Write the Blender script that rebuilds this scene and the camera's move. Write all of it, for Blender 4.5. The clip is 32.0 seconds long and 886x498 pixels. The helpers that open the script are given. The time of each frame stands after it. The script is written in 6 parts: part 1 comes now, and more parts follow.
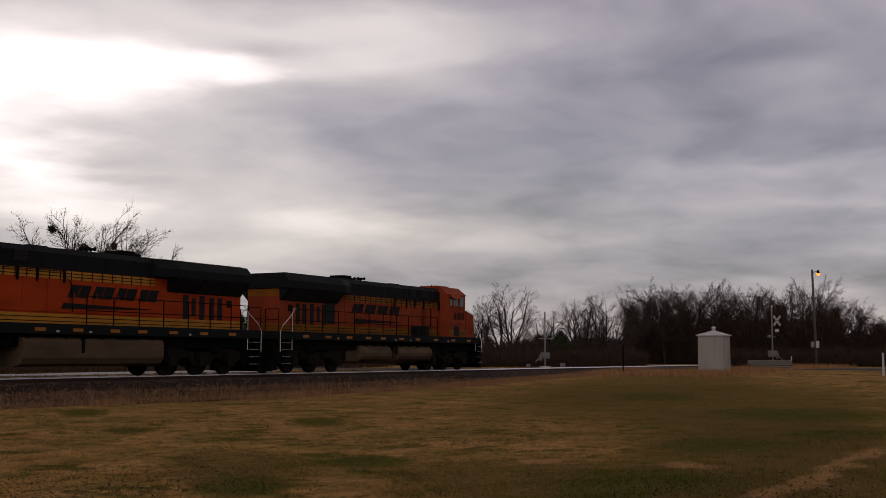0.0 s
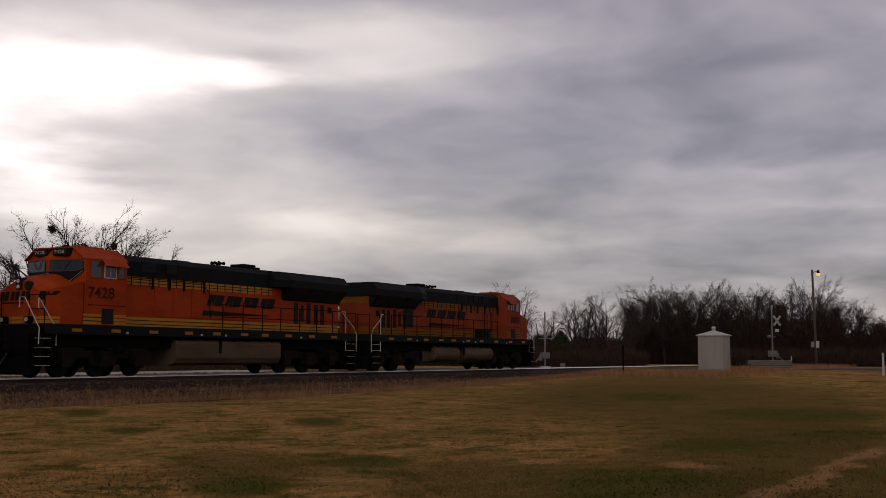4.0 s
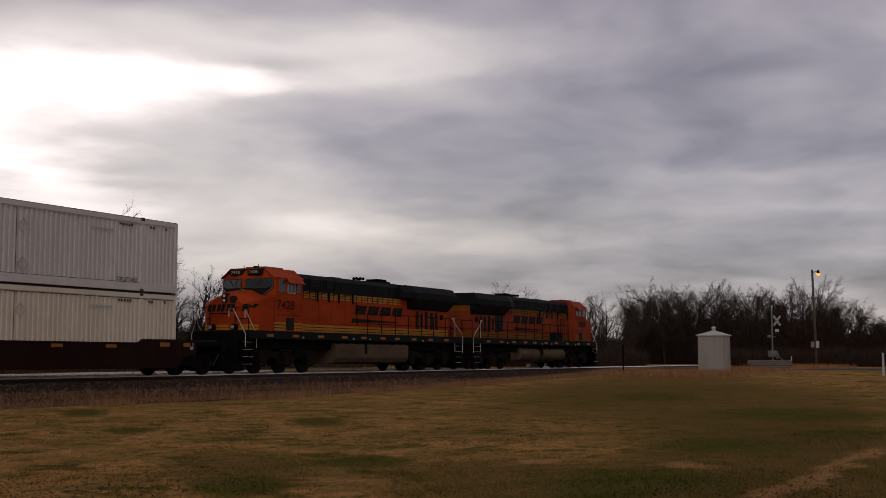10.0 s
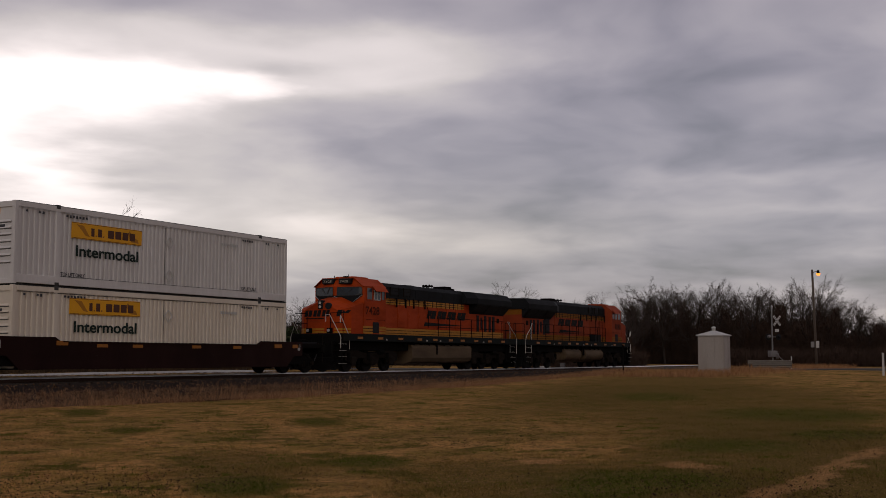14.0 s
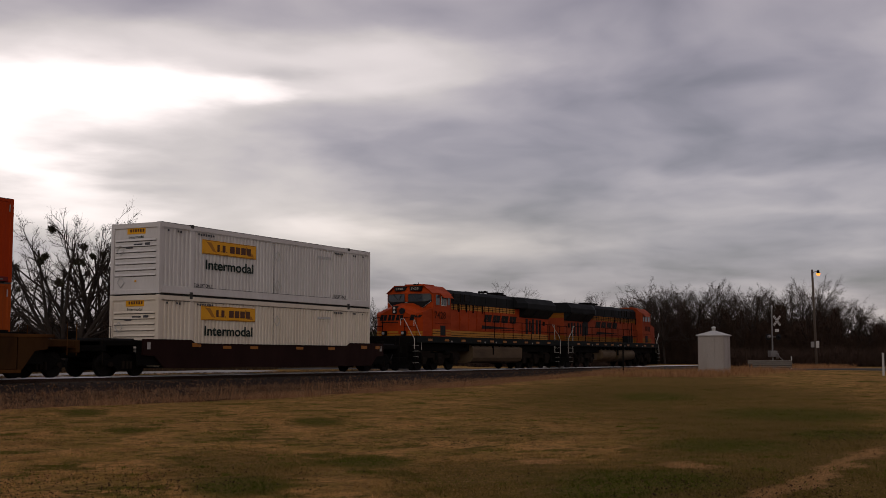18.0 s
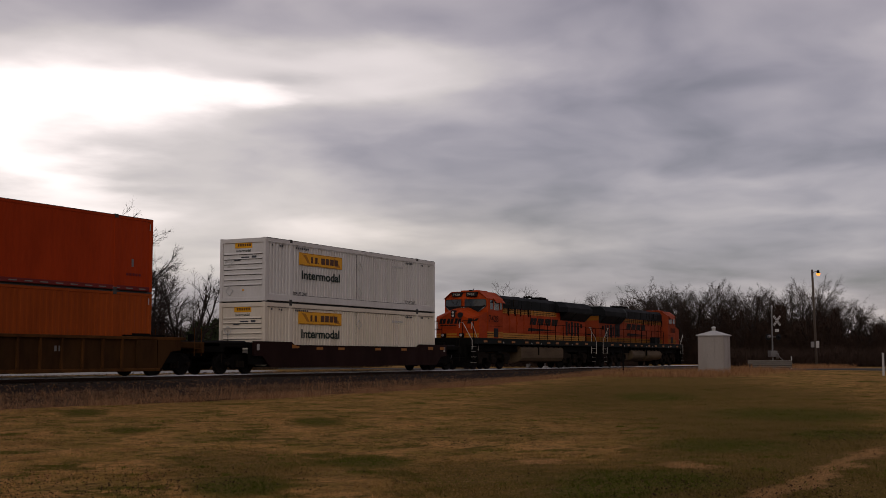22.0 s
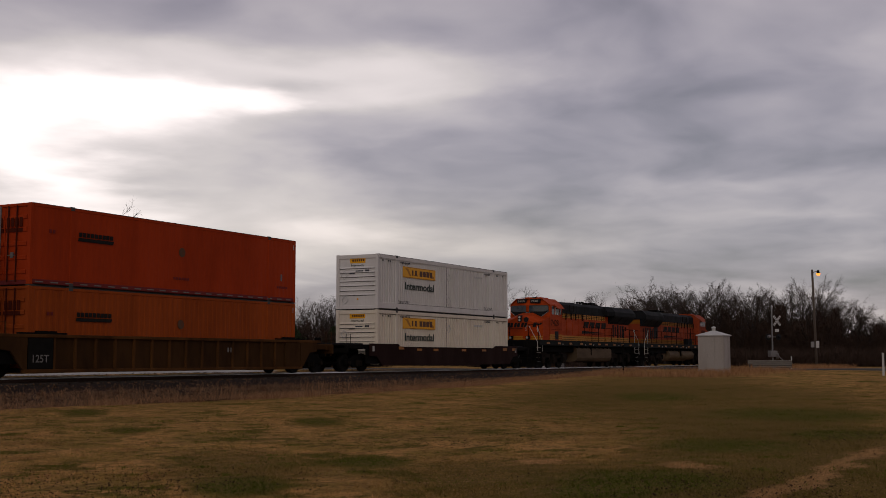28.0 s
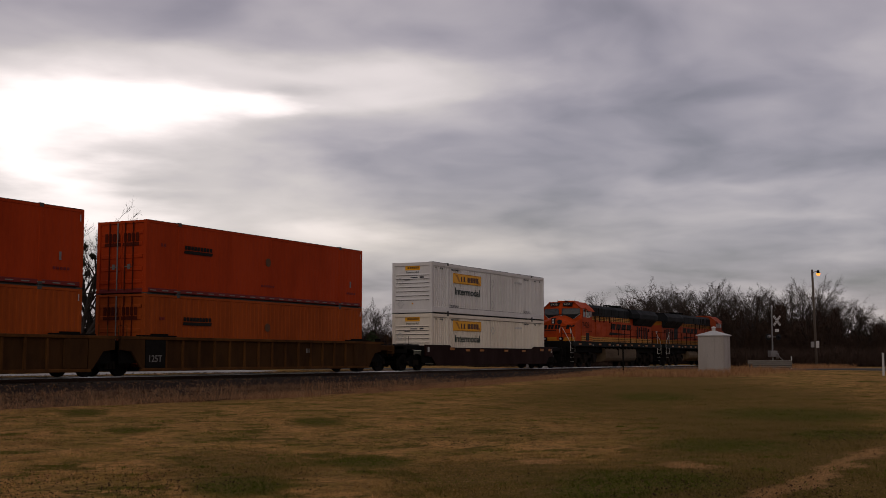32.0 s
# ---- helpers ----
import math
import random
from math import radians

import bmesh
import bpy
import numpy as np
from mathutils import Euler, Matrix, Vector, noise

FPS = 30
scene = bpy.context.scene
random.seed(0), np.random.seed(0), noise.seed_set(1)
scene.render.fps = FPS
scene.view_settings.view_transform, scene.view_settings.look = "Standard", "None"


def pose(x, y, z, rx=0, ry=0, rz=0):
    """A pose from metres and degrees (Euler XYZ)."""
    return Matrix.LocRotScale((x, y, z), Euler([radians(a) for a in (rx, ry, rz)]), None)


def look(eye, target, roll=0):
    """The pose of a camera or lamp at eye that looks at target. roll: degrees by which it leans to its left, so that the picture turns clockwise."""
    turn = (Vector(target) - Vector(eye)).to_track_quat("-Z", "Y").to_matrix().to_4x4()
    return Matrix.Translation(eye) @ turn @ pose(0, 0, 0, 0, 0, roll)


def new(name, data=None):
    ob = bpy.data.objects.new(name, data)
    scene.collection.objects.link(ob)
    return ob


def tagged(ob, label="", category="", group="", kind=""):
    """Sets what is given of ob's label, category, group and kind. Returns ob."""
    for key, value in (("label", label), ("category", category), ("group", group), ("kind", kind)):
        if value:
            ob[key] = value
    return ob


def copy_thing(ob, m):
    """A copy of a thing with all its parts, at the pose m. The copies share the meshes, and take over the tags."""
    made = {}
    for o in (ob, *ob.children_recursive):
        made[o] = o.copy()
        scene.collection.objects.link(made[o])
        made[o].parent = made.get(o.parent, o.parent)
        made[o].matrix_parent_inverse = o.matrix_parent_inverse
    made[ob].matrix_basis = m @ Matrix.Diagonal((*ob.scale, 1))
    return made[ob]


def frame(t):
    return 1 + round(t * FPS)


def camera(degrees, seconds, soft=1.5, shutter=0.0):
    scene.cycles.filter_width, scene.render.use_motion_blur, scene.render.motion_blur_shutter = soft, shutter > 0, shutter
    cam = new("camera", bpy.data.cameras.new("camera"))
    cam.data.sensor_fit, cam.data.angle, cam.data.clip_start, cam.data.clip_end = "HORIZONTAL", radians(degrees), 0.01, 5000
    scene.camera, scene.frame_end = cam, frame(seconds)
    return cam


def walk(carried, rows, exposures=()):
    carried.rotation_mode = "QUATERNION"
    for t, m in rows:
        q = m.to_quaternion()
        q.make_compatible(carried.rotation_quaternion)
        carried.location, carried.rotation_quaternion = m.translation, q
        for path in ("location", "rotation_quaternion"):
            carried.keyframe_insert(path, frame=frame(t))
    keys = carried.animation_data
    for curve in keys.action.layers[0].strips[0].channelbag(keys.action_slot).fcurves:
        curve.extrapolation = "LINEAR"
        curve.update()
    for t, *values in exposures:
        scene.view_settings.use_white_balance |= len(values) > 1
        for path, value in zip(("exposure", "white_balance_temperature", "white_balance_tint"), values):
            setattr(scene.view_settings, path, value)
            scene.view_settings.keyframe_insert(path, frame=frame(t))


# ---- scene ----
# ---------- camera ----------
cam = camera(40.6, 32.0, soft=0.7)
EYE = Vector((0.0, -33.7, 1.646))
RAIL = 0.93                       # height of the rail tops above the lawn
YAW, PITCH = radians(27.96), radians(5.19)
AIM = EYE + Vector((math.cos(YAW) * math.cos(PITCH), math.sin(YAW) * math.cos(PITCH), math.sin(PITCH)))
walk(cam, [(0.0, look(EYE, AIM)), (32.0, look(EYE, AIM))], exposures=[(0.0, 0.0), (32.0, 0.0)])


def along(t):
    """How far the front of the first white container has come along the track."""
    k = t / 32.0
    return 18.227 + 63.53 * k + 0.645 * k * k - 6.584 * k ** 3


# ---------- world and light ----------
SUN_UP, SUN_TURN = 26.0, 196.0    # degrees; a veiled sun low behind the train's tail
world = bpy.data.worlds.new("overcast_sky")
scene.world = world
world.use_nodes = True
wn = world.node_tree.nodes
sky = wn.new("ShaderNodeTexSky")
sky.sky_type, sky.sun_disc = "NISHITA", False
sky.sun_elevation, sky.sun_rotation = radians(SUN_UP), radians(90 - SUN_TURN)
wn["Background"].inputs["Strength"].default_value = 0.05
world.node_tree.links.new(sky.outputs[0], wn["Background"].inputs["Color"])
lamp = bpy.data.lights.new("sun", "SUN")
lamp.energy, lamp.angle, lamp.color = 1.5, radians(35), (1.0, 0.93, 0.85)
sun = new("sun", lamp)
a, b = radians(SUN_TURN), radians(SUN_UP)
sun.matrix_world = look((0, 0, 60), Vector((0, 0, 60)) - Vector((math.cos(a) * math.cos(b), math.sin(a) * math.cos(b), math.sin(b))))


# ---------- materials ----------
def nodes_of(name):
    m = bpy.data.materials.new(name)
    m.use_nodes = True
    nt = m.node_tree
    return m, nt, nt.nodes["Principled BSDF"]


def mapped(nt, scale=(1, 1, 1), where="Object"):
    c = nt.nodes.new("ShaderNodeTexCoord")
    mp = nt.nodes.new("ShaderNodeMapping")
    mp.inputs["Scale"].default_value = scale
    nt.links.new(c.outputs[where], mp.inputs["Vector"])
    return mp.outputs[0]


def noise_of(nt, vec, scale, detail=4.0, rough=0.6):
    n = nt.nodes.new("ShaderNodeTexNoise")
    n.inputs["Scale"].default_value = scale
    n.inputs["Detail"].default_value = detail
    n.inputs["Roughness"].default_value = rough
    nt.links.new(vec, n.inputs["Vector"])
    return n.outputs["Fac"]


def spread(nt, fac, lo, hi, a=0.0, b=1.0):
    r = nt.nodes.new("ShaderNodeMapRange")
    for key, v in zip(("From Min", "From Max", "To Min", "To Max"), (lo, hi, a, b)):
        r.inputs[key].default_value = v
    nt.links.new(fac, r.inputs["Value"])
    return r.outputs[0]


def blend(nt, fac, c1, c2, mode="MIX"):
    x = nt.nodes.new("ShaderNodeMix")
    x.data_type, x.blend_type = "RGBA", mode
    for sock, v in ((x.inputs[0], fac), (x.inputs[6], c1), (x.inputs[7], c2)):
        if isinstance(v, (int, float)):
            sock.default_value = v
        elif isinstance(v, tuple):
            sock.default_value = (*v, 1)
        else:
            nt.links.new(v, sock)
    return x.outputs[2]


def maths(nt, op, *vals):
    x = nt.nodes.new("ShaderNodeMath")
    x.operation = op
    for i, v in enumerate(vals):
        if isinstance(v, (int, float)):
            x.inputs[i].default_value = v
        else:
            nt.links.new(v, x.inputs[i])
    return x.outputs[0]


def surface(name, base, dirt=None, amount=0.35, size=1.2, fine=30.0, rough=0.7, metal=0.0, bump=0.15,
            stretch=(1, 1, 1), spec=0.18, each=0.0, lift=0.01):
    """Paint, steel, wood or stone: a base colour, stains of a second colour at one scale, grain and relief at a finer one."""
    m, nt, p = nodes_of(name)
    dirt = dirt or tuple(c * 0.55 for c in base)
    v = mapped(nt, stretch)
    big = noise_of(nt, v, size, 5.0, 0.65)
    small = noise_of(nt, v, fine, 3.0, 0.6)
    stain = spread(nt, big, 0.42, 0.75, 0.0, amount)
    col = blend(nt, stain, base, dirt)
    col = blend(nt, spread(nt, small, 0.3, 0.7, 0.0, 0.22), col, tuple(c * 0.6 for c in base))
    if each:
        info = nt.nodes.new("ShaderNodeObjectInfo")
        col = blend(nt, spread(nt, info.outputs["Random"], 0.0, 1.0, 0.0, each), col, tuple(c * 0.45 for c in base))
    nt.links.new(col, p.inputs["Base Color"])
    nt.links.new(spread(nt, big, 0.3, 0.7, max(0.03, rough - 0.1), min(1.0, rough + 0.12)), p.inputs["Roughness"])
    p.inputs["Metallic"].default_value = metal
    p.inputs["Specular IOR Level"].default_value = spec
    if bump:
        bn = nt.nodes.new("ShaderNodeBump")
        bn.inputs["Strength"].default_value = bump
        bn.inputs["Distance"].default_value = lift
        nt.links.new(small, bn.inputs["Height"])
        nt.links.new(bn.outputs[0], p.inputs["Normal"])
    return m


LOCO_ORANGE = surface("loco_orange_paint", (0.335, 0.039, 0.0032), (0.13, 0.018, 0.004), 0.7, 0.9, 14, 0.6, stretch=(0.6, 1, 1.6), spec=0.08)
LOCO_ORANGE_WORN = surface("sooty_loco_orange_paint", (0.235, 0.041, 0.014), (0.12, 0.024, 0.011), 0.6, 0.9, 14, 0.7, stretch=(0.6, 1, 1.6), spec=0.06)
LOCO_BLACK = surface("loco_black_paint", (0.008, 0.009, 0.010), (0.016, 0.015, 0.014), 0.5, 0.8, 12, 0.65, spec=0.06)
LOCO_GREEN = surface("loco_dark_green_sill", (0.0085, 0.011, 0.011), (0.018, 0.015, 0.011), 0.6, 1.2, 20, 0.7, spec=0.04)
STRIPE_WORN = surface("sooty_yellow_stripe", (0.21, 0.08, 0.008), (0.1, 0.04, 0.007), 0.5, 1.5, 25, 0.7, spec=0.06)
STRIPE = surface("loco_yellow_stripe", (0.40, 0.165, 0.010), (0.2, 0.08, 0.009), 0.5, 1.5, 25, 0.55)
NUMBER_PAINT = surface("faded_number_paint", (0.05, 0.012, 0.006), (0.1, 0.02, 0.005), 0.5, 3, 30, 0.7, spec=0.05)
LOGO_DARK = surface("logo_black_paint", (0.014, 0.013, 0.012), None, 0.3, 2, 30, 0.7, spec=0.05)
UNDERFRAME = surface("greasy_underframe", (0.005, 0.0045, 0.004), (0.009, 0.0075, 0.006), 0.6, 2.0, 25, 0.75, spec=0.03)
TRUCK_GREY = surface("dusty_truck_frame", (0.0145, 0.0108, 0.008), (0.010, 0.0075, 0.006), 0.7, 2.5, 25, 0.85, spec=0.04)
TANK_GREY = surface("dusty_fuel_tank", (0.092, 0.061, 0.033), (0.03, 0.021, 0.015), 0.75, 0.8, 12, 0.75, stretch=(0.5, 1, 2))
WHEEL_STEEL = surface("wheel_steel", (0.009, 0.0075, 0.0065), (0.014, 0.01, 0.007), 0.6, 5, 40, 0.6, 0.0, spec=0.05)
# worn rail steel; its near-white, mostly diffuse colour stands in for reflected sky
TREAD = surface("worn_steel_painted_glint", (0.88, 0.87, 0.86), (0.8, 0.78, 0.76), 0.3, 1, 8, 0.35, 0.15, 0.0, spec=0.5)
RAIL_SIDE = surface("rusty_rail", (0.045, 0.025, 0.016), (0.025, 0.015, 0.011), 0.6, 4, 40, 0.9)
HANDRAIL_WHITE = surface("pale_handrail", (0.50, 0.47, 0.42), (0.28, 0.25, 0.2), 0.3, 5, 60, 0.5)
BLACK_GRILLE = surface("black_grille", (0.012, 0.012, 0.013), None, 0.3, 6, 80, 0.85)
WHITE_BOX = surface("white_container_paint", (0.565, 0.54, 0.515), (0.36, 0.33, 0.31), 0.4, 0.55, 9, 0.55, stretch=(1.6, 1, 0.35))
CREAM_BOX = surface("cream_container_paint", (0.63, 0.56, 0.46), (0.44, 0.35, 0.26), 0.45, 0.55, 9, 0.55, stretch=(1.6, 1, 0.35))
WHITE_GREY = surface("container_grey_rail", (0.42, 0.42, 0.41), (0.25, 0.23, 0.2), 0.4, 1.5, 20, 0.6)
GASKET = surface("dark_rubber_and_rib_shade", (0.05, 0.048, 0.045), None, 0.3, 3, 30, 0.8)
SIGN_YELLOW = surface("yellow_sign_film", (0.66, 0.31, 0.008), (0.5, 0.22, 0.01), 0.25, 2, 30, 0.45)
SIGN_AMBER = surface("amber_sign_print", (0.34, 0.14, 0.01), None, 0.2, 3, 30, 0.5)
SIGN_BROWN = surface("brown_sign_ink", (0.075, 0.028, 0.013), None, 0.2, 3, 30, 0.5)
LETTER_GREEN = surface("dark_green_lettering", (0.0045, 0.016, 0.010), None, 0.2, 2, 30, 0.5)
LETTER_DARK = surface("dark_lettering", (0.05, 0.05, 0.055), None, 0.2, 2, 30, 0.6)
LETTER_PALE = surface("pale_lettering", (0.15, 0.14, 0.13), None, 0.3, 4, 40, 0.6)
RED_BOX = surface("orange_red_container_paint", (0.305, 0.031, 0.0036), (0.185, 0.019, 0.0036), 0.7, 0.5, 8, 0.6, stretch=(1.4, 1, 0.4), spec=0.06)
TAN_BOX = surface("faded_orange_container_paint", (0.265, 0.050, 0.0075), (0.15, 0.029, 0.006), 0.75, 0.5, 8, 0.65, stretch=(1.4, 1, 0.4), spec=0.06)
MAROON = surface("dark_red_bottom_rail", (0.13, 0.010, 0.008), (0.06, 0.008, 0.007), 0.5, 1.5, 20, 0.6)
WORN_DISC = surface("worn_disc", (0.085, 0.05, 0.032), (0.14, 0.04, 0.015), 0.6, 6, 30, 0.8, spec=0.05)
WORN_GREY = surface("worn_grey_steel", (0.14, 0.12, 0.10), (0.08, 0.06, 0.05), 0.5, 3, 30, 0.7)
GRIMY_RED = surface("grimy_dark_red_paint", (0.05, 0.0095, 0.005), (0.10, 0.016, 0.005), 0.6, 3, 25, 0.8, spec=0.04)
TRUCK_PALE = surface("number_board_digits", (0.3, 0.27, 0.22), None, 0.2, 3, 30, 0.6)
REFLECT = surface("white_reflective_tape", (0.34, 0.32, 0.3), None, 0.3, 6, 60, 0.4)
AMBER = surface("amber_reflector", (0.27, 0.095, 0.009), (0.2, 0.07, 0.008), 0.4, 6, 60, 0.35)
WELL_BROWN = surface("brown_well_car_paint", (0.0165, 0.0052, 0.0038), (0.0075, 0.0037, 0.003), 0.6, 0.7, 12, 0.65, stretch=(1, 1, 0.5), spec=0.06)
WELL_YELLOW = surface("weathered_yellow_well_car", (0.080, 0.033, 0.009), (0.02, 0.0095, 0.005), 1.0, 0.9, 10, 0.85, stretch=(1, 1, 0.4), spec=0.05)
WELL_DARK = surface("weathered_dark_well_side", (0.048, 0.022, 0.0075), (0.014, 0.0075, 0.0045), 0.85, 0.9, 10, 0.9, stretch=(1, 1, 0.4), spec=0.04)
BLACK_PANEL = surface("black_stencil_panel", (0.009, 0.008, 0.007), None, 0.4, 3, 30, 0.85, spec=0.04)
WHITE_PAINT = surface("white_paint", (0.42, 0.40, 0.38), (0.26, 0.24, 0.22), 0.35, 3, 30, 0.6)
GALVANISED = surface("galvanised_steel", (0.19, 0.18, 0.175), (0.12, 0.11, 0.10), 0.5, 2, 25, 0.5, 0.55)
SHED_SKIN = surface("pale_aluminium_siding", (0.30, 0.268, 0.24), (0.19, 0.162, 0.137), 0.5, 0.8, 15, 0.5, 0.2, stretch=(1, 1, 0.4))
SHED_ROOF = surface("pale_metal_roof", (0.46, 0.45, 0.43), (0.3, 0.28, 0.26), 0.4, 1.2, 20, 0.5, 0.2)
POLE_WOOD = surface("weathered_pole_wood", (0.085, 0.066, 0.053), (0.05, 0.039, 0.032), 0.5, 1.5, 30, 0.9, stretch=(4, 4, 0.4))
TIE_WOOD = surface("creosoted_tie", (0.06, 0.048, 0.04), (0.11, 0.09, 0.075), 0.6, 3, 30, 0.95, stretch=(3, 0.6, 1), each=0.5)
BARK = surface("grey_brown_bark", (0.03, 0.023, 0.019), (0.018, 0.014, 0.012), 0.5, 2, 20, 0.95)
# far twigs: TWIG's brown made paler, distance haze mixed into the colour
FAR_TWIG = surface("haze_paled_brown_twigs", (0.047, 0.034, 0.028), (0.030, 0.022, 0.018), 0.4, 0.5, 8, 0.95, bump=0)
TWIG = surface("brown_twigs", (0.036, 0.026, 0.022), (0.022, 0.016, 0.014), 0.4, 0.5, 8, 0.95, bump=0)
EVERGREEN = surface("dark_mistletoe_leaves", (0.045, 0.042, 0.024), (0.06, 0.045, 0.028), 0.5, 0.8, 8, 0.9, bump=0)
ASPHALT = surface("worn_asphalt", (0.042, 0.040, 0.037), (0.065, 0.06, 0.055), 0.5, 0.6, 40, 0.95)
CONCRETE = surface("pale_concrete", (0.42, 0.41, 0.385), (0.3, 0.28, 0.25), 0.4, 0.7, 25, 0.9)
RED_STRIPE = surface("red_paint", (0.5, 0.03, 0.025), None, 0.3, 4, 40, 0.5)


def glass_of(name, tint=(0.02, 0.025, 0.03)):
    m, nt, p = nodes_of(name)
    v = mapped(nt)
    nt.links.new(blend(nt, noise_of(nt, v, 4.0), tint, tuple(c * 2.0 for c in tint)), p.inputs["Base Color"])
    p.inputs["Roughness"].default_value = 0.06
    p.inputs["Specular IOR Level"].default_value = 0.4
    return m


CAB_GLASS = glass_of("dark_cab_glass")


def glow_of(name, colour, power):
    m, nt, p = nodes_of(name)
    p.inputs["Base Color"].default_value = (*colour, 1)
    p.inputs["Emission Color"].default_value = (*colour, 1)
    p.inputs["Emission Strength"].default_value = power
    return m


LAMP_GLOW = glow_of("sodium_lamp_glow", (1.0, 0.25, 0.035), 2.2)


def lawn_colour(nt, v):
    """Winter grass: straw and olive in drifts, green patches, brown and dark speckle."""
    straw, olive, green, brown = (0.49, 0.262, 0.094), (0.27, 0.172, 0.045), (0.044, 0.06, 0.006), (0.34, 0.16, 0.06)
    col = blend(nt, spread(nt, noise_of(nt, v, 0.6, 6, 0.75), 0.42, 0.58), olive, straw)
    col = blend(nt, spread(nt, noise_of(nt, v, 0.75, 4, 0.65), 0.56, 0.68, 0.0, 0.75), col, brown)
    col = blend(nt, spread(nt, noise_of(nt, v, 0.16, 3, 0.6), 0.5, 0.68, 0.0, 0.5), col, (0.12, 0.098, 0.026))
    col = blend(nt, spread(nt, noise_of(nt, v, 2.3, 5, 0.75), 0.49, 0.6, 0.0, 0.7), col, (0.10, 0.069, 0.022))
    col = blend(nt, spread(nt, noise_of(nt, v, 0.62, 5, 0.66), 0.57, 0.61, 0.0, 0.85), col, green)
    col = blend(nt, spread(nt, noise_of(nt, v, 1.15, 4, 0.7), 0.57, 0.62, 0.0, 0.8), col, (0.085, 0.078, 0.016))
    sep = nt.nodes.new("ShaderNodeSeparateXYZ")
    wob = nt.nodes.new("ShaderNodeTexNoise")
    wob.inputs["Scale"].default_value, wob.inputs["Detail"].default_value = 1.6, 5.0
    nt.links.new(v, wob.inputs["Vector"])
    add = nt.nodes.new("ShaderNodeVectorMath")
    add.operation = "MULTIPLY_ADD"
    add.inputs[1].default_value = (1.0, 1.0, 0)
    nt.links.new(wob.outputs["Color"], add.inputs[0])
    nt.links.new(v, add.inputs[2])
    nt.links.new(add.outputs[0], sep.inputs[0])
    for tone, spots, most in (((0.098, 0.073, 0.018), DULL_SPOTS, 0.78), (green, GREEN_SPOTS, 0.95), ((0.46, 0.245, 0.11), WORN_SPOTS, 0.6)):
        for cx, cy, rx, ry, turn in spots:
            dx, dy = maths(nt, "SUBTRACT", sep.outputs[0], cx + 0.5), maths(nt, "SUBTRACT", sep.outputs[1], cy + 0.5)
            ct, st = math.cos(radians(turn)), math.sin(radians(turn))
            a1 = maths(nt, "ADD", maths(nt, "MULTIPLY", dx, ct / rx), maths(nt, "MULTIPLY", dy, st / rx))
            a2 = maths(nt, "ADD", maths(nt, "MULTIPLY", dx, -st / ry), maths(nt, "MULTIPLY", dy, ct / ry))
            d = maths(nt, "ADD", maths(nt, "MULTIPLY", a1, a1), maths(nt, "MULTIPLY", a2, a2))
            col = blend(nt, spread(nt, d, 0.5, 2.2, most, 0.0), col, tone)
    return col


# greener patches and worn straw patches of the lawn: middle x, y, half lengths, turn in degrees
GREEN_SPOTS = [(20.9, -14.5, 1.1, 0.5, 42), (25.7, -16.4, 1.9, 0.6, 34), (12.3, -24.2, 1.1, 0.6, 38), (26.9, -7.2, 1.9, 0.6, 44), (16.6, -23.4, 1.2, 0.6, 32),
               (15.9, -28.4, 1.2, 1.0, 18), (22.4, -27.8, 1.5, 1.1, 15), (36.2, -26.4, 3.0, 2.2, 11), (49.2, -17.7, 3.6, 1.5, 18), (26.8, -29.0, 1.6, 0.9, 10), (14.2, -28.4, 0.8, 0.6, 20)]
DULL_SPOTS = [(17.5, -30.6, 5.5, 1.3, 6), (13.8, -29.2, 3.2, 1.4, 14), (46, -20.5, 16, 6.0, 15), (60, -14, 18, 5, 12), (27, -28.4, 5, 1.6, 12), (19.5, -28.9, 7.5, 1.9, 12), (30, -26.3, 8, 2.4, 14), (14.6, -27.2, 3.5, 1.8, 35), (15.0, -22.2, 3.0, 1.0, 40)]
WORN_SPOTS = [(15.1, -30.3, 0.8, 0.22, 3), (16.9, -30.4, 1.0, 0.2, 0), (19.1, -30.35, 1.2, 0.2, 0), (21.7, -30.4, 1.3, 0.22, 0), (18.2, -28.4, 0.5, 0.3, 17), (17.9, -26.0, 0.5, 0.3, 23)]


def lawn_material():
    m, nt, p = nodes_of("winter_lawn")
    v = mapped(nt)
    col = lawn_colour(nt, v)
    col = blend(nt, spread(nt, noise_of(nt, v, 8.0, 4, 0.75), 0.44, 0.62, 0.0, 0.85), col, (0.085, 0.056, 0.024))
    col = blend(nt, spread(nt, noise_of(nt, v, 34.0, 3, 0.75), 0.5, 0.68, 0.0, 0.75), col, (0.40, 0.235, 0.10))
    nt.links.new(col, p.inputs["Base Color"])
    p.inputs["Roughness"].default_value = 1.0
    p.inputs["Specular IOR Level"].default_value = 0.0
    bn = nt.nodes.new("ShaderNodeBump")
    bn.inputs["Strength"].default_value, bn.inputs["Distance"].default_value = 0.9, 0.06
    nt.links.new(noise_of(nt, v, 14.0, 5, 0.75), bn.inputs["Height"])
    nt.links.new(bn.outputs[0], p.inputs["Normal"])
    return m


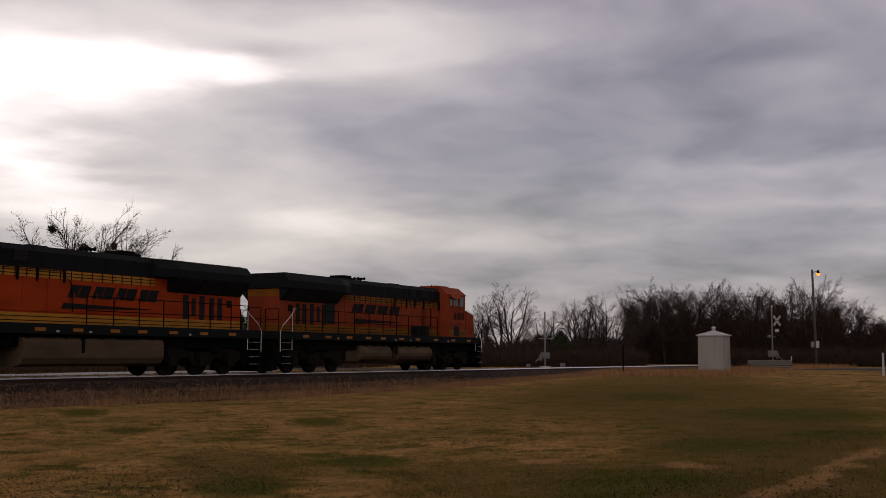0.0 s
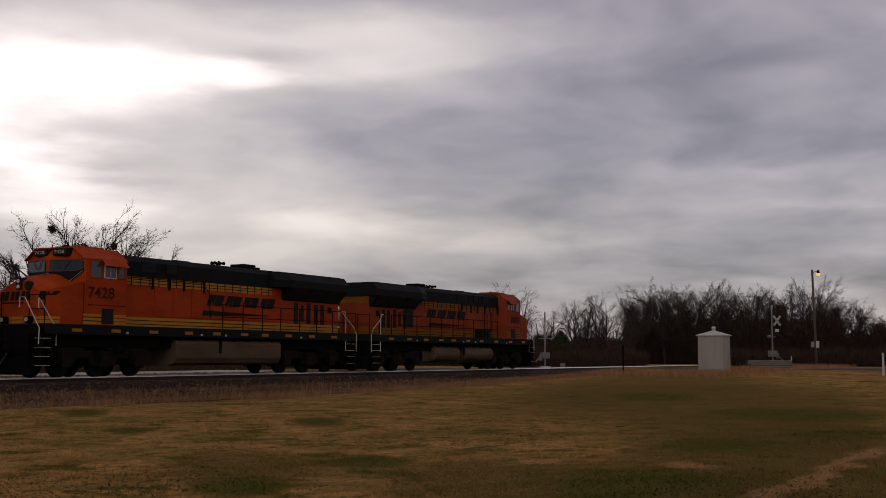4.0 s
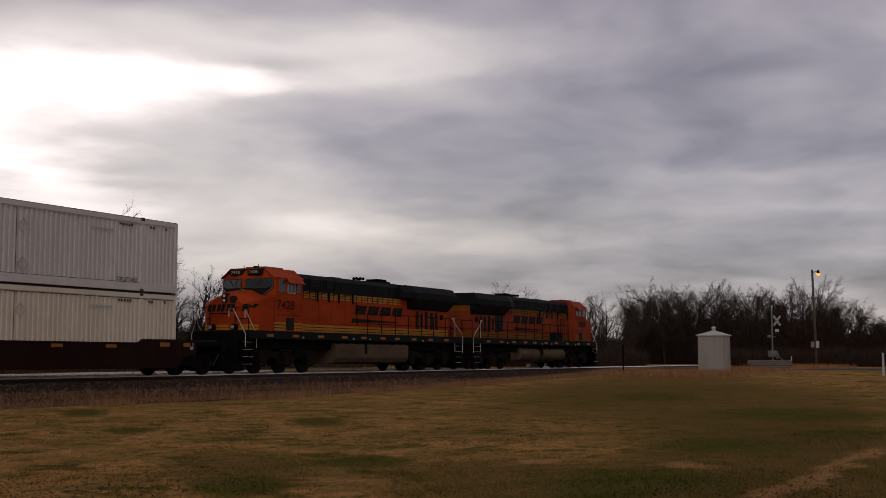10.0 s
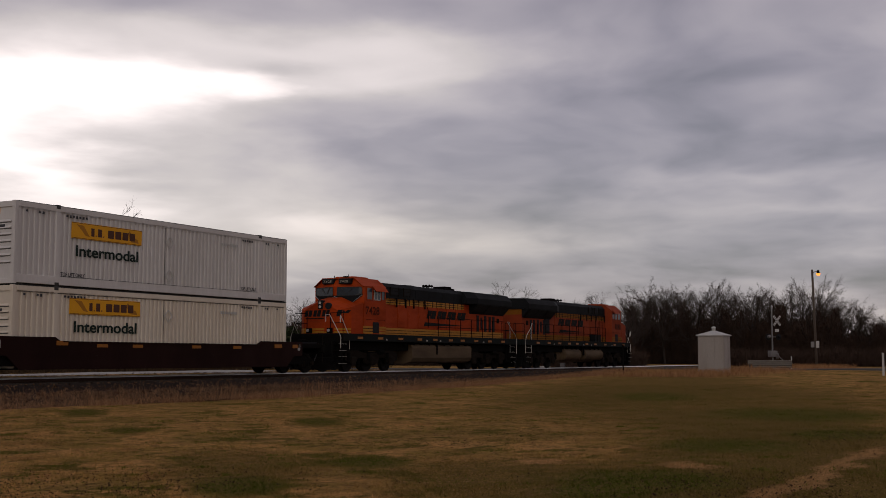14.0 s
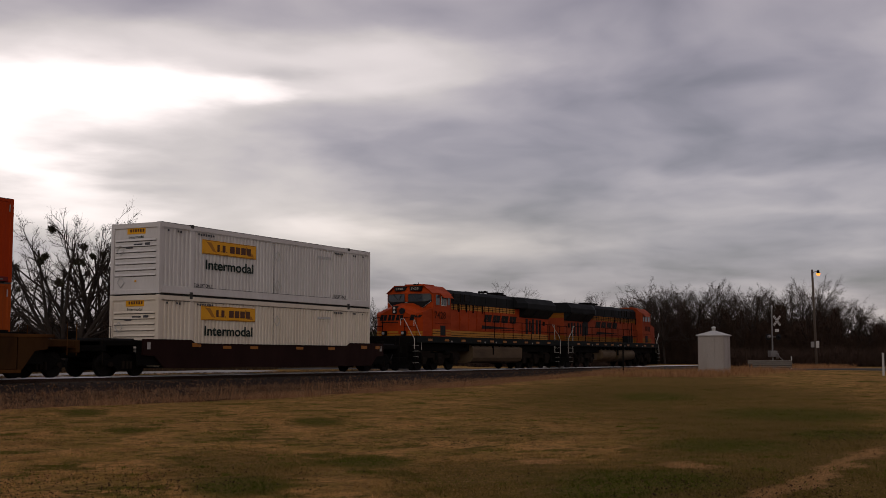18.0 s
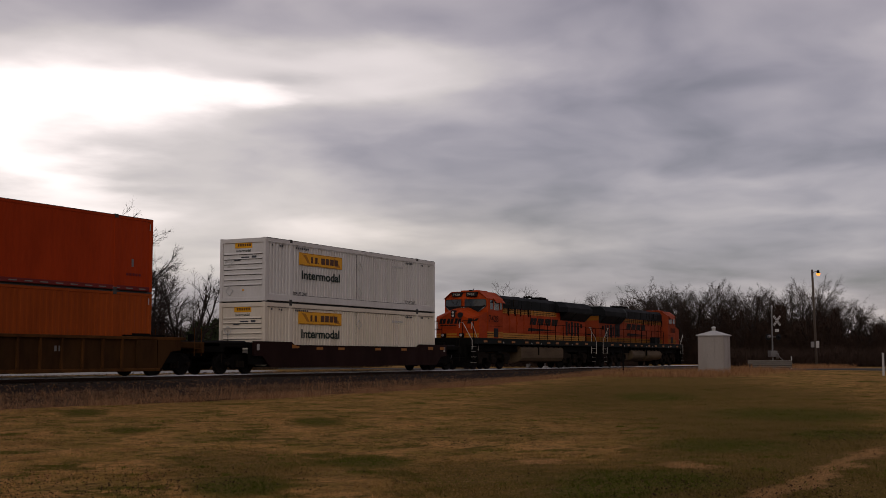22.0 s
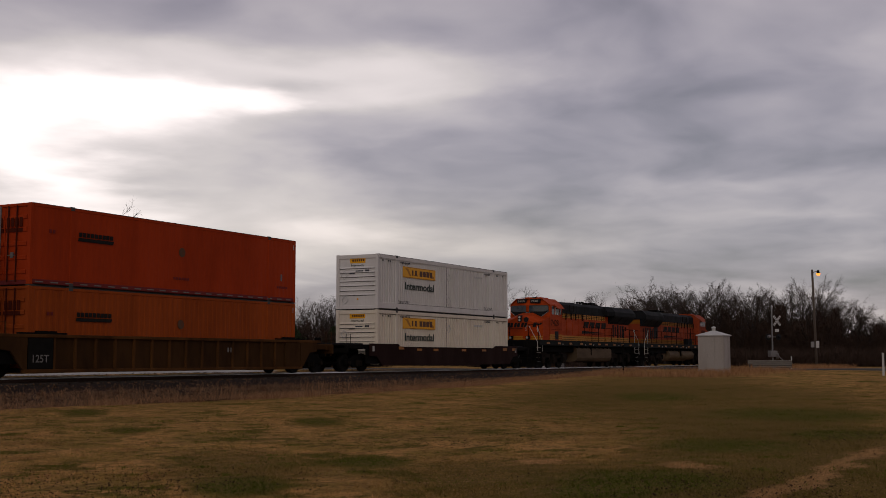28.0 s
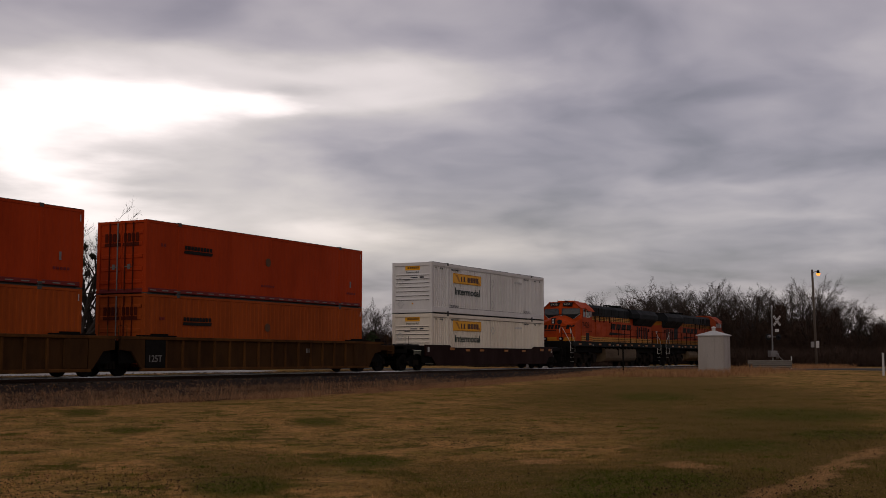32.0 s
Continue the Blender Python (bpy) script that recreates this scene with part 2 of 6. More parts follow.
def blade_material():
    """Grass blades: the colour of the lawn where they stand, each a little lighter or darker."""
    m, nt, p = nodes_of("lawn_blades")
    v = mapped(nt)
    col = lawn_colour(nt, v)
    r = nt.nodes.new("ShaderNodeNewGeometry").outputs["Random Per Island"]
    col = blend(nt, spread(nt, r, 0.0, 0.45, 1.0, 0.0), col, (0.45, 0.42, 0.38), "MULTIPLY")
    col = blend(nt, spread(nt, r, 0.6, 1.0, 0.0, 1.0), col, (1.4, 1.36, 1.36), "MULTIPLY")
    nt.links.new(col, p.inputs["Base Color"])
    p.inputs["Roughness"].default_value = 1.0
    p.inputs["Specular IOR Level"].default_value = 0.0
    return m


def scatter_material(name, c1, c2, c3, rough=1.0):
    """For stuff made of many loose pieces: each piece takes its own mix of three colours."""
    m, nt, p = nodes_of(name)
    g = nt.nodes.new("ShaderNodeNewGeometry")
    r = g.outputs["Random Per Island"]
    col = blend(nt, spread(nt, r, 0.0, 0.6), c1, c2)
    col = blend(nt, spread(nt, r, 0.6, 1.0), col, c3)
    nt.links.new(col, p.inputs["Base Color"])
    p.inputs["Roughness"].default_value = rough
    p.inputs["Specular IOR Level"].default_value = 0.02
    return m


LAWN = lawn_material()
STRAW_BLADES = blade_material()
TALL_WEEDS = scatter_material("dry_tall_weeds", (0.20, 0.09, 0.042), (0.38, 0.22, 0.115), (0.09, 0.042, 0.022))
STONES = scatter_material("ballast_stones", (0.055, 0.029, 0.017), (0.185, 0.112, 0.07), (0.018, 0.010, 0.006))
DRY_BRUSH = scatter_material("dry_orange_brush", (0.25, 0.115, 0.048), (0.34, 0.19, 0.09), (0.13, 0.058, 0.03))
# oily track bed, darkened further in colour for the shade beneath the train
BALLAST = surface("oily_shade_dark_ballast", (0.02, 0.0125, 0.009), (0.01, 0.0065, 0.005), 0.6, 1.0, 14, 1.0, bump=0.9, lift=0.05)
GRAVEL = surface("pale_gravel", (0.33, 0.318, 0.30), (0.23, 0.217, 0.196), 0.5, 0.25, 12, 1.0)


def cloud_material():
    """A broken cloud deck: it glows with the daylight that it scatters and lets a part of the light behind it through."""
    m, nt, p = nodes_of("cloud_deck")
    c = nt.nodes.new("ShaderNodeTexCoord")
    v = c.outputs["Object"]
    warp = nt.nodes.new("ShaderNodeTexNoise")
    warp.inputs["Scale"].default_value, warp.inputs["Detail"].default_value = 0.0028, 2.5
    nt.links.new(v, warp.inputs["Vector"])
    shift = nt.nodes.new("ShaderNodeVectorMath")
    shift.operation = "MULTIPLY_ADD"
    shift.inputs[1].default_value = (240, 240, 0)
    nt.links.new(warp.outputs["Color"], shift.inputs[0])
    nt.links.new(v, shift.inputs[2])
    ragged = nt.nodes.new("ShaderNodeTexNoise")
    ragged.inputs["Scale"].default_value, ragged.inputs["Detail"].default_value = 0.011, 4.0
    nt.links.new(v, ragged.inputs["Vector"])
    rim = nt.nodes.new("ShaderNodeVectorMath")
    rim.operation = "MULTIPLY_ADD"
    rim.inputs[1].default_value = (110, 110, 0)
    nt.links.new(ragged.outputs["Color"], rim.inputs[0])
    nt.links.new(shift.outputs[0], rim.inputs[2])
    sep = nt.nodes.new("ShaderNodeSeparateXYZ")
    nt.links.new(rim.outputs[0], sep.inputs[0])
    far = nt.nodes.new("ShaderNodeVectorMath")
    far.operation = "LENGTH"
    nt.links.new(shift.outputs[0], far.inputs[0])
    billow = nt.nodes.new("ShaderNodeVectorMath")
    billow.operation = "SCALE"
    nt.links.new(shift.outputs[0], billow.inputs[0])
    nt.links.new(maths(nt, "POWER", maths(nt, "MAXIMUM", maths(nt, "DIVIDE", far.outputs["Value"], 1400.0), 0.1), -0.42), billow.inputs["Scale"])
    big = noise_of(nt, billow.outputs[0], 0.0036, 3.0, 0.45)
    fine = noise_of(nt, billow.outputs[0], 0.0085, 3.0, 0.45)
    wisp = noise_of(nt, billow.outputs[0], 0.026, 3.0, 0.5)

    def patch(cx, cy, rx, ry, turn):
        """1 in the middle of an oval stretch of the deck, falling off outwards; its rim is warped."""
        dx, dy = maths(nt, "SUBTRACT", sep.outputs[0], cx + 175), maths(nt, "SUBTRACT", sep.outputs[1], cy + 175)
        ct, st = math.cos(radians(turn)), math.sin(radians(turn))
        u = maths(nt, "ADD", maths(nt, "MULTIPLY", dx, ct / rx), maths(nt, "MULTIPLY", dy, st / rx))
        w = maths(nt, "ADD", maths(nt, "MULTIPLY", dx, -st / ry), maths(nt, "MULTIPLY", dy, ct / ry))
        d = maths(nt, "ADD", maths(nt, "MULTIPLY", u, u), maths(nt, "MULTIPLY", w, w))
        return maths(nt, "POWER", 2.718, maths(nt, "MULTIPLY", d, -0.9))

    tone = maths(nt, "ADD", spread(nt, big, 0.3, 0.7, -0.115, 0.115), spread(nt, fine, 0.3, 0.7, -0.045, 0.045))
    tone = maths(nt, "ADD", tone, 0.335)
    tone = maths(nt, "ADD", tone, spread(nt, wisp, 0.3, 0.7, -0.010, 0.010))
    for cx, cy, rx, ry, turn, gain in BREAKS + THICK:
        tone = maths(nt, "ADD", tone, maths(nt, "MULTIPLY", patch(cx, cy, rx, ry, turn), gain))
    tint = blend(nt, spread(nt, tone, 0.28, 0.6), (1.10, 0.94, 1.05), (1.125, 0.985, 0.94))
    tint = blend(nt, maths(nt, "MULTIPLY", patch(1990, 1050, 420, 420, -60), 0.6), tint, (1.15, 0.975, 0.88))
    em = nt.nodes.new("ShaderNodeEmission")
    nt.links.new(maths(nt, "MULTIPLY", maths(nt, "MAXIMUM", tone, 0.14), 1.18), em.inputs["Strength"])
    nt.links.new(tint, em.inputs["Color"])
    tr = nt.nodes.new("ShaderNodeBsdfTransparent")
    mix = nt.nodes.new("ShaderNodeMixShader")
    mix.inputs[0].default_value = 0.70
    nt.links.new(tr.outputs[0], mix.inputs[1])
    nt.links.new(em.outputs[0], mix.inputs[2])
    nt.links.new(mix.outputs[0], nt.nodes["Material Output"].inputs["Surface"])
    nt.nodes.remove(p)
    return m


# bright breaks in the deck, and thinner or thicker stretches: middle x, y, half lengths, turn in degrees, brightening
BREAKS = [(1117, 893, 283, 454, -60, 0.25), (859, 924, 108, 133, -59, 0.85), (884, 780, 111, 68, -60, 0.6), (952, 700, 51, 45, -61, 0.4), (1080, 1187, 92, 343, -58, 0.8), (771, 671, 146, 56, -61, 0.17), (1426, 1506, 155, 228, -56, 0.4), (1727, 1395, 429, 360, -58, 0.24), (1533, 1295, 222, 172, -58, 0.12), (1820, 1183, 124, 175, -60, 0.26), (976, 574, 61, 69, -62, 0.2)]
THICK = [(992, 465, 69, 72, -62, 0.14), (1330, 794, 112, 133, -61, -0.14), (1327, 534, 137, 98, -63, -0.09), (1510, 289, 182, 94, -65, -0.04), (1677, 373, 180, 61, -66, 0.07), (1985, 421, 165, 60, -67, 0.06), (2139, 612, 338, 359, -67, -0.09), (2215, 1055, 256, 197, -63, 0.1), (1994, 1852, 388, 318, -54, 0.2), (2621, 694, 514, 206, -69, -0.07), (1036, 340, 84, 70, -63, 0.05), (874, 559, 121, 55, -62, 0.15), (1241, 230, 174, 111, -64, -0.05), (911, 635, 27, 33, -61, -0.12)]


# ---------- mesh building ----------
class Shape:
    """Gathers the faces of one mesh."""

    def __init__(self):
        self.v, self.f = [], []

    def add(self, verts, faces):
        n = len(self.v)
        self.v += [tuple(p) for p in verts]
        self.f += [tuple(i + n for i in f) for f in faces]
        return self

    def box(self, x0, y0, z0, x1, y1, z1, c=0.0):
        """A box; c: width of its chamfered edges."""
        if not c:
            vs = [(x, y, z) for x in (x0, x1) for y in (y0, y1) for z in (z0, z1)]
            return self.add(vs, [(0, 1, 3, 2), (4, 6, 7, 5), (0, 4, 5, 1), (2, 3, 7, 6), (0, 2, 6, 4), (1, 5, 7, 3)])
        c = min(c, (x1 - x0) * 0.45, (y1 - y0) * 0.45, (z1 - z0) * 0.45)
        mid, half = ((x0 + x1) / 2, (y0 + y1) / 2, (z0 + z1) / 2), ((x1 - x0) / 2, (y1 - y0) / 2, (z1 - z0) / 2)
        vs, at = [], {}
        for sx in (-1, 1):
            for sy in (-1, 1):
                for sz in (-1, 1):
                    for ax in range(3):
                        at[sx, sy, sz, ax] = len(vs)
                        vs.append([mid[i] + (sx, sy, sz)[i] * (half[i] - (0 if i == ax else c)) for i in range(3)])
        fs = []
        ring = ((-1, -1), (1, -1), (1, 1), (-1, 1))
        for ax in range(3):
            for s in (-1, 1):
                fs.append([at[tuple((s if i == ax else (p if i == (ax + 1) % 3 else q)) for i in range(3)) + (ax,)] for p, q in ring][::s])
        for ax in range(3):
            o1, o2 = (ax + 1) % 3, (ax + 2) % 3
            for s1 in (-1, 1):
                for s2 in (-1, 1):
                    def k(e):
                        return tuple(e if i == ax else (s1 if i == o1 else s2) for i in range(3))
                    fs.append([at[k(-1) + (o1,)], at[k(1) + (o1,)], at[k(1) + (o2,)], at[k(-1) + (o2,)]][::-s1 * s2])
        for sx in (-1, 1):
            for sy in (-1, 1):
                for sz in (-1, 1):
                    fs.append([at[sx, sy, sz, i] for i in range(3)][::sx * sy * sz])
        return self.add(vs, fs)

    def loft(self, rings, caps=True):
        n = len(rings[0])
        fs = []
        for r in range(len(rings) - 1):
            for i in range(n):
                j = (i + 1) % n
                fs.append((r * n + i, r * n + j, (r + 1) * n + j, (r + 1) * n + i))
        if caps:
            fs += [tuple(range(n))[::-1], tuple(range((len(rings) - 1) * n, len(rings) * n))]
        return self.add([p for r in rings for p in r], fs)

    def tube(self, pts, r, n=6, r1=None):
        """A round bar through points, tapering from r to r1."""
        r1 = r if r1 is None else r1
        pts = [Vector(p) for p in pts]
        rings = []
        for i, p in enumerate(pts):
            d = (pts[min(i + 1, len(pts) - 1)] - pts[max(i - 1, 0)]).normalized()
            u = d.cross(Vector((0, 0, 1)) if abs(d.z) < 0.9 else Vector((1, 0, 0))).normalized()
            w = d.cross(u)
            q = r + (r1 - r) * i / max(1, len(pts) - 1)
            rings.append([p + (u * math.cos(2 * math.pi * k / n) + w * math.sin(2 * math.pi * k / n)) * q for k in range(n)])
        return self.loft(rings)

    def wheel(self, y0, y1, r, n=20, x=0.0, z=0.0, hub=None):
        """A disc on the y axis."""
        rings = []
        for y, q in ((y0, r * 0.97), (y0 + (y1 - y0) * 0.15, r), (y1 - (y1 - y0) * 0.15, r), (y1, r * 0.97)):
            rings.append([(x + q * math.cos(2 * math.pi * k / n), y, z + q * math.sin(2 * math.pi * k / n)) for k in range(n)])
        return self.loft(rings)

    def side(self, pts, y0, y1):
        """A profile in x and z, drawn through from y0 to y1."""
        return self.loft([[(x, y0, z) for x, z in pts], [(x, y1, z) for x, z in pts]])

    def cross(self, pts, x0, x1):
        """A profile in y and z, drawn through from x0 to x1."""
        return self.loft([[(x0, y, z) for y, z in pts], [(x1, y, z) for y, z in pts]])


MESHES = {}


def mesh_of(shape, material, name="mesh", smooth=False):
    me = bpy.data.meshes.new(name)
    me.from_pydata(shape.v, [], shape.f)
    bm = bmesh.new()
    bm.from_mesh(me)
    bmesh.ops.recalc_face_normals(bm, faces=bm.faces)
    bm.to_mesh(me)
    bm.free()
    me.materials.append(material)
    if smooth:
        for p in me.polygons:
            p.use_smooth = True
    return me


def fast_mesh(verts, faces, material, name="mesh"):
    """A large mesh from arrays; all faces have the same number of corners."""
    verts, faces = np.asarray(verts, dtype=np.float32), np.asarray(faces, dtype=np.int32)
    me = bpy.data.meshes.new(name)
    k = faces.shape[1]
    me.vertices.add(len(verts)), me.loops.add(faces.size), me.polygons.add(len(faces))
    me.vertices.foreach_set("co", verts.ravel())
    me.loops.foreach_set("vertex_index", faces.ravel())
    me.polygons.foreach_set("loop_start", np.arange(0, faces.size, k, dtype=np.int32))
    me.update(calc_edges=True)
    me.validate()
    me.materials.append(material)
    return me


def part(name, shape, material, parent=None, label="", at=None, smooth=False):
    """Links a shape as one mesh object, under a thing or a part."""
    ob = new(name, shape if isinstance(shape, bpy.types.Mesh) else mesh_of(shape, material, name, smooth))
    ob.parent = parent
    if at is not None:
        ob.matrix_basis = at
    if label:
        ob["label"] = label
    return ob


def thing(name, label, category, at=None, group="", kind=""):
    ob = new(name)
    ob.empty_display_size = 0.2
    if at is not None:
        ob.matrix_basis = at
    return tagged(ob, label, category, group, kind)


def lettering(name, words, width, height, material, parent, at, lean=0.0, bold=0.012):
    """Raised letters in the built-in font, fitted to a width and height, facing -y."""
    cu = bpy.data.curves.new(name, "FONT")
    cu.body, cu.extrude, cu.offset = words, 0.0, bold
    tmp = bpy.data.objects.new(name, cu)
    me = bpy.data.meshes.new_from_object(tmp)
    bpy.data.objects.remove(tmp)
    co = np.empty(len(me.vertices) * 3, dtype=np.float32)
    me.vertices.foreach_get("co", co)
    co = co.reshape(-1, 3)
    lo, hi = co.min(0), co.max(0)
    x = (co[:, 0] - lo[0]) / (hi[0] - lo[0]) * width
    z = (co[:, 1] - lo[1]) / (hi[1] - lo[1]) * height
    co[:, 0], co[:, 2] = x + lean * z, z
    co[:, 1] = 0
    me.vertices.foreach_set("co", co.ravel())
    me.update()
    me.materials.clear()
    me.materials.append(material)
    return part(name, me, material, parent, at=at)


MOVING = []          # (thing, distance ahead of the first white container, height, half turn)
ROLLING = []         # (wheelset, x, z, radius, direction) in its thing's space
# ---------- the train ----------
def hang(ob, ahead, up=0.0, turned=0):
    """Notes a thing that rides with the train."""
    MOVING.append((ob, ahead, RAIL + up, turned))
    return ob


def wheelset(parent, x, r, turned=0):
    """Two flanged wheels on an axle."""
    key = ("wheelset", r)
    if key not in MESHES:
        s = Shape()
        for side in (-1, 1):
            s.wheel(side * 0.735 - 0.065, side * 0.735 + 0.065, r, 28)
            s.wheel(side * 0.66 - 0.02, side * 0.66 + 0.02, r + 0.025, 28)
            s.wheel(side * 0.80 - 0.03, side * 0.80 + 0.03, r * 0.32, 12)
            for k in range(6):
                ang = k * math.pi / 3
                s.box(r * 0.58 * math.cos(ang) - 0.04, side * 0.80 - 0.012, r * 0.58 * math.sin(ang) - 0.04,
                      r * 0.58 * math.cos(ang) + 0.04, side * 0.80 + 0.012, r * 0.58 * math.sin(ang) + 0.04)
        s.wheel(-1.0, 1.0, 0.085, 10)
        MESHES[key] = mesh_of(s, WHEEL_STEEL, "wheelset")
    ob = part("wheelset", MESHES[key], WHEEL_STEEL, parent, at=pose(x, 0, r))
    ROLLING.append((ob, x, r, -1 if turned else 1))
    return ob


def coupler(parent, x, sign, z=0.88):
    s = Shape().box(min(x, x - sign * 0.9), -0.09, z - 0.12, max(x, x - sign * 0.9), 0.09, z + 0.12, 0.02)
    s.box(min(x, x - sign * 0.32), -0.2, z - 0.17, max(x, x - sign * 0.32), 0.16, z + 0.17, 0.05)
    part("coupler", s, UNDERFRAME, parent)
    hose = Shape().tube([(x - sign * 0.35, 0.3, z), (x - sign * 0.1, 0.32, z - 0.3), (x + sign * 0.05, 0.3, z - 0.5)], 0.03)
    part("air_hose", hose, GASKET, parent)


LL = 22.3


def locomotive(label, turned, number, ahead, air_tanks):
    """A six-axle wide-cab diesel locomotive; +x is its front, z = 0 the rail top."""
    lo = thing("locomotive", label, "locomotive", group="locomotives of the train")
    paint = LOCO_ORANGE if number else LOCO_ORANGE_WORN
    yellow = STRIPE if number else STRIPE_WORN

    def X(u):
        return LL / 2 - u
    # platform
    s = Shape()
    s.box(X(21.7), -1.52, 1.55, X(0.95), 1.52, 1.93, 0.02)
    part("platform_sill", s, LOCO_GREEN, lo, "dark green-black side sill")
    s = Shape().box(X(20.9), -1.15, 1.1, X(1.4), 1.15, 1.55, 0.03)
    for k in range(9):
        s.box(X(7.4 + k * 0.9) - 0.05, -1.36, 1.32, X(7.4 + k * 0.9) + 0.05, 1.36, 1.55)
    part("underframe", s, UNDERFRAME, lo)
    for u, sg in ((0.8, 1), (21.5, -1)):
        x = X(u)
        s = Shape().box(x - 0.08, -1.5, 0.55, x + 0.08, 1.5, 1.9, 0.03)
        part("pilot_plate", s, UNDERFRAME, lo)
        s = Shape().side([(x, 0.16), (x + sg * 0.42, 0.12), (x + sg * 0.16, 0.72), (x, 0.8)], -1.35, 1.35)
        part("snow_plow", s, UNDERFRAME, lo)
        coupler(lo, sg * LL / 2, sg)
    # hood
    prof = [(-0.92, 1.93), (-0.92, 3.91), (0.92, 3.91), (0.92, 1.93)]
    part("hood_lower", Shape().cross(prof, X(20.75), X(4.8)), paint, lo, "orange hood sides with doors")
    top = [(-0.925, 3.9), (-0.925, 4.5), (-0.72, 4.72), (0.72, 4.72), (0.925, 4.5), (0.925, 3.9)]
    part("hood_top", Shape().cross(top, X(15.2), X(4.8)), LOCO_BLACK, lo, "black upper hood")
    for u in (6.0, 7.6, 9.2, 10.8, 12.4, 13.9):
        part("hood_seam", Shape().box(X(u) - 0.02, -0.94, 4.0, X(u) + 0.02, 0.94, 4.5), LOCO_BLACK, lo)
    # engine-room doors along the hood
    for sg in (-1, 1):
        y0, y1 = sorted((sg * 0.915, sg * 0.945))
        for k, u in enumerate((7.2, 8.35, 9.5, 10.65, 11.8, 12.95, 14.1)):
            d = part("hood_door", Shape().box(X(u + 1.09), y0, 2.36, X(u), y1, 3.62, 0.012), paint, lo)
            h = sorted((sg * 0.94, sg * 0.965))
            part("latch", Shape().box(X(u + 0.16), h[0], 2.9, X(u + 0.1), h[1], 3.1, 0.008), paint, d)
        # stripes
        z = [(1.945, 2.02), (2.05, 2.17), (2.2, 2.31), (3.58, 3.665), (3.695, 3.78), (3.81, 3.89)]
        y0, y1 = sorted((sg * 0.915, sg * 0.953))
        for z0, z1 in z:
            u0, u1 = (4.95, 15.1) if z0 > 3 else (4.95, 20.7)
            part("stripe", Shape().box(X(u1), y0, z0, X(u0), y1, z1), yellow, lo, "faded yellow stripe")
        y0, y1 = sorted((sg * 0.925, sg * 0.96))
        for z0, z1 in ((2.022, 2.048), (2.172, 2.198), (3.667, 3.693), (3.782, 3.808)):
            part("pinstripe", Shape().box(X(15.1 if z0 > 3 else 20.7), y0, z0, X(4.95), y1 - sg * 0.0, z1), LOGO_DARK, lo)
        for k in range(19):
            u = 5.3 + k * 0.53
            part("hood_hinge", Shape().box(X(u) - 0.016, *sorted((sg * 0.93, sg * 0.972))[:1], 3.56, X(u) + 0.016, sorted((sg * 0.93, sg * 0.972))[1], 3.92), LOGO_DARK, lo)
        # emblem: four slanted blocks over a wedge, plain shapes
        y = sg * 0.962
        eu, ez = (10.45, 0.0) if number else (9.75, 0.08)
        for k in range(4):
            u0 = eu + k * 1.24
            w, h, zb = 1.1, 0.46, 2.94 + ez
            s = Shape()
            base = X(u0 + w)
            for a0, a1, b0, b1 in ((0.0, w * 0.42, 0.0, h), (w * 0.46, w * 0.92, 0.0, h)):
                pts = [(base + p + 0.2 * q / h, zb + q) for p, q in ((a0, b0), (a1, b0), (a1, b1), (a0, b1))]
                if sg > 0:
                    pts = [(2 * base + w - px, pz) for px, pz in pts]
                s.side(pts, min(y, y - sg * 0.012), max(y, y - sg * 0.012))
            part("emblem_block", s, LOGO_DARK, lo, "black slanted emblem block")
        big, small = (X(eu - 0.3), X(eu + 4.6)) if sg > 0 else (X(eu + 4.6), X(eu - 0.3))
        s = Shape().side([(big, 2.5), (big - sg * 0.1, 2.72), (small, 2.63), (small, 2.61)], min(y, y - sg * 0.012), max(y, y - sg * 0.012))
        part("emblem_wedge", s, LOGO_DARK, lo)
        # louvre slots in the radiator end
        y0, y1 = sorted((sg * 0.90, sg * 0.948))
        for k, (u, w, z0, z1) in enumerate(((16.9, 0.32, 2.25, 3.32), (17.45, 0.24, 2.45, 3.2), (17.95, 0.32, 2.25, 3.32), (18.6, 0.3, 2.25, 3.28), (19.15, 0.3, 2.25, 3.28))):
            part("louvre", Shape().box(X(u + w), y0, z0, X(u), y1, z1, 0.01), BLACK_GRILLE, lo, "black vertical louvre")
        part("hood_number", Shape().box(X(20.1), *sorted((sg * 0.93, sg * 0.955))[:1], 2.9, X(19.75), sorted((sg * 0.93, sg * 0.955))[1], 3.2, 0.01), TRUCK_GREY, lo)
        # flared radiator wing
        # the cheek below is coloured black to stand for the wing's shade
        low = [(sg * 0.9, 3.36), (sg * 1.47, 3.96), (sg * 0.9, 3.96)]
        part("shade_black_cheek", Shape().cross(low, X(20.75), X(15.9)), LOCO_BLACK, lo)
        for u0, u1, low_y in ((16.0, 17.5, 1.1), (17.7, 19.15, 0.98), (19.2, 20.5, 0.98)):
            pl = [(sg * low_y, 3.47 + (low_y - 0.98) * 1.05), (sg * (low_y + 0.02), 3.42 + (low_y - 0.98) * 1.05), (sg * 1.465, 3.91), (sg * 1.445, 3.94)]
            part("radiator_grille", Shape().cross(pl, X(u1), X(u0)), BLACK_GRILLE, lo, "black slanted radiator grille")
    s = Shape()
    wing = [(-1.5, 3.96), (-1.5, 4.3), (-1.18, 4.66), (1.18, 4.66), (1.5, 4.3), (1.5, 3.96)]
    s.loft([[(X(20.85), y, z) for y, z in wing], [(X(16.0), y, z) for y, z in wing], [(X(15.0), y * 0.8, z + (0.03 if z > 4.5 else 0)) for y, z in wing]])
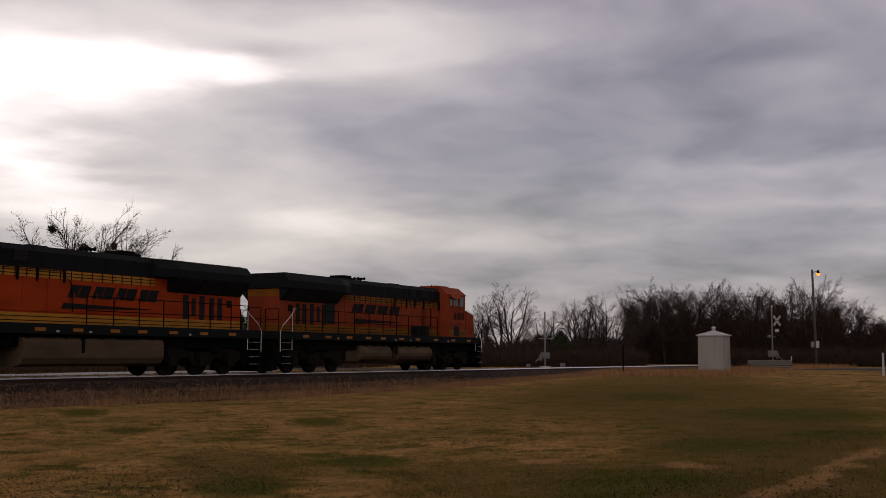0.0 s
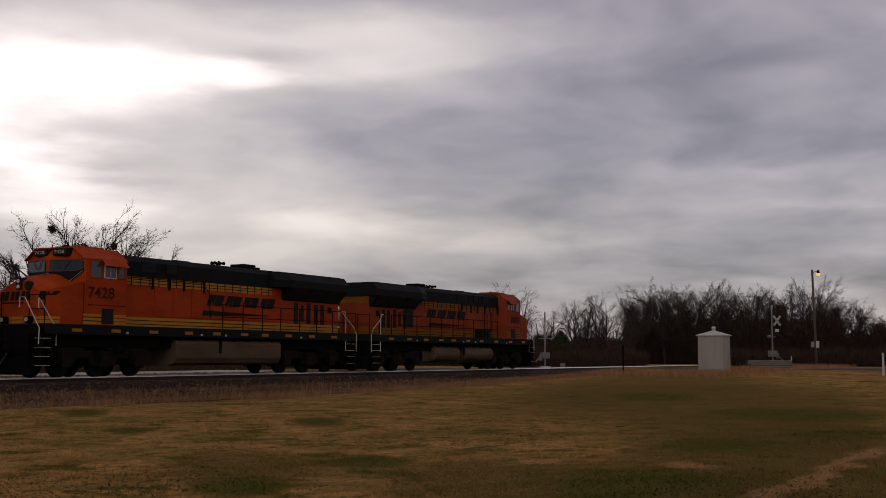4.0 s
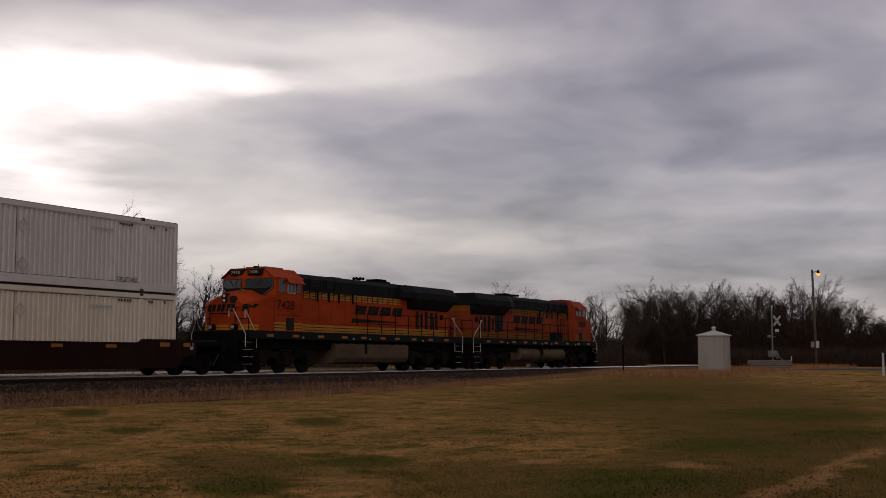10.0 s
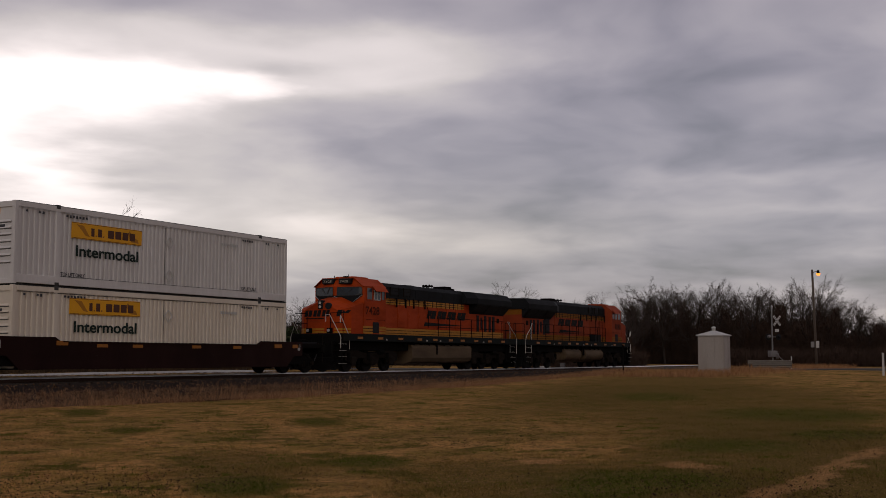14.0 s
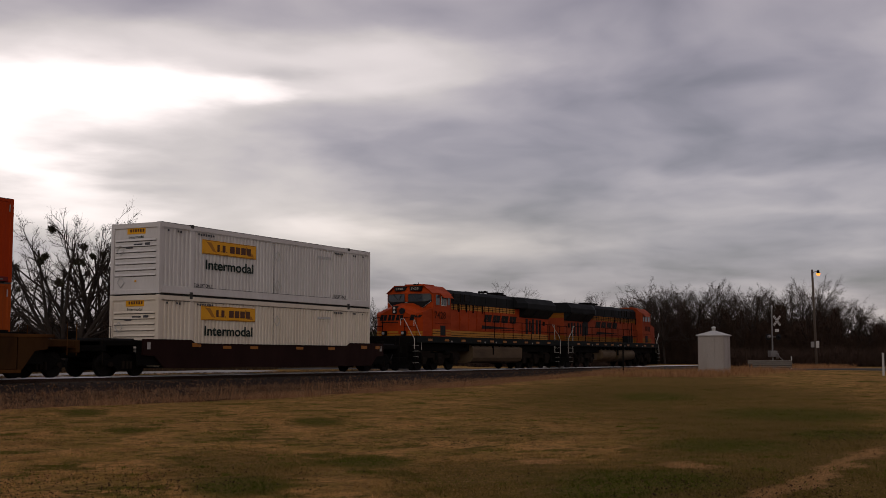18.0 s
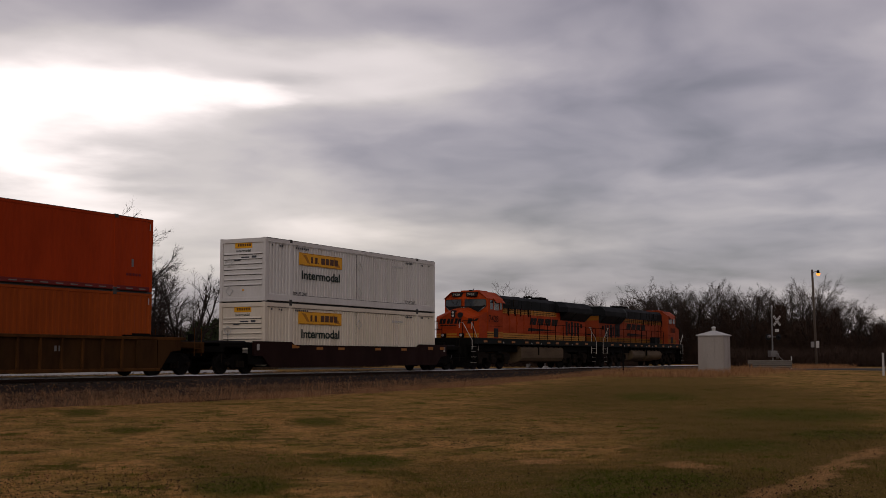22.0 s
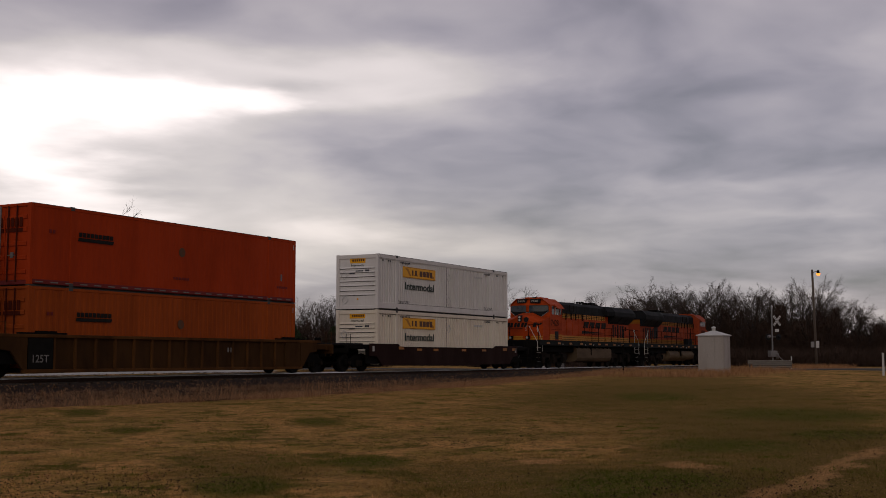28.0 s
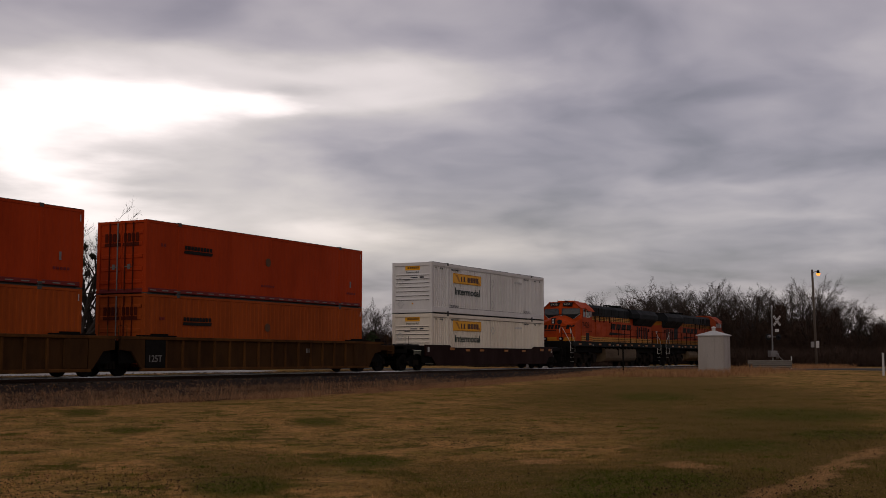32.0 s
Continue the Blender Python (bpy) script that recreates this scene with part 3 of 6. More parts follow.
    part("radiator_wing", s, LOCO_BLACK, lo, "black overhanging radiator top")
    s = Shape()
    for k in range(14):
        s.box(X(20.6) + k * 0.38, -1.1, 4.655, X(20.6) + k * 0.38 + 0.3, 1.1, 4.69, 0.01)
    part("radiator_shutter", s, LOCO_BLACK, lo)
    # black boxes, vents and gear on the roof
    for sg in (-1, 1):
        for u, wide in ((6.4, 0.92), (7.85, 0.72)):
            y0, y1 = sorted((sg * 0.9, sg * 0.95))
            v = part("blower_vent", Shape().box(X(u + wide), y0, 4.08, X(u), y1, 4.5, 0.01), BLACK_GRILLE, lo)
            for z in (4.1, 4.3, 4.46):
                part("vent_slat", Shape().box(X(u + wide), *sorted((sg * 0.9, sg * 0.958))[:1], z, X(u), sorted((sg * 0.9, sg * 0.958))[1], z + 0.02), TRUCK_GREY, v)
            for w in (0.0, wide - 0.02):
                e0, e1 = sorted((sg * 0.9, sg * 0.965))
                part("vent_bar", Shape().box(X(u + w) - 0.02, e0, 4.05, X(u + w) + 0.02, e1, 4.53), TRUCK_GREY, v)
    s = Shape().box(X(14.8), -0.5, 4.7, X(13.5), 0.5, 4.84, 0.03).box(X(14.6), -0.4, 4.84, X(13.7), 0.4, 4.95, 0.03)
    part("exhaust_stack", s, UNDERFRAME, lo)
    s = Shape().box(X(9.9), -0.5, 4.7, X(8.9), 0.5, 4.78, 0.03)
    part("roof_hatch", s, LOCO_BLACK, lo)
    s = Shape().tube([(X(12.4), -0.1, 4.7), (X(12.4), -0.1, 4.85)], 0.05)
    for dx, dy in ((0.25, -0.2), (0.3, 0.0), (0.25, 0.2), (-0.22, -0.1), (-0.22, 0.12)):
        s.tube([(X(12.4), dy, 4.88), (X(12.4) + dx, dy, 4.9)], 0.03, 8, 0.085)
    part("air_horn", s, UNDERFRAME, lo, "black five-chime air horn")
    # cab
    def front(y, out=0.0, z=4.0):
        return X(2.37 + 0.29 * abs(y)) - (0.12 if z > 4.36 else 0.0) + out
    sect = ((-1.5, 1.93), (-1.5, 4.38), (-0.95, 4.8), (0.0, 4.84), (0.95, 4.8), (1.5, 4.38), (1.5, 1.93), (0.0, 1.93))
    cab = part("cab", Shape().loft([[(X(5.0), y, z) for y, z in sect], [(X(2.85), y, z) for y, z in sect], [(front(y * 0.985, -0.04, 4.0), y * 0.985, min(z, 4.36)) for y, z in sect]]), paint, lo, "orange wide cab")
    brow = ((-1.46, 4.34), (-1.46, 4.4), (-0.95, 4.76), (0.95, 4.76), (1.46, 4.4), (1.46, 4.34))
    part("cab_brow", Shape().loft([[(X(2.95), y, z) for y, z in brow], [(front(y, -0.02 if z < 4.35 else -0.16), y, z) for y, z in brow]]), paint, cab)
    roof = [(-1.52, 4.37), (-0.95, 4.825), (0.95, 4.825), (1.52, 4.37), (0.95, 4.78), (-0.95, 4.78)]
    part("cab_roof", Shape().loft([[(X(5.06), y, z) for y, z in roof], [(X(2.68), y, z) for y, z in roof]]), paint, cab)
    part("air_conditioner", Shape().box(X(4.7), -0.6, 4.82, X(3.3), 0.6, 4.93, 0.04), paint, cab)
    for u, y, zt in ((2.9, 0.5, 5.0), (3.05, -0.45, 4.97), (4.85, -0.3, 4.98)):
        part("antenna", Shape().tube([(X(u), y, 4.82), (X(u), y, zt)], 0.02), UNDERFRAME, cab)
    part("roof_beacon", Shape().box(X(3.2), 0.1, 4.83, X(2.95), 0.35, 4.93, 0.04), UNDERFRAME, cab)
    for sg in (-1, 1):
        y = sg * 1.505
        a0, a1 = sorted((y - sg * 0.03, y + sg * 0.012))
        for u0, u1, z0, z1, pale in ((3.08, 3.62, 3.69, 4.3, 0), (3.8, 4.08, 3.7, 4.2, 1), (4.1, 4.4, 3.7, 4.2, 1), (4.52, 4.86, 3.72, 4.2, 0)):
            w = part("cab_window", Shape().box(X(u1), a0, z0, X(u0), a1, z1, 0.02), CAB_GLASS, cab, "dark cab side window")
            s = Shape()
            e0, e1 = sorted((y, y + sg * 0.022))
            for q in ((u0 - 0.02, u0 + 0.015), (u1 - 0.015, u1 + 0.02)):
                s.box(X(q[1]), e0, z0 - 0.02, X(q[0]), e1, z1 + 0.02)
            s.box(X(u1), e0, z0 - 0.02, X(u0), e1, z0 + 0.015).box(X(u1), e0, z1 - 0.015, X(u0), e1, z1 + 0.02)
            part("window_frame", s, HANDRAIL_WHITE if pale and number else paint, w)
        aw = [(sg * 1.5, 4.4), (sg * 1.74, 4.12), (sg * 1.76, 4.13), (sg * 1.5, 4.43)]
        part("sunshade", Shape().cross(aw, X(4.86), X(3.62)), paint, cab, "orange window awning")
        at = pose(X(4.36), y - 0.014, 2.93) if sg < 0 else pose(X(2.97), y + 0.014, 2.93, 0, 0, 180)
        if number:
            lettering("road_number", number, 1.36, 0.41, NUMBER_PAINT, cab, at)
        else:
            s = Shape()
            for k in range(4):
                s.box(X(4.3) + k * 0.34, min(y, y + sg * 0.012), 2.93, X(4.3) + k * 0.34 + 0.25, max(y, y + sg * 0.012), 3.34)
            part("road_number", s, NUMBER_PAINT, cab)
        part("step_well", Shape().box(X(4.3), *sorted((sg * 1.44, sg * 1.522))[:1], 1.98, X(3.69), sorted((sg * 1.44, sg * 1.522))[1], 2.55, 0.02), BLACK_GRILLE, cab, "black grab recess low in the cab side")
        for z0, z1 in ((1.95, 2.05), (2.09, 2.19), (2.23, 2.33)):
            b0, b1 = sorted((y, y + sg * 0.01))
            for u0, u1 in ((2.75, 3.66), (4.33, 4.98)):
                part("stripe", Shape().box(X(u1), b0, z0, X(u0), b1, z1), yellow, cab)
        for z0 in (2.055, 2.195):
            part("pinstripe", Shape().box(X(3.66), *sorted((y, y + sg * 0.012))[:1], z0, X(2.75), sorted((y, y + sg * 0.012))[1], z0 + 0.03), LOGO_DARK, cab)
        part("rivet_seam", Shape().box(X(4.9), *sorted((y, y + sg * 0.008))[:1], 2.66, X(3.0), sorted((y, y + sg * 0.008))[1], 2.675), UNDERFRAME, cab)
    # windscreens, black panel and number boards on the cab front
    for sg in (-1, 1):
        cor = ((0.13, 3.9), (1.1, 3.9), (1.4, 3.98), (1.4, 4.25), (1.33, 4.32), (0.17, 4.32), (0.13, 4.26))
        s = Shape().loft([[(front(y, 0.0), sg * y, z) for y, z in cor], [(front(y, -0.1), sg * y, z) for y, z in cor]])
        w = part("windscreen", s, CAB_GLASS, cab, "dark windscreen reflecting the sky")
        s = Shape()
        for (ya, za), (yb, zb) in zip(cor, cor[1:] + cor[:1]):
            s.tube([(front(ya, 0.0), sg * ya, za), (front(yb, 0.0), sg * yb, zb)], 0.02, 5)
        part("windscreen_gasket", s, GASKET, w)
        for ya, yb in ((0.35, 0.55), (0.95, 0.7)):
            part("wiper", Shape().tube([(front(ya, 0.03), sg * ya, 4.3), (front(yb, 0.03), sg * yb, 4.0)], 0.014), GASKET, w)
        vee = ((0.0, 3.89), (0.13, 3.89), (1.1, 3.89), (1.42, 3.97), (1.42, 3.9), (0.92, 3.52), (0.0, 3.84))
        s = Shape().loft([[(front(y, 0.012), sg * y, z) for y, z in vee], [(front(y, -0.05), sg * y, z) for y, z in vee]])
        part("anti_glare_panel", s, LOCO_BLACK, cab, "matt black panel under the windscreen")
        s = Shape().tube([(front(0.0, 0.03), 0.0, 3.84), (front(0.92, 0.03), sg * 0.92, 3.53), (front(1.43, 0.03), sg * 1.43, 3.92)], 0.012, 4)
        part("panel_edge", s, REFLECT, cab)
        yc = sg * 0.5
        nb = part("number_board", Shape().box(X(2.9), yc - 0.34, 4.5, X(2.48), yc + 0.34, 4.77, 0.02), BLACK_GRILLE, cab)
        if number:
            lettering("board_digits", number, 0.5, 0.13, TRUCK_PALE, nb, pose(X(2.472), yc - 0.25, 4.56, 0, 0, 90))
    # nose
    def ring(u, w, zs, zm, zc):
        return [(X(u), y, z) for y, z in ((-w, 1.93), (-w, zs), (-0.62 * w, zm), (-0.24 * w, zc), (0.24 * w, zc), (0.62 * w, zm), (w, zs), (w, 1.93))]
    nose = part("nose", Shape().loft([ring(2.75, 1.485, 3.5, 3.56, 3.86), ring(1.7, 1.46, 3.26, 3.46, 3.68), ring(1.35, 1.3, 3.16, 3.36, 3.56), ring(1.12, 1.0, 3.08, 3.28, 3.46)]), paint, lo, "orange sloped safety nose")

    def nose_x(y, out):
        return X(np.interp(abs(y), [0, 1.0, 1.3, 1.46], [1.12, 1.12, 1.35, 1.7])) + out

    def nose_band(name, y0, y1, z0, z1, material, lean=0.0, out=0.012):
        ys = [v for v in (-1.3, -1.0, 1.0, 1.3) if y0 < v < y1]
        for a0, a1 in zip([y0] + ys, ys + [y1]):
            pts = [(a0, z0), (a1, z0), (a1 + lean, z1), (a0 + lean, z1)]
            s = Shape().loft([[(nose_x(y, out), y, z) for y, z in pts], [(nose_x(y, -0.03), y, z) for y, z in pts]])
            part(name, s, material, nose)
    for y0, y1 in ((-0.98, -0.56), (-0.46, -0.04), (0.06, 0.48), (0.94, 1.38)):
        w3 = (y1 - y0) * 0.44
        nose_band("nose_emblem", y0, y0 + w3, 2.78, 3.1, LOGO_DARK, 0.08)
        nose_band("nose_emblem", y0 + w3 + 0.04, y1, 2.78 if y1 < 1 else 2.94, 3.1, LOGO_DARK, 0.08)
    nose_band("nose_emblem", -0.9, 0.2, 2.66, 2.71, LOGO_DARK)
    for z0, z1 in ((1.95, 2.05), (2.09, 2.19)):
        nose_band("nose_stripe", -1.45, 1.45, z0, z1, yellow)
    part("headlight_box", Shape().box(X(1.35), -0.15, 3.16, X(1.05), 0.13, 3.6, 0.03), BLACK_GRILLE, nose)
    for z in (3.27, 3.47):
        part("headlight", Shape().tube([(X(1.07), 0, z), (X(1.03), 0, z)], 0.07, 12), HANDRAIL_WHITE, nose)
    part("nose_door", Shape().box(X(1.2), 0.22, 2.0, X(1.1), 0.85, 2.74, 0.02), paint, nose)
    part("nose_door_window", Shape().tube([(X(1.2), 0.47, 3.3), (X(1.06), 0.47, 3.3)], 0.17, 14), BLACK_GRILLE, nose, "round black port in the nose")
    for sg in (-1, 1):
        dl = Shape().box(X(1.2), sg * 0.62 - 0.13, 1.95, X(0.9), sg * 0.62 + 0.13, 2.2, 0.03)
        d = part("ditch_light", dl, UNDERFRAME, lo)
        part("ditch_lens", Shape().tube([(X(0.91), sg * 0.62, 2.08), (X(0.87), sg * 0.62, 2.08)], 0.08, 12), REFLECT, d)
    # steps, end rails and walkway rails
    for sg in (-1, 1):
        for u in (0.85, 21.0):
            st = part("step_box", Shape().box(X(u + 0.42), min(sg * 1.1, sg * 1.2), 0.42, X(u - 0.42), max(sg * 1.1, sg * 1.2), 1.55, 0.02), UNDERFRAME, lo)
            for k in range(4):
                y0, y1 = sorted((sg * 1.15, sg * 1.5))
                tr = part("step_tread", Shape().box(X(u + 0.36), y0, 0.42 + k * 0.32, X(u - 0.36), y1, 0.455 + k * 0.32), UNDERFRAME, st)
                tr2 = sorted((sg * 1.5, sg * 1.508))
                part("step_nosing", Shape().box(X(u + 0.36), tr2[0], 0.436 + k * 0.32, X(u - 0.36), tr2[1], 0.45 + k * 0.32), HANDRAIL_WHITE, st)
            if u < 5:
                for path in ([(0.45, 0.75, 2.5), (0.45, 0.75, 2.85), (0.5, 0.95, 2.85), (0.68, 1.5, 1.76), (0.66, 1.5, 1.2)], [(0.62, 1.5, 2.45), (0.62, 1.5, 2.82), (0.7, 1.5, 2.74), (1.47, 1.5, 1.77), (1.48, 1.5, 1.15)]):
                    part("step_handrail", Shape().tube([(X(a), sg * b, c) for a, b, c in path], 0.019, 6), HANDRAIL_WHITE, lo, "pale bent step handrail")
            for path in () if u < 5 else ([(20.3, 1.46, 2.95), (20.7, 1.5, 2.6), (21.3, 1.52, 2.2), (21.5, 1.52, 1.9), (21.5, 1.52, 1.0)], [(19.9, 1.45, 2.98), (20.5, 1.5, 2.98), (20.55, 1.5, 2.6), (20.55, 1.5, 1.05)]):
                part("step_handrail", Shape().tube([(X(a), sg * b, c) for a, b, c in path], 0.018, 6), HANDRAIL_WHITE, lo, "pale bent step handrail")
        us = ([] if number else [6.3, 8.1, 9.6]) + [10.9, 12.3, 13.7, 15.1, 16.6, 18.0, 19.4, 20.6]
        for u in us:
            part("rail_post", Shape().tube([(X(u), sg * 1.47, 1.9), (X(u), sg * 1.47, 3.0)], 0.025), UNDERFRAME, lo)
        for z in (2.98, 2.45):
            part("walkway_rail", Shape().tube([(X(us[0]), sg * 1.47, z), (X(us[-1]), sg * 1.47, z)], 0.02), UNDERFRAME, lo)
        if not number:
            gate = [(X(7.75), sg * 1.47, 1.9), (X(7.75), sg * 1.47, 3.4), (X(7.05), sg * 1.47, 3.4), (X(7.05), sg * 1.47, 1.9)]
            part("walkway_gate", Shape().tube(gate, 0.022), UNDERFRAME, lo)
        for k, u in enumerate((2.2, 4.2, 6.3, 8.4, 10.2, 12.1, 13.6, 15.4, 17.3, 19.2)):
            y0, y1 = sorted((sg * 1.51, sg * 1.532))
            part("reflector", Shape().box(X(u + 0.5), y0, 1.66, X(u), y1, 1.78), AMBER, lo, "amber side reflector")
        for u in (5.0, 9.4, 11.0, 16.6):
            y0, y1 = sorted((sg * 1.51, sg * 1.528))
            part("sill_tag", Shape().box(X(u + 0.14), y0, 1.62, X(u), y1, 1.7), REFLECT, lo)
        # brackets and cables along the hood top
        for u in (5.1, 7.0, 8.0, 8.9, 10.2):
            y0, y1 = sorted((sg * 0.94, sg * 1.0))
            part("hood_bracket", Shape().box(X(u + 0.1), y0, 3.45, X(u), y1, 3.95, 0.01), UNDERFRAME, lo)
        part("hood_grab_rail", Shape().tube([(X(5.1), sg * 1.0, 3.86), (X(10.2), sg * 1.0, 3.86)], 0.015), UNDERFRAME, lo)
        part("hood_cable", Shape().tube([(X(10.2), sg * 0.97, 3.8), (X(10.6), sg * 0.97, 3.45), (X(10.7), sg * 0.97, 2.4)], 0.018), UNDERFRAME, lo)
    for u in (0.95, 21.55):
        x = X(u)
        for y in (-1.45, -0.7, 0.7, 1.45):
            part("end_post", Shape().tube([(x, y, 1.9), (x, y, 2.95)], 0.022), UNDERFRAME, lo)
        for a0, a1 in ((-1.45, -0.7), (0.7, 1.45)):
            for z in (2.95, 2.45):
                part("end_rail", Shape().tube([(x, a0, z), (x, a1, z)], 0.02), UNDERFRAME, lo)
    part("rear_headlight", Shape().box(X(20.83), -0.28, 4.1, X(20.74), 0.28, 4.36, 0.03), BLACK_GRILLE, lo)
    for z in (1.97, 2.1, 2.23, 3.6, 3.72, 3.84):
        part("rear_stripe", Shape().box(X(20.765), -0.9, z, X(20.74), 0.9, z + 0.1), yellow, lo)
    part("rear_door", Shape().box(X(20.78), 0.15, 2.0, X(20.74), 0.8, 3.4, 0.02), paint, lo)
    # fuel tank and air reservoirs
    if air_tanks:
        tk = [(-1.0, 0.55), (-1.05, 0.9), (-1.0, 1.4), (1.0, 1.4), (1.05, 0.9), (1.0, 0.55), (0.8, 0.42), (-0.8, 0.42)]
    else:
        tk = [(-1.3, 0.5), (-1.42, 0.72), (-1.42, 1.28), (-1.36, 1.4), (-1.2, 1.46), (1.2, 1.46), (1.36, 1.4), (1.42, 1.28), (1.42, 0.72), (1.3, 0.5), (0.9, 0.4), (-0.9, 0.4)]
    tank = part("fuel_tank", Shape().cross(tk, X(15.2), X(7.7 if air_tanks else 8.0)), TANK_GREY, lo, "dusty grey-brown fuel tank")
    for sg in (-1, 1):
        part("filler_neck", Shape().box(X(10.9), *sorted((sg * 1.36, sg * 1.46))[:1], 0.9, X(10.75), sorted((sg * 1.36, sg * 1.46))[1], 1.42, 0.02), UNDERFRAME, tank)
        if air_tanks:
            for u, long in ((14.4, 3.0), (10.6, 3.7)):
                part("air_reservoir", Shape().tube([(X(u), sg * 1.06, 0.96), (X(u - 0.08), sg * 1.06, 0.96)], 0.3, 12, 0.42).tube([(X(u - 0.08), sg * 1.06, 0.96), (X(u - long), sg * 1.06, 0.96)], 0.42, 16), TANK_GREY, tank, "round air reservoir", smooth=False)
    if air_tanks:
        for sg in (-1, 1):
            part("vent_door", Shape().box(X(17.0), *sorted((sg * 0.9, sg * 0.95))[:1], 2.4, X(16.1), sorted((sg * 0.9, sg * 0.95))[1], 3.56, 0.01), BLACK_GRILLE, lo, "black louvred door")
            part("battery_box", Shape().box(X(8.4), *sorted((sg * 0.9, sg * 1.4))[:1], 1.93, X(7.1), sorted((sg * 0.9, sg * 1.4))[1], 2.45, 0.02), LOCO_BLACK, lo)
            for u in (6.1, 7.0):
                part("hood_seam", Shape().box(X(u) - 0.025, *sorted((sg * 0.9, sg * 0.95))[:1], 2.35, X(u) + 0.025, sorted((sg * 0.9, sg * 0.95))[1], 3.6), LOCO_BLACK, lo)
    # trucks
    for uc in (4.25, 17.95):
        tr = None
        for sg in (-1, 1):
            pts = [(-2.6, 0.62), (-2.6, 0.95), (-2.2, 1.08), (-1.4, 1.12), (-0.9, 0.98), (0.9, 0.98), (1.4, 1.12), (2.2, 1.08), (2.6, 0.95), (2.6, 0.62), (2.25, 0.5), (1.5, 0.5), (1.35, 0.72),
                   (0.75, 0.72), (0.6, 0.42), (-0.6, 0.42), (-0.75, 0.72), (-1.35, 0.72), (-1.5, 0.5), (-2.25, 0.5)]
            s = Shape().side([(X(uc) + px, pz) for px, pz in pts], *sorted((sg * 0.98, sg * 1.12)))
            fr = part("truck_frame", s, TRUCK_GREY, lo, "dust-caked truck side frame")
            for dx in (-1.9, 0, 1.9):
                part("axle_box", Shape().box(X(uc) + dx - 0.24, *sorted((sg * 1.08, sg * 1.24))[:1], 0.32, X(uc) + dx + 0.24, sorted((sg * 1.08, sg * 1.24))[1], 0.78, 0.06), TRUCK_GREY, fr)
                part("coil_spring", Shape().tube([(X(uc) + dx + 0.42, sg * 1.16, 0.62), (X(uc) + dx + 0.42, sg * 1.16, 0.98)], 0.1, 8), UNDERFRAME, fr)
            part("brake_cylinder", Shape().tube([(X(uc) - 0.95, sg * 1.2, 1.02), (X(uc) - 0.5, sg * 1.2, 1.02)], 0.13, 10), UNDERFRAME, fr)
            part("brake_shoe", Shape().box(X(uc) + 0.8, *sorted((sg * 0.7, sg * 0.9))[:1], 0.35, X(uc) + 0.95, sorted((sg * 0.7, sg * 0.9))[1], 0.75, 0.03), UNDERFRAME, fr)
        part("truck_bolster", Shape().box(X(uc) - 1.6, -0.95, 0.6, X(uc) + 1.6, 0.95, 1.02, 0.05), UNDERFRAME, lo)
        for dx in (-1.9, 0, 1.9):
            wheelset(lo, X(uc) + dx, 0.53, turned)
    hang(lo, ahead, 0, turned)
    return lo


locomotive("orange and black diesel locomotive, dusty, leading the train", 0, "", 48.1 - LL / 2, True)
locomotive("orange and black diesel locomotive, coupled backwards, cab facing the wagons", 180, "7428", 3.65 + LL / 2, False)

# ---------- containers ----------
CL, CH, CW = 16.15, 2.896, 2.59


def corrugated(x0, x1, z0, z1, y, depth, pitch, sg):
    """A folded sheet between x0 and x1 on the side sg, with a back skin."""
    n = max(1, round((x1 - x0) / pitch))
    p = (x1 - x0) / n
    prof = []
    for k in range(n):
        b = x0 + k * p
        prof += [(b, 0), (b + p * 0.38, 0), (b + p * 0.5, depth), (b + p * 0.88, depth)]
    prof.append((x1, 0))
    front = [(x, y - sg * d) for x, d in prof]
    back = [(x, y - sg * (depth + 0.02)) for x, d in prof]
    s = Shape()
    m = len(prof)
    vs = [(x, yy, z) for x, yy in front for z in (z0, z1)] + [(x, yy, z) for x, yy in back for z in (z0, z1)]
    fs = []
    for i in range(m - 1):
        fs.append((2 * i, 2 * i + 2, 2 * i + 3, 2 * i + 1))
        fs.append((2 * m + 2 * i, 2 * m + 2 * i + 1, 2 * m + 2 * i + 3, 2 * m + 2 * i + 2))
    return s.add(vs, fs)


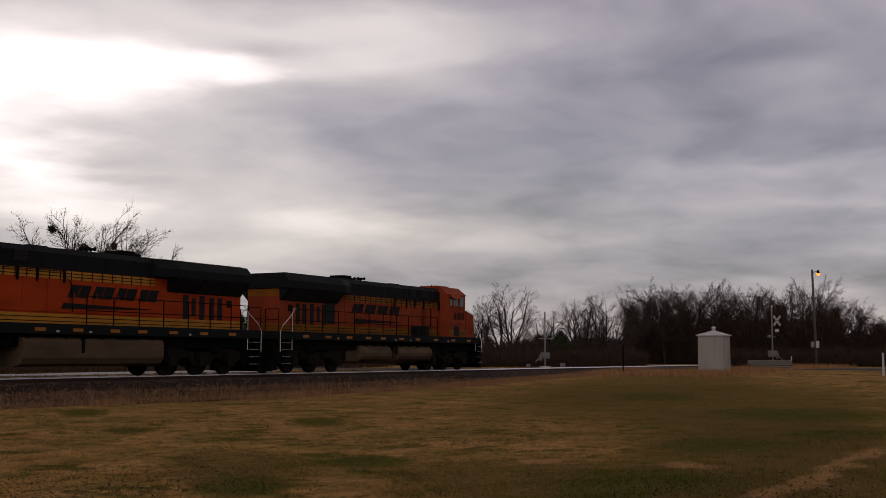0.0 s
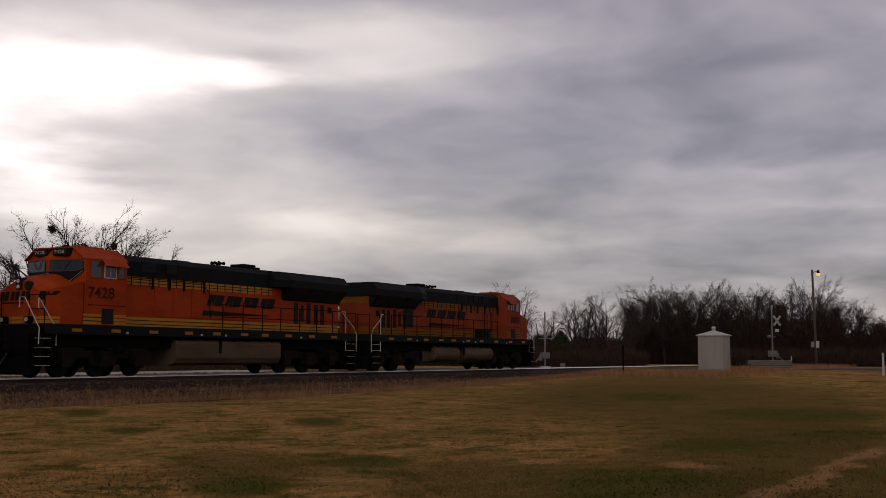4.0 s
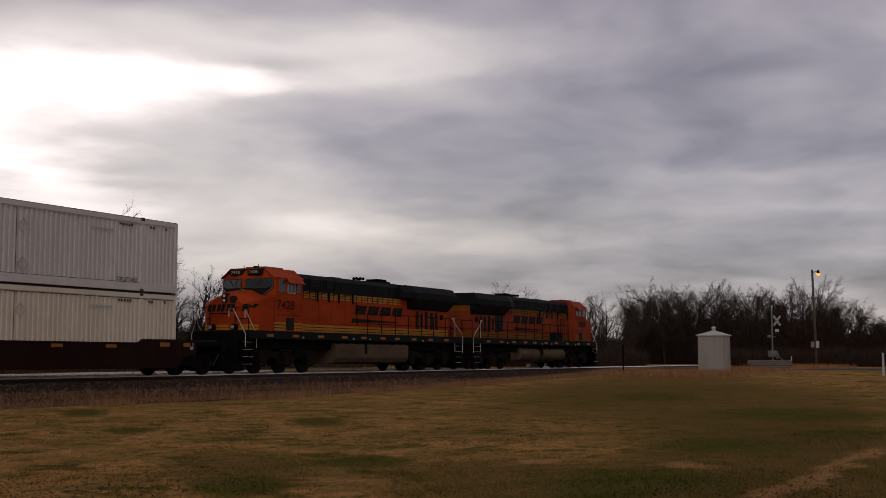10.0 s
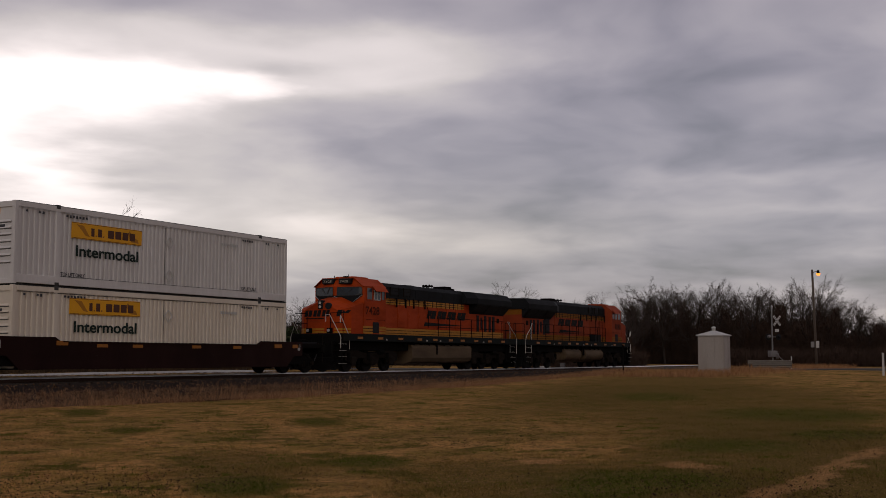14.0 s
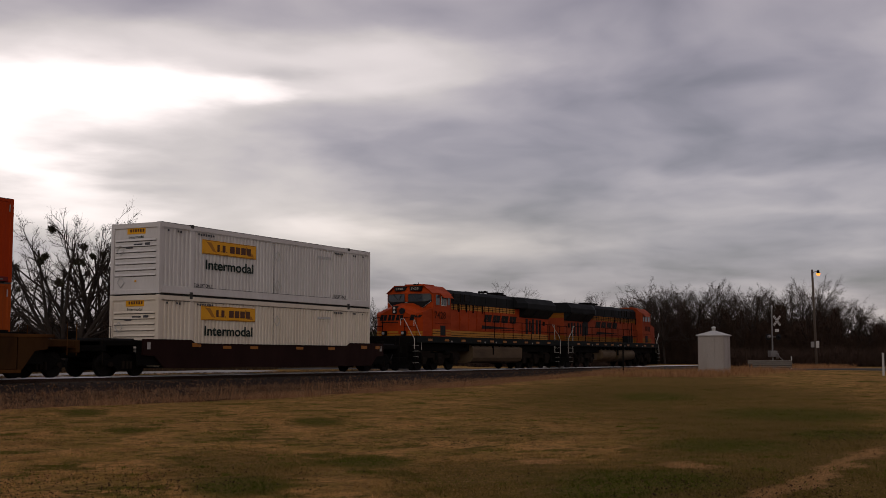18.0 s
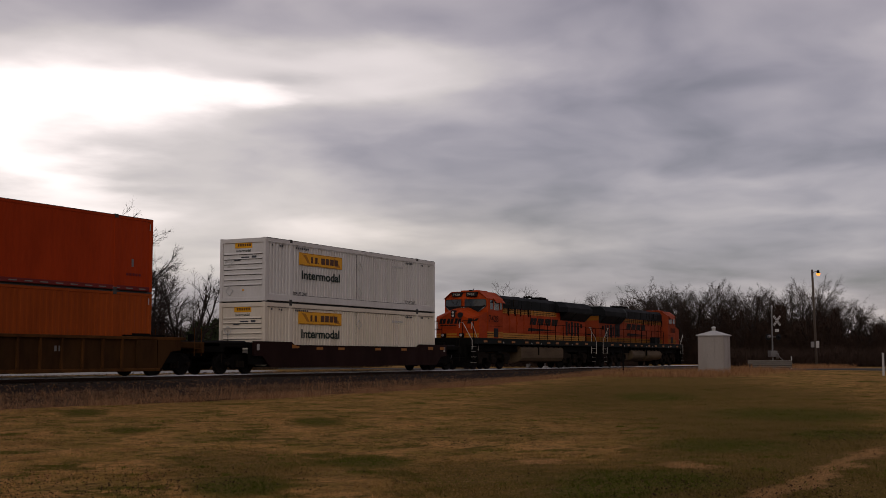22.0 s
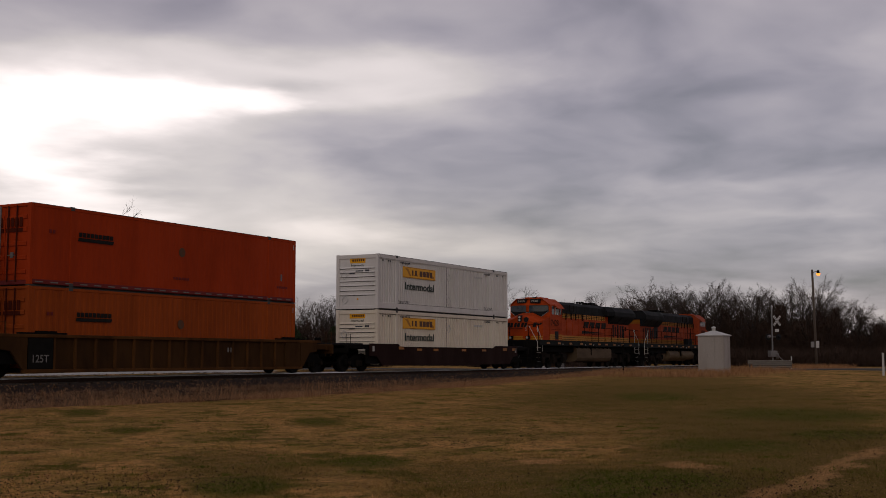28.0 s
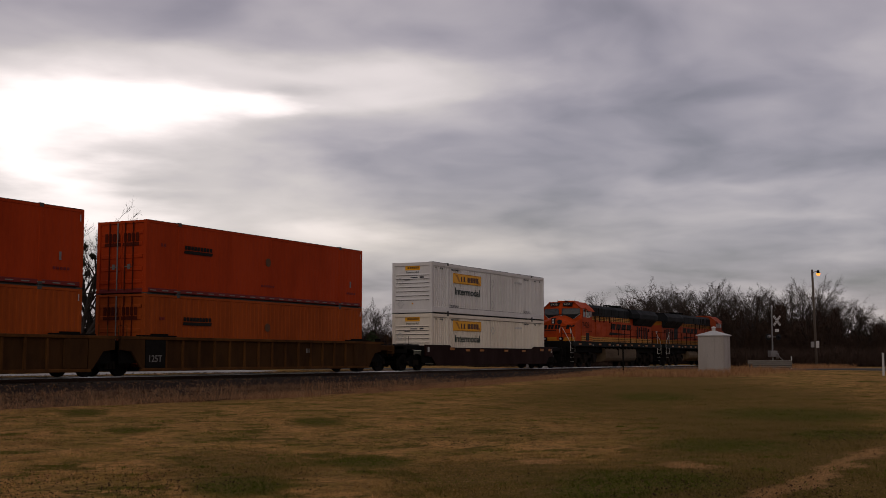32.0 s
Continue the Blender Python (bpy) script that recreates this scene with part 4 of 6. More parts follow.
def box_frame(c, paint, rail_paint, low=0.2, high=0.14):
    """Corner posts, rails, castings, roof and floor of a container."""
    h, w, l = CH, CW / 2, CL / 2
    part("roof", Shape().box(-l + 0.05, -w + 0.04, h - 0.06, l - 0.05, w - 0.04, h - 0.02), paint, c)
    for sg in (-1, 1):
        part("roof_edge", Shape().box(-l + 0.1, *sorted((sg * (w - 0.07), sg * (w + 0.004)))[:1], h - 0.014, l - 0.1, sorted((sg * (w - 0.07), sg * (w + 0.004)))[1], h + 0.004), GASKET, c)
    part("floor", Shape().box(-l + 0.05, -w + 0.05, 0.05, l - 0.05, w - 0.05, 0.16), GASKET, c)
    for sg in (-1, 1):
        y0, y1 = sorted((sg * (w - 0.09), sg * w))
        part("top_rail", Shape().box(-l + 0.16, y0, h - high, l - 0.16, y1, h - 0.01, 0.012), paint, c)
        part("bottom_rail", Shape().box(-l + 0.16, y0, 0.035, l - 0.16, y1, low, 0.012), rail_paint, c)
        for x in (-l, l - 0.16):
            part("corner_post", Shape().box(x, *sorted((sg * (w - 0.17), sg * w))[:1], 0.0, x + 0.16, sorted((sg * (w - 0.17), sg * w))[1], h, 0.015), paint, c)
        for x in (-6.08, 6.0):
            part("lifting_post", Shape().box(x - 0.09, *sorted((sg * (w - 0.12), sg * (w + 0.006)))[:1], 0.06, x + 0.09, sorted((sg * (w - 0.12), sg * (w + 0.006)))[1], h - 0.03, 0.012), paint, c)
            for z in (0.0, h - 0.12):
                part("corner_casting", Shape().box(x - 0.1, *sorted((sg * (w - 0.16), sg * (w + 0.014)))[:1], z, x + 0.1, sorted((sg * (w - 0.16), sg * (w + 0.014)))[1], z + 0.13 + (0.02 if z else 0), 0.012), GASKET, c, "dark lifting casting")


def stacking_cones(c):
    """Dark locking pieces that fill the gap to the container below."""
    for x in (-CL / 2 + 0.16, -6.08, 6.0, CL / 2 - 0.16):
        for sg in (-1, 1):
            part("stacking_lock", Shape().box(x - 0.15, *sorted((sg * (CW / 2 - 0.2), sg * (CW / 2 - 0.01)))[:1], -0.036, x + 0.15, sorted((sg * (CW / 2 - 0.2), sg * (CW / 2 - 0.01)))[1], 0.004), GASKET, c)
    part("underside", Shape().box(-CL / 2 + 0.2, -CW / 2 + 0.12, -0.03, CL / 2 - 0.2, CW / 2 - 0.12, 0.05), GASKET, c)


def white_container(upper, ahead, up):
    paint = WHITE_BOX if upper else CREAM_BOX
    c = thing("shipping_container", "clean white corrugated freight container stacked on another" if upper else "cream-white corrugated freight container sitting in a brown well wagon",
              "container", group="stacked white containers")
    box_frame(c, paint, paint if upper else WHITE_GREY, 0.34 if upper else 0.2, 0.2)
    w = CW / 2
    for sg in (-1, 1):
        for x0, x1 in ((-7.91, -6.17), (-5.99, 5.91), (6.09, 7.91)):
            part("side_panel", corrugated(x0, x1, 0.3 if upper else 0.18, CH - 0.17, sg * (w - 0.012), 0.05, 0.235, sg), paint, c)
        y0, y1 = sorted((sg * w, sg * (w + 0.006)))
        part("top_seam", Shape().box(-7.9, y0, CH - 0.235, 7.9, y1, CH - 0.215), GASKET if not upper else WHITE_GREY, c)
        part("bottom_seam", Shape().box(-5.9, y0, 0.345, 5.9, y1, 0.36), GASKET, c)
        part("panel_joint", Shape().box(-0.36, y0, 0.34, -0.34, y1, CH - 0.24), GASKET, c)
    # lettering and signs on the side that faces the road
    y = -w - 0.008
    z0 = CH - 1.10 if upper else CH - 0.95
    sign = part("sign_board", Shape().box(-5.43, y - 0.004, z0, -1.72, y + 0.02, z0 + 0.6, 0.006), SIGN_YELLOW, c, "yellow sign with brown emblem blocks")
    widths = (0.16, 0.05, 0.2, 0.05, 0.32, 0.32, 0.32, 0.3)
    xx = -4.45
    for k, wd in enumerate(widths):
        hh = 0.05 if wd < 0.1 else 0.3
        part("sign_bar", Shape().box(xx, y - 0.01, z0 + 0.14, xx + wd, y - 0.002, z0 + 0.14 + hh), SIGN_BROWN, sign)
        xx += wd + (0.2 if k == 3 else 0.07)
    s = Shape().side([(-5.2, z0 + 0.52), (-4.85, z0 + 0.5), (-4.6, z0 + 0.2), (-4.5, z0 + 0.1), (-4.75, z0 + 0.14), (-5.0, z0 + 0.38)], y - 0.009, y - 0.003)
    s.side([(-1.9, z0 + 0.08), (-2.3, z0 + 0.1), (-2.5, z0 + 0.4), (-2.42, z0 + 0.52), (-2.2, z0 + 0.3), (-1.95, z0 + 0.2)], y - 0.009, y - 0.003)
    part("sign_ornament", s, SIGN_AMBER, sign)
    rim = Shape()
    for q in ((-5.41, -1.74, z0 + 0.02, z0 + 0.035), (-5.41, -1.74, z0 + 0.565, z0 + 0.58)):
        rim.box(q[0], y - 0.008, q[2], q[1], y - 0.003, q[3])
    part("sign_rim", rim, SIGN_BROWN, sign)
    lettering("side_lettering", "Intermodal", 3.3, 0.42, LETTER_GREEN, c, pose(-5.2, y - 0.002, z0 - 0.66), bold=0.024)
    if upper:
        lettering("lift_notice", "TOP LIFT ONLY", 1.2, 0.15, LETTER_DARK, c, pose(-5.92, y - 0.002, 0.36), bold=0.02)
        lettering("lift_notice", "TOP LIFT ONLY", 1.15, 0.15, LETTER_DARK, c, pose(4.6, y - 0.002, 0.38), bold=0.02)
    for x, n in ((-5.7, 7), (4.7, 5), (6.4, 2), (-7.0, 2), (7.3, 1), (-7.6, 1)):
        for k in range(n):
            part("stencil_bar", Shape().box(x + k * 0.16, y - 0.004, CH - 0.36 - 0.02 * (k % 2), x + k * 0.16 + 0.09, y + 0.01, CH - 0.28), LETTER_DARK, c)
    for k in range(8):
        part("serial_bar", Shape().box(3.25 + k * 0.145, y - 0.004, CH - 0.66, 3.25 + k * 0.145 + 0.09, y + 0.01, CH - 0.55), WHITE_GREY, c)
    for zc in ((5.31 - 3.25, 3.97 - 3.25) if upper else (2.39 - 0.35,)):
        fr = Shape()
        q = 0.24
        ring = [(0, q), (q, 0), (0, -q), (-q, 0)]
        for k in range(4):
            (ax, az), (bx, bz) = ring[k], ring[(k + 1) % 4]
            fr.tube([(-0.07 + ax, y, zc + az), (-0.07 + bx, y, zc + bz)], 0.018, 4)
        part("placard_holder", fr, WHITE_GREY, c, "diamond placard frame")
    # ribbed end, facing the wagon behind
    x = -CL / 2
    e = part("end_wall", Shape().box(x + 0.06, -w + 0.16, 0.14, x + 0.09, w - 0.16, CH - 0.1), paint, c)
    part("end_header", Shape().box(x + 0.01, -w + 0.16, CH - 0.22, x + 0.08, w - 0.16, CH - 0.02, 0.01), paint, c)
    part("end_sill", Shape().box(x + 0.01, -w + 0.16, 0.0, x + 0.08, w - 0.16, 0.18, 0.01), paint, c)
    for z in (2.17, 1.95, 1.72, 1.48, 1.24, 0.99, 0.75):
        s = Shape().cross([(-1.1, z), (-1.1, z + 0.02), (1.1, z + 0.02), (1.1, z)], x + 0.02, x + 0.07)
        s = Shape().side([(x + 0.065, z - 0.03), (x + 0.015, z - 0.012), (x + 0.065, z + 0.075)], -1.08, 1.08)
        part("end_rib", s, paint, e)
        # dark strip drawn in as the shadow line under the rib; no real joint
        part("painted_rib_shadow", Shape().box(x + 0.055, -1.08, z - 0.05, x + 0.062, 1.08, z - 0.03), GASKET, e)
    part("end_sign", Shape().box(x + 0.045, -0.5, CH - 0.46, x + 0.06, 0.46, CH - 0.18), SIGN_YELLOW, e)
    s = Shape()
    for k in range(6):
        s.box(x + 0.038, 0.3 - k * 0.13 - 0.08, CH - 0.38, x + 0.046, 0.3 - k * 0.13, CH - 0.26)
    part("end_sign_bars", s, SIGN_BROWN, e)
    lettering("end_lettering", "Intermodal", 0.8, 0.12, LETTER_GREEN, e, pose(x + 0.05, 0.38, CH - 0.64, 0, 0, -90))
    s = Shape().box(x + 0.03, -0.35, 1.98, x + 0.055, 0.1, 2.04).box(x + 0.03, -0.75, 1.97, x + 0.055, -0.5, 2.07).box(x + 0.03, 0.15, 1.86, x + 0.055, 0.5, 1.92)
    part("end_stencil", s, LETTER_DARK, e)
    fr = Shape()
    for zc, yc in (((5.04 - 3.25), 0.79), ((3.74 - 3.25), 0.74)) if upper else ((1.6, 0.79),):
        ring = [(0, 0.22), (0.2, 0), (0, -0.22), (-0.2, 0)]
        for k in range(4):
            (ay, az), (by, bz) = ring[k], ring[(k + 1) % 4]
            fr.tube([(x + 0.02, yc + ay, zc + az), (x + 0.02, yc + by, zc + bz)], 0.016, 4)
    part("end_placard", fr, WHITE_GREY, e)
    if upper:
        part("yellow_dot", Shape().tube([(x + 0.05, -0.03, 0.52), (x + 0.03, -0.03, 0.52)], 0.05, 10), SIGN_YELLOW, e)
    if upper:
        stacking_cones(c)
    # plain front end
    part("front_wall", Shape().box(CL / 2 - 0.09, -w + 0.16, 0.02, CL / 2 - 0.05, w - 0.16, CH - 0.02), paint, c)
    return hang(c, ahead - CL / 2, up)


def orange_container(upper, ahead, up, tag):
    paint = RED_BOX if upper else TAN_BOX
    c = thing("shipping_container", "orange-red freight container with dark red bottom rail, stacked on another" if upper else "faded orange freight container sitting in a yellow well wagon",
              "container", group="stacked orange containers")
    box_frame(c, paint, MAROON if upper else paint, 0.2, 0.12)
    w = CW / 2
    for sg in (-1, 1):
        for x0, x1 in ((-7.91, -6.17), (-5.99, 5.91), (6.09, 7.91)):
            part("side_panel", corrugated(x0, x1, 0.18, CH - 0.1, sg * (w - 0.012), 0.006 if upper else 0.016, 0.3, sg), paint, c)
        if upper:
            y0, y1 = sorted((sg * w, sg * (w + 0.008)))
            for k in range(22):
                part("reflective_dash", Shape().box(-7.8 + k * 0.72, y0, 0.09, -7.8 + k * 0.72 + 0.36, y1, 0.13), LETTER_PALE, c)
    y = -w - 0.006
    zl = 5.28 - 3.25 if upper else 2.37 - 0.35
    for k in range(9):
        part("emblem_bar", Shape().box(-5.75 + k * 0.2, y - 0.006, zl - 0.16, -5.75 + k * 0.2 + 0.15, y + 0.012, zl), LOGO_DARK, c, "black emblem bar")
    part("emblem_slab", Shape().side([(-5.8, zl - 0.33), (-4.0, zl - 0.33), (-3.95, zl - 0.2), (-5.76, zl - 0.2)], y - 0.006, y + 0.012), LOGO_DARK, c)
    part("round_patch", Shape().tube([(0, y + 0.02, zl - 0.3), (0, y - 0.006, zl - 0.3)], 0.19, 14), WORN_DISC, c, "grey-brown worn disc")
    for x, n in ((-0.5, 6), (6.6, 5), (-7.2, 2)):
        for k in range(n):
            part("serial_bar", Shape().box(x + k * 0.17, y - 0.004, 0.6 if x > -5 else zl - 0.15, x + k * 0.17 + 0.11, y + 0.012, 0.7 if x > -5 else zl - 0.02), MAROON, c)
    if upper:
        stacking_cones(c)
        part("white_mark", Shape().box(6.88, y - 0.005, 0.95, 6.98, y + 0.012, 1.25), LETTER_PALE, c)
    # door end with lock rods
    x = -CL / 2
    for sg in (-1, 1):
        y0, y1 = sorted((sg * 0.01, sg * (w - 0.16)))
        d = part("container_door", Shape().box(x + 0.05, y0, 0.16, x + 0.1, y1, CH - 0.12, 0.01), paint, c)
        for z in (0.45, 0.95, 1.45, 1.95, 2.4):
            part("door_rib", Shape().side([(x + 0.055, z - 0.09), (x + 0.02, z - 0.06), (x + 0.02, z + 0.06), (x + 0.055, z + 0.09)], y0 + 0.05, y1 - 0.05), paint, d)
        for yy in (sg * 0.2, sg * 0.62):
            r = part("lock_rod", Shape().tube([(x + 0.0, yy, 0.1), (x + 0.0, yy, CH - 0.08)], 0.028, 6), LETTER_PALE if yy == 0.2 else GRIMY_RED, d)
        part("lock_handle", Shape().box(x - 0.02, min(sg * 0.2, sg * 0.55), 1.02, x + 0.01, max(sg * 0.2, sg * 0.55), 1.06), WORN_GREY, d)
        s = Shape()
        for k in range(4):
            yy = sg * (0.1 + k * 0.21)
            s.box(x + 0.012, min(yy, yy + sg * 0.15), zl + 0.02, x + 0.03, max(yy, yy + sg * 0.15), zl + 0.36)
        s.box(x + 0.012, min(sg * 0.06, sg * 0.9), zl - 0.16, x + 0.03, max(sg * 0.06, sg * 0.9), zl - 0.02)
        part("door_emblem", s, GRIMY_RED, d)
        part("white_tag", Shape().box(x + 0.0, sg * 0.4 - 0.07, 0.95, x + 0.03, sg * 0.4 + 0.07, 1.15), LETTER_PALE, d)
    part("door_header", Shape().box(x + 0.01, -w + 0.16, CH - 0.12, x + 0.1, w - 0.16, CH - 0.01, 0.01), paint, c)
    part("door_sill", Shape().box(x + 0.01, -w + 0.16, 0.0, x + 0.1, w - 0.16, 0.15, 0.01), MAROON if upper else paint, c)
    part("front_wall", Shape().box(CL / 2 - 0.09, -w + 0.16, 0.02, CL / 2 - 0.05, w - 0.16, CH - 0.02), paint, c)
    for sg in (-1, 1):
        xm = CL / 2 - 0.17
        part("corner_tape", Shape().box(xm - 0.04, *sorted((sg * w, sg * (w + 0.006)))[:1], CH - 0.45, xm, sorted((sg * w, sg * (w + 0.006)))[1], CH - 0.2), REFLECT, c)
    return hang(c, ahead - CL / 2, up)


BOT, TOP = 0.35, 3.285
white_container(False, 0.0, BOT)
white_container(True, 0.0, TOP)
for k, ahead in enumerate((-23.6, -43.1)):
    orange_container(False, ahead, BOT, k)
    orange_container(True, ahead, TOP, k)


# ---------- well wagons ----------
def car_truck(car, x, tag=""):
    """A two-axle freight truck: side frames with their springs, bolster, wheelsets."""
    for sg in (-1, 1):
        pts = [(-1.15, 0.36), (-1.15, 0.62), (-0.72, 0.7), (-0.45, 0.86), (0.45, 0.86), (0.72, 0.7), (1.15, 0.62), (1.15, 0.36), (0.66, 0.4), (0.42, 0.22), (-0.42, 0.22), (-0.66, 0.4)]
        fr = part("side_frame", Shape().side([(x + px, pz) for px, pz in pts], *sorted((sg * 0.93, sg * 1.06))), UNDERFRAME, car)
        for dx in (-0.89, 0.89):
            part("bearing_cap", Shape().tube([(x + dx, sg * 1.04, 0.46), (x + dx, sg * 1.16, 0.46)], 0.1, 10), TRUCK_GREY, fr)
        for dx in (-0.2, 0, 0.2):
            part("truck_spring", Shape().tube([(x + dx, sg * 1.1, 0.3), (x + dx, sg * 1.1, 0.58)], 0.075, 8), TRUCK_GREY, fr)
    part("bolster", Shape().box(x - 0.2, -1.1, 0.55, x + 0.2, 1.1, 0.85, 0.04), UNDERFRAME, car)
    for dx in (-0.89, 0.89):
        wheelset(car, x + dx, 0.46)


def brown_wagon(ahead):
    c = thing("well_wagon", "dark brown double-stack well wagon with amber reflectors", "freight wagon", group="well wagons")
    for sg in (-1, 1):
        prof = [(-9.1, 0.82), (-9.1, 1.45), (-6.25, 1.45), (-5.95, 1.29), (5.65, 1.29), (5.95, 1.45), (9.1, 1.45), (9.1, 0.82), (8.45, 0.78), (7.9, 0.33), (-7.9, 0.33), (-8.45, 0.78)]
        side = part("side_sill", Shape().side(prof, *sorted((sg * 1.40, sg * 1.5))), WELL_BROWN, c, "dark brown side sill")
        part("bottom_flange", Shape().box(-7.85, *sorted((sg * 1.36, sg * 1.53))[:1], 0.31, 7.85, sorted((sg * 1.36, sg * 1.53))[1], 0.36), WELL_BROWN, side)
        part("top_flange", Shape().box(-5.9, *sorted((sg * 1.36, sg * 1.525))[:1], 1.27, 5.6, sorted((sg * 1.36, sg * 1.525))[1], 1.31), WELL_BROWN, side)
        for x in (-6.2, -4.2, -2.3, 1.2, 3.9, 6.9, 8.3):
            part("reflector", Shape().box(x, *sorted((sg * 1.495, sg * 1.515))[:1], 1.1 if abs(x) < 6 else 1.16, x + 0.55, sorted((sg * 1.495, sg * 1.515))[1], 1.22 if abs(x) < 6 else 1.32), AMBER, side, "amber side reflector")
        for x in (-8.9, 8.72):
            part("sill_tag", Shape().box(x, *sorted((sg * 1.495, sg * 1.515))[:1], 1.05, x + 0.18, sorted((sg * 1.495, sg * 1.515))[1], 1.32), REFLECT, side)
        part("side_web_step", Shape().box(-8.0, *sorted((sg * 1.49, sg * 1.512))[:1], 0.8, 8.0, sorted((sg * 1.49, sg * 1.512))[1], 0.84), WELL_BROWN, side)
    part("well_floor", Shape().box(-8.3, -1.4, 0.3, 8.3, 1.4, 0.35), UNDERFRAME, c)
    for e in (-1, 1):
        for sg in (-1, 1):
            part("body_bolster", Shape().box(*sorted((e * 7.6, e * 9.3))[:1], *sorted((sg * 1.31, sg * 1.385))[:1], 0.42, sorted((e * 7.6, e * 9.3))[1], sorted((sg * 1.31, sg * 1.385))[1], 1.3), UNDERFRAME, c)
    for e in (-1, 1):
        d = part("end_deck", Shape().box(*sorted((e * 8.4, e * 11.2))[:1], -1.28, 1.16, sorted((e * 8.4, e * 11.2))[1], 1.28, 1.4, 0.04), UNDERFRAME, c, "black end platform")
        part("centre_sill", Shape().box(*sorted((e * 8.3, e * 11.0))[:1], -0.28, 0.72, sorted((e * 8.3, e * 11.0))[1], 0.28, 1.16, 0.03), UNDERFRAME, d)
        part("end_beam", Shape().box(*sorted((e * 11.0, e * 11.2))[:1], -1.4, 0.95, sorted((e * 11.0, e * 11.2))[1], 1.4, 1.36, 0.03), UNDERFRAME, d)
        part("grating", Shape().box(*sorted((e * 9.2, e * 10.9))[:1], -1.1, 1.4, sorted((e * 9.2, e * 10.9))[1], 1.1, 1.46), BLACK_GRILLE, d)
        for sg in (-1, 1):
            s = Shape().tube([(e * 11.1, sg * 1.3, 0.5), (e * 11.1, sg * 1.3, 1.9), (e * 10.7, sg * 1.3, 1.9), (e * 10.7, sg * 1.3, 1.4)], 0.016)
            part("grab_iron", s, TRUCK_GREY, d)
        part("brake_wheel", Shape().box(e * 10.9, 0.5, 1.4, e * 10.9 + 0.25, 0.75, 1.75, 0.03) if e < 0 else Shape().box(e * 10.6, -0.5, 1.4, e * 10.6 + 0.3, -0.2, 1.62, 0.03), UNDERFRAME, d)
        car_truck(c, e * 9.58)
        coupler(c, e * 11.72, e)
    hang(c, ahead, 0)


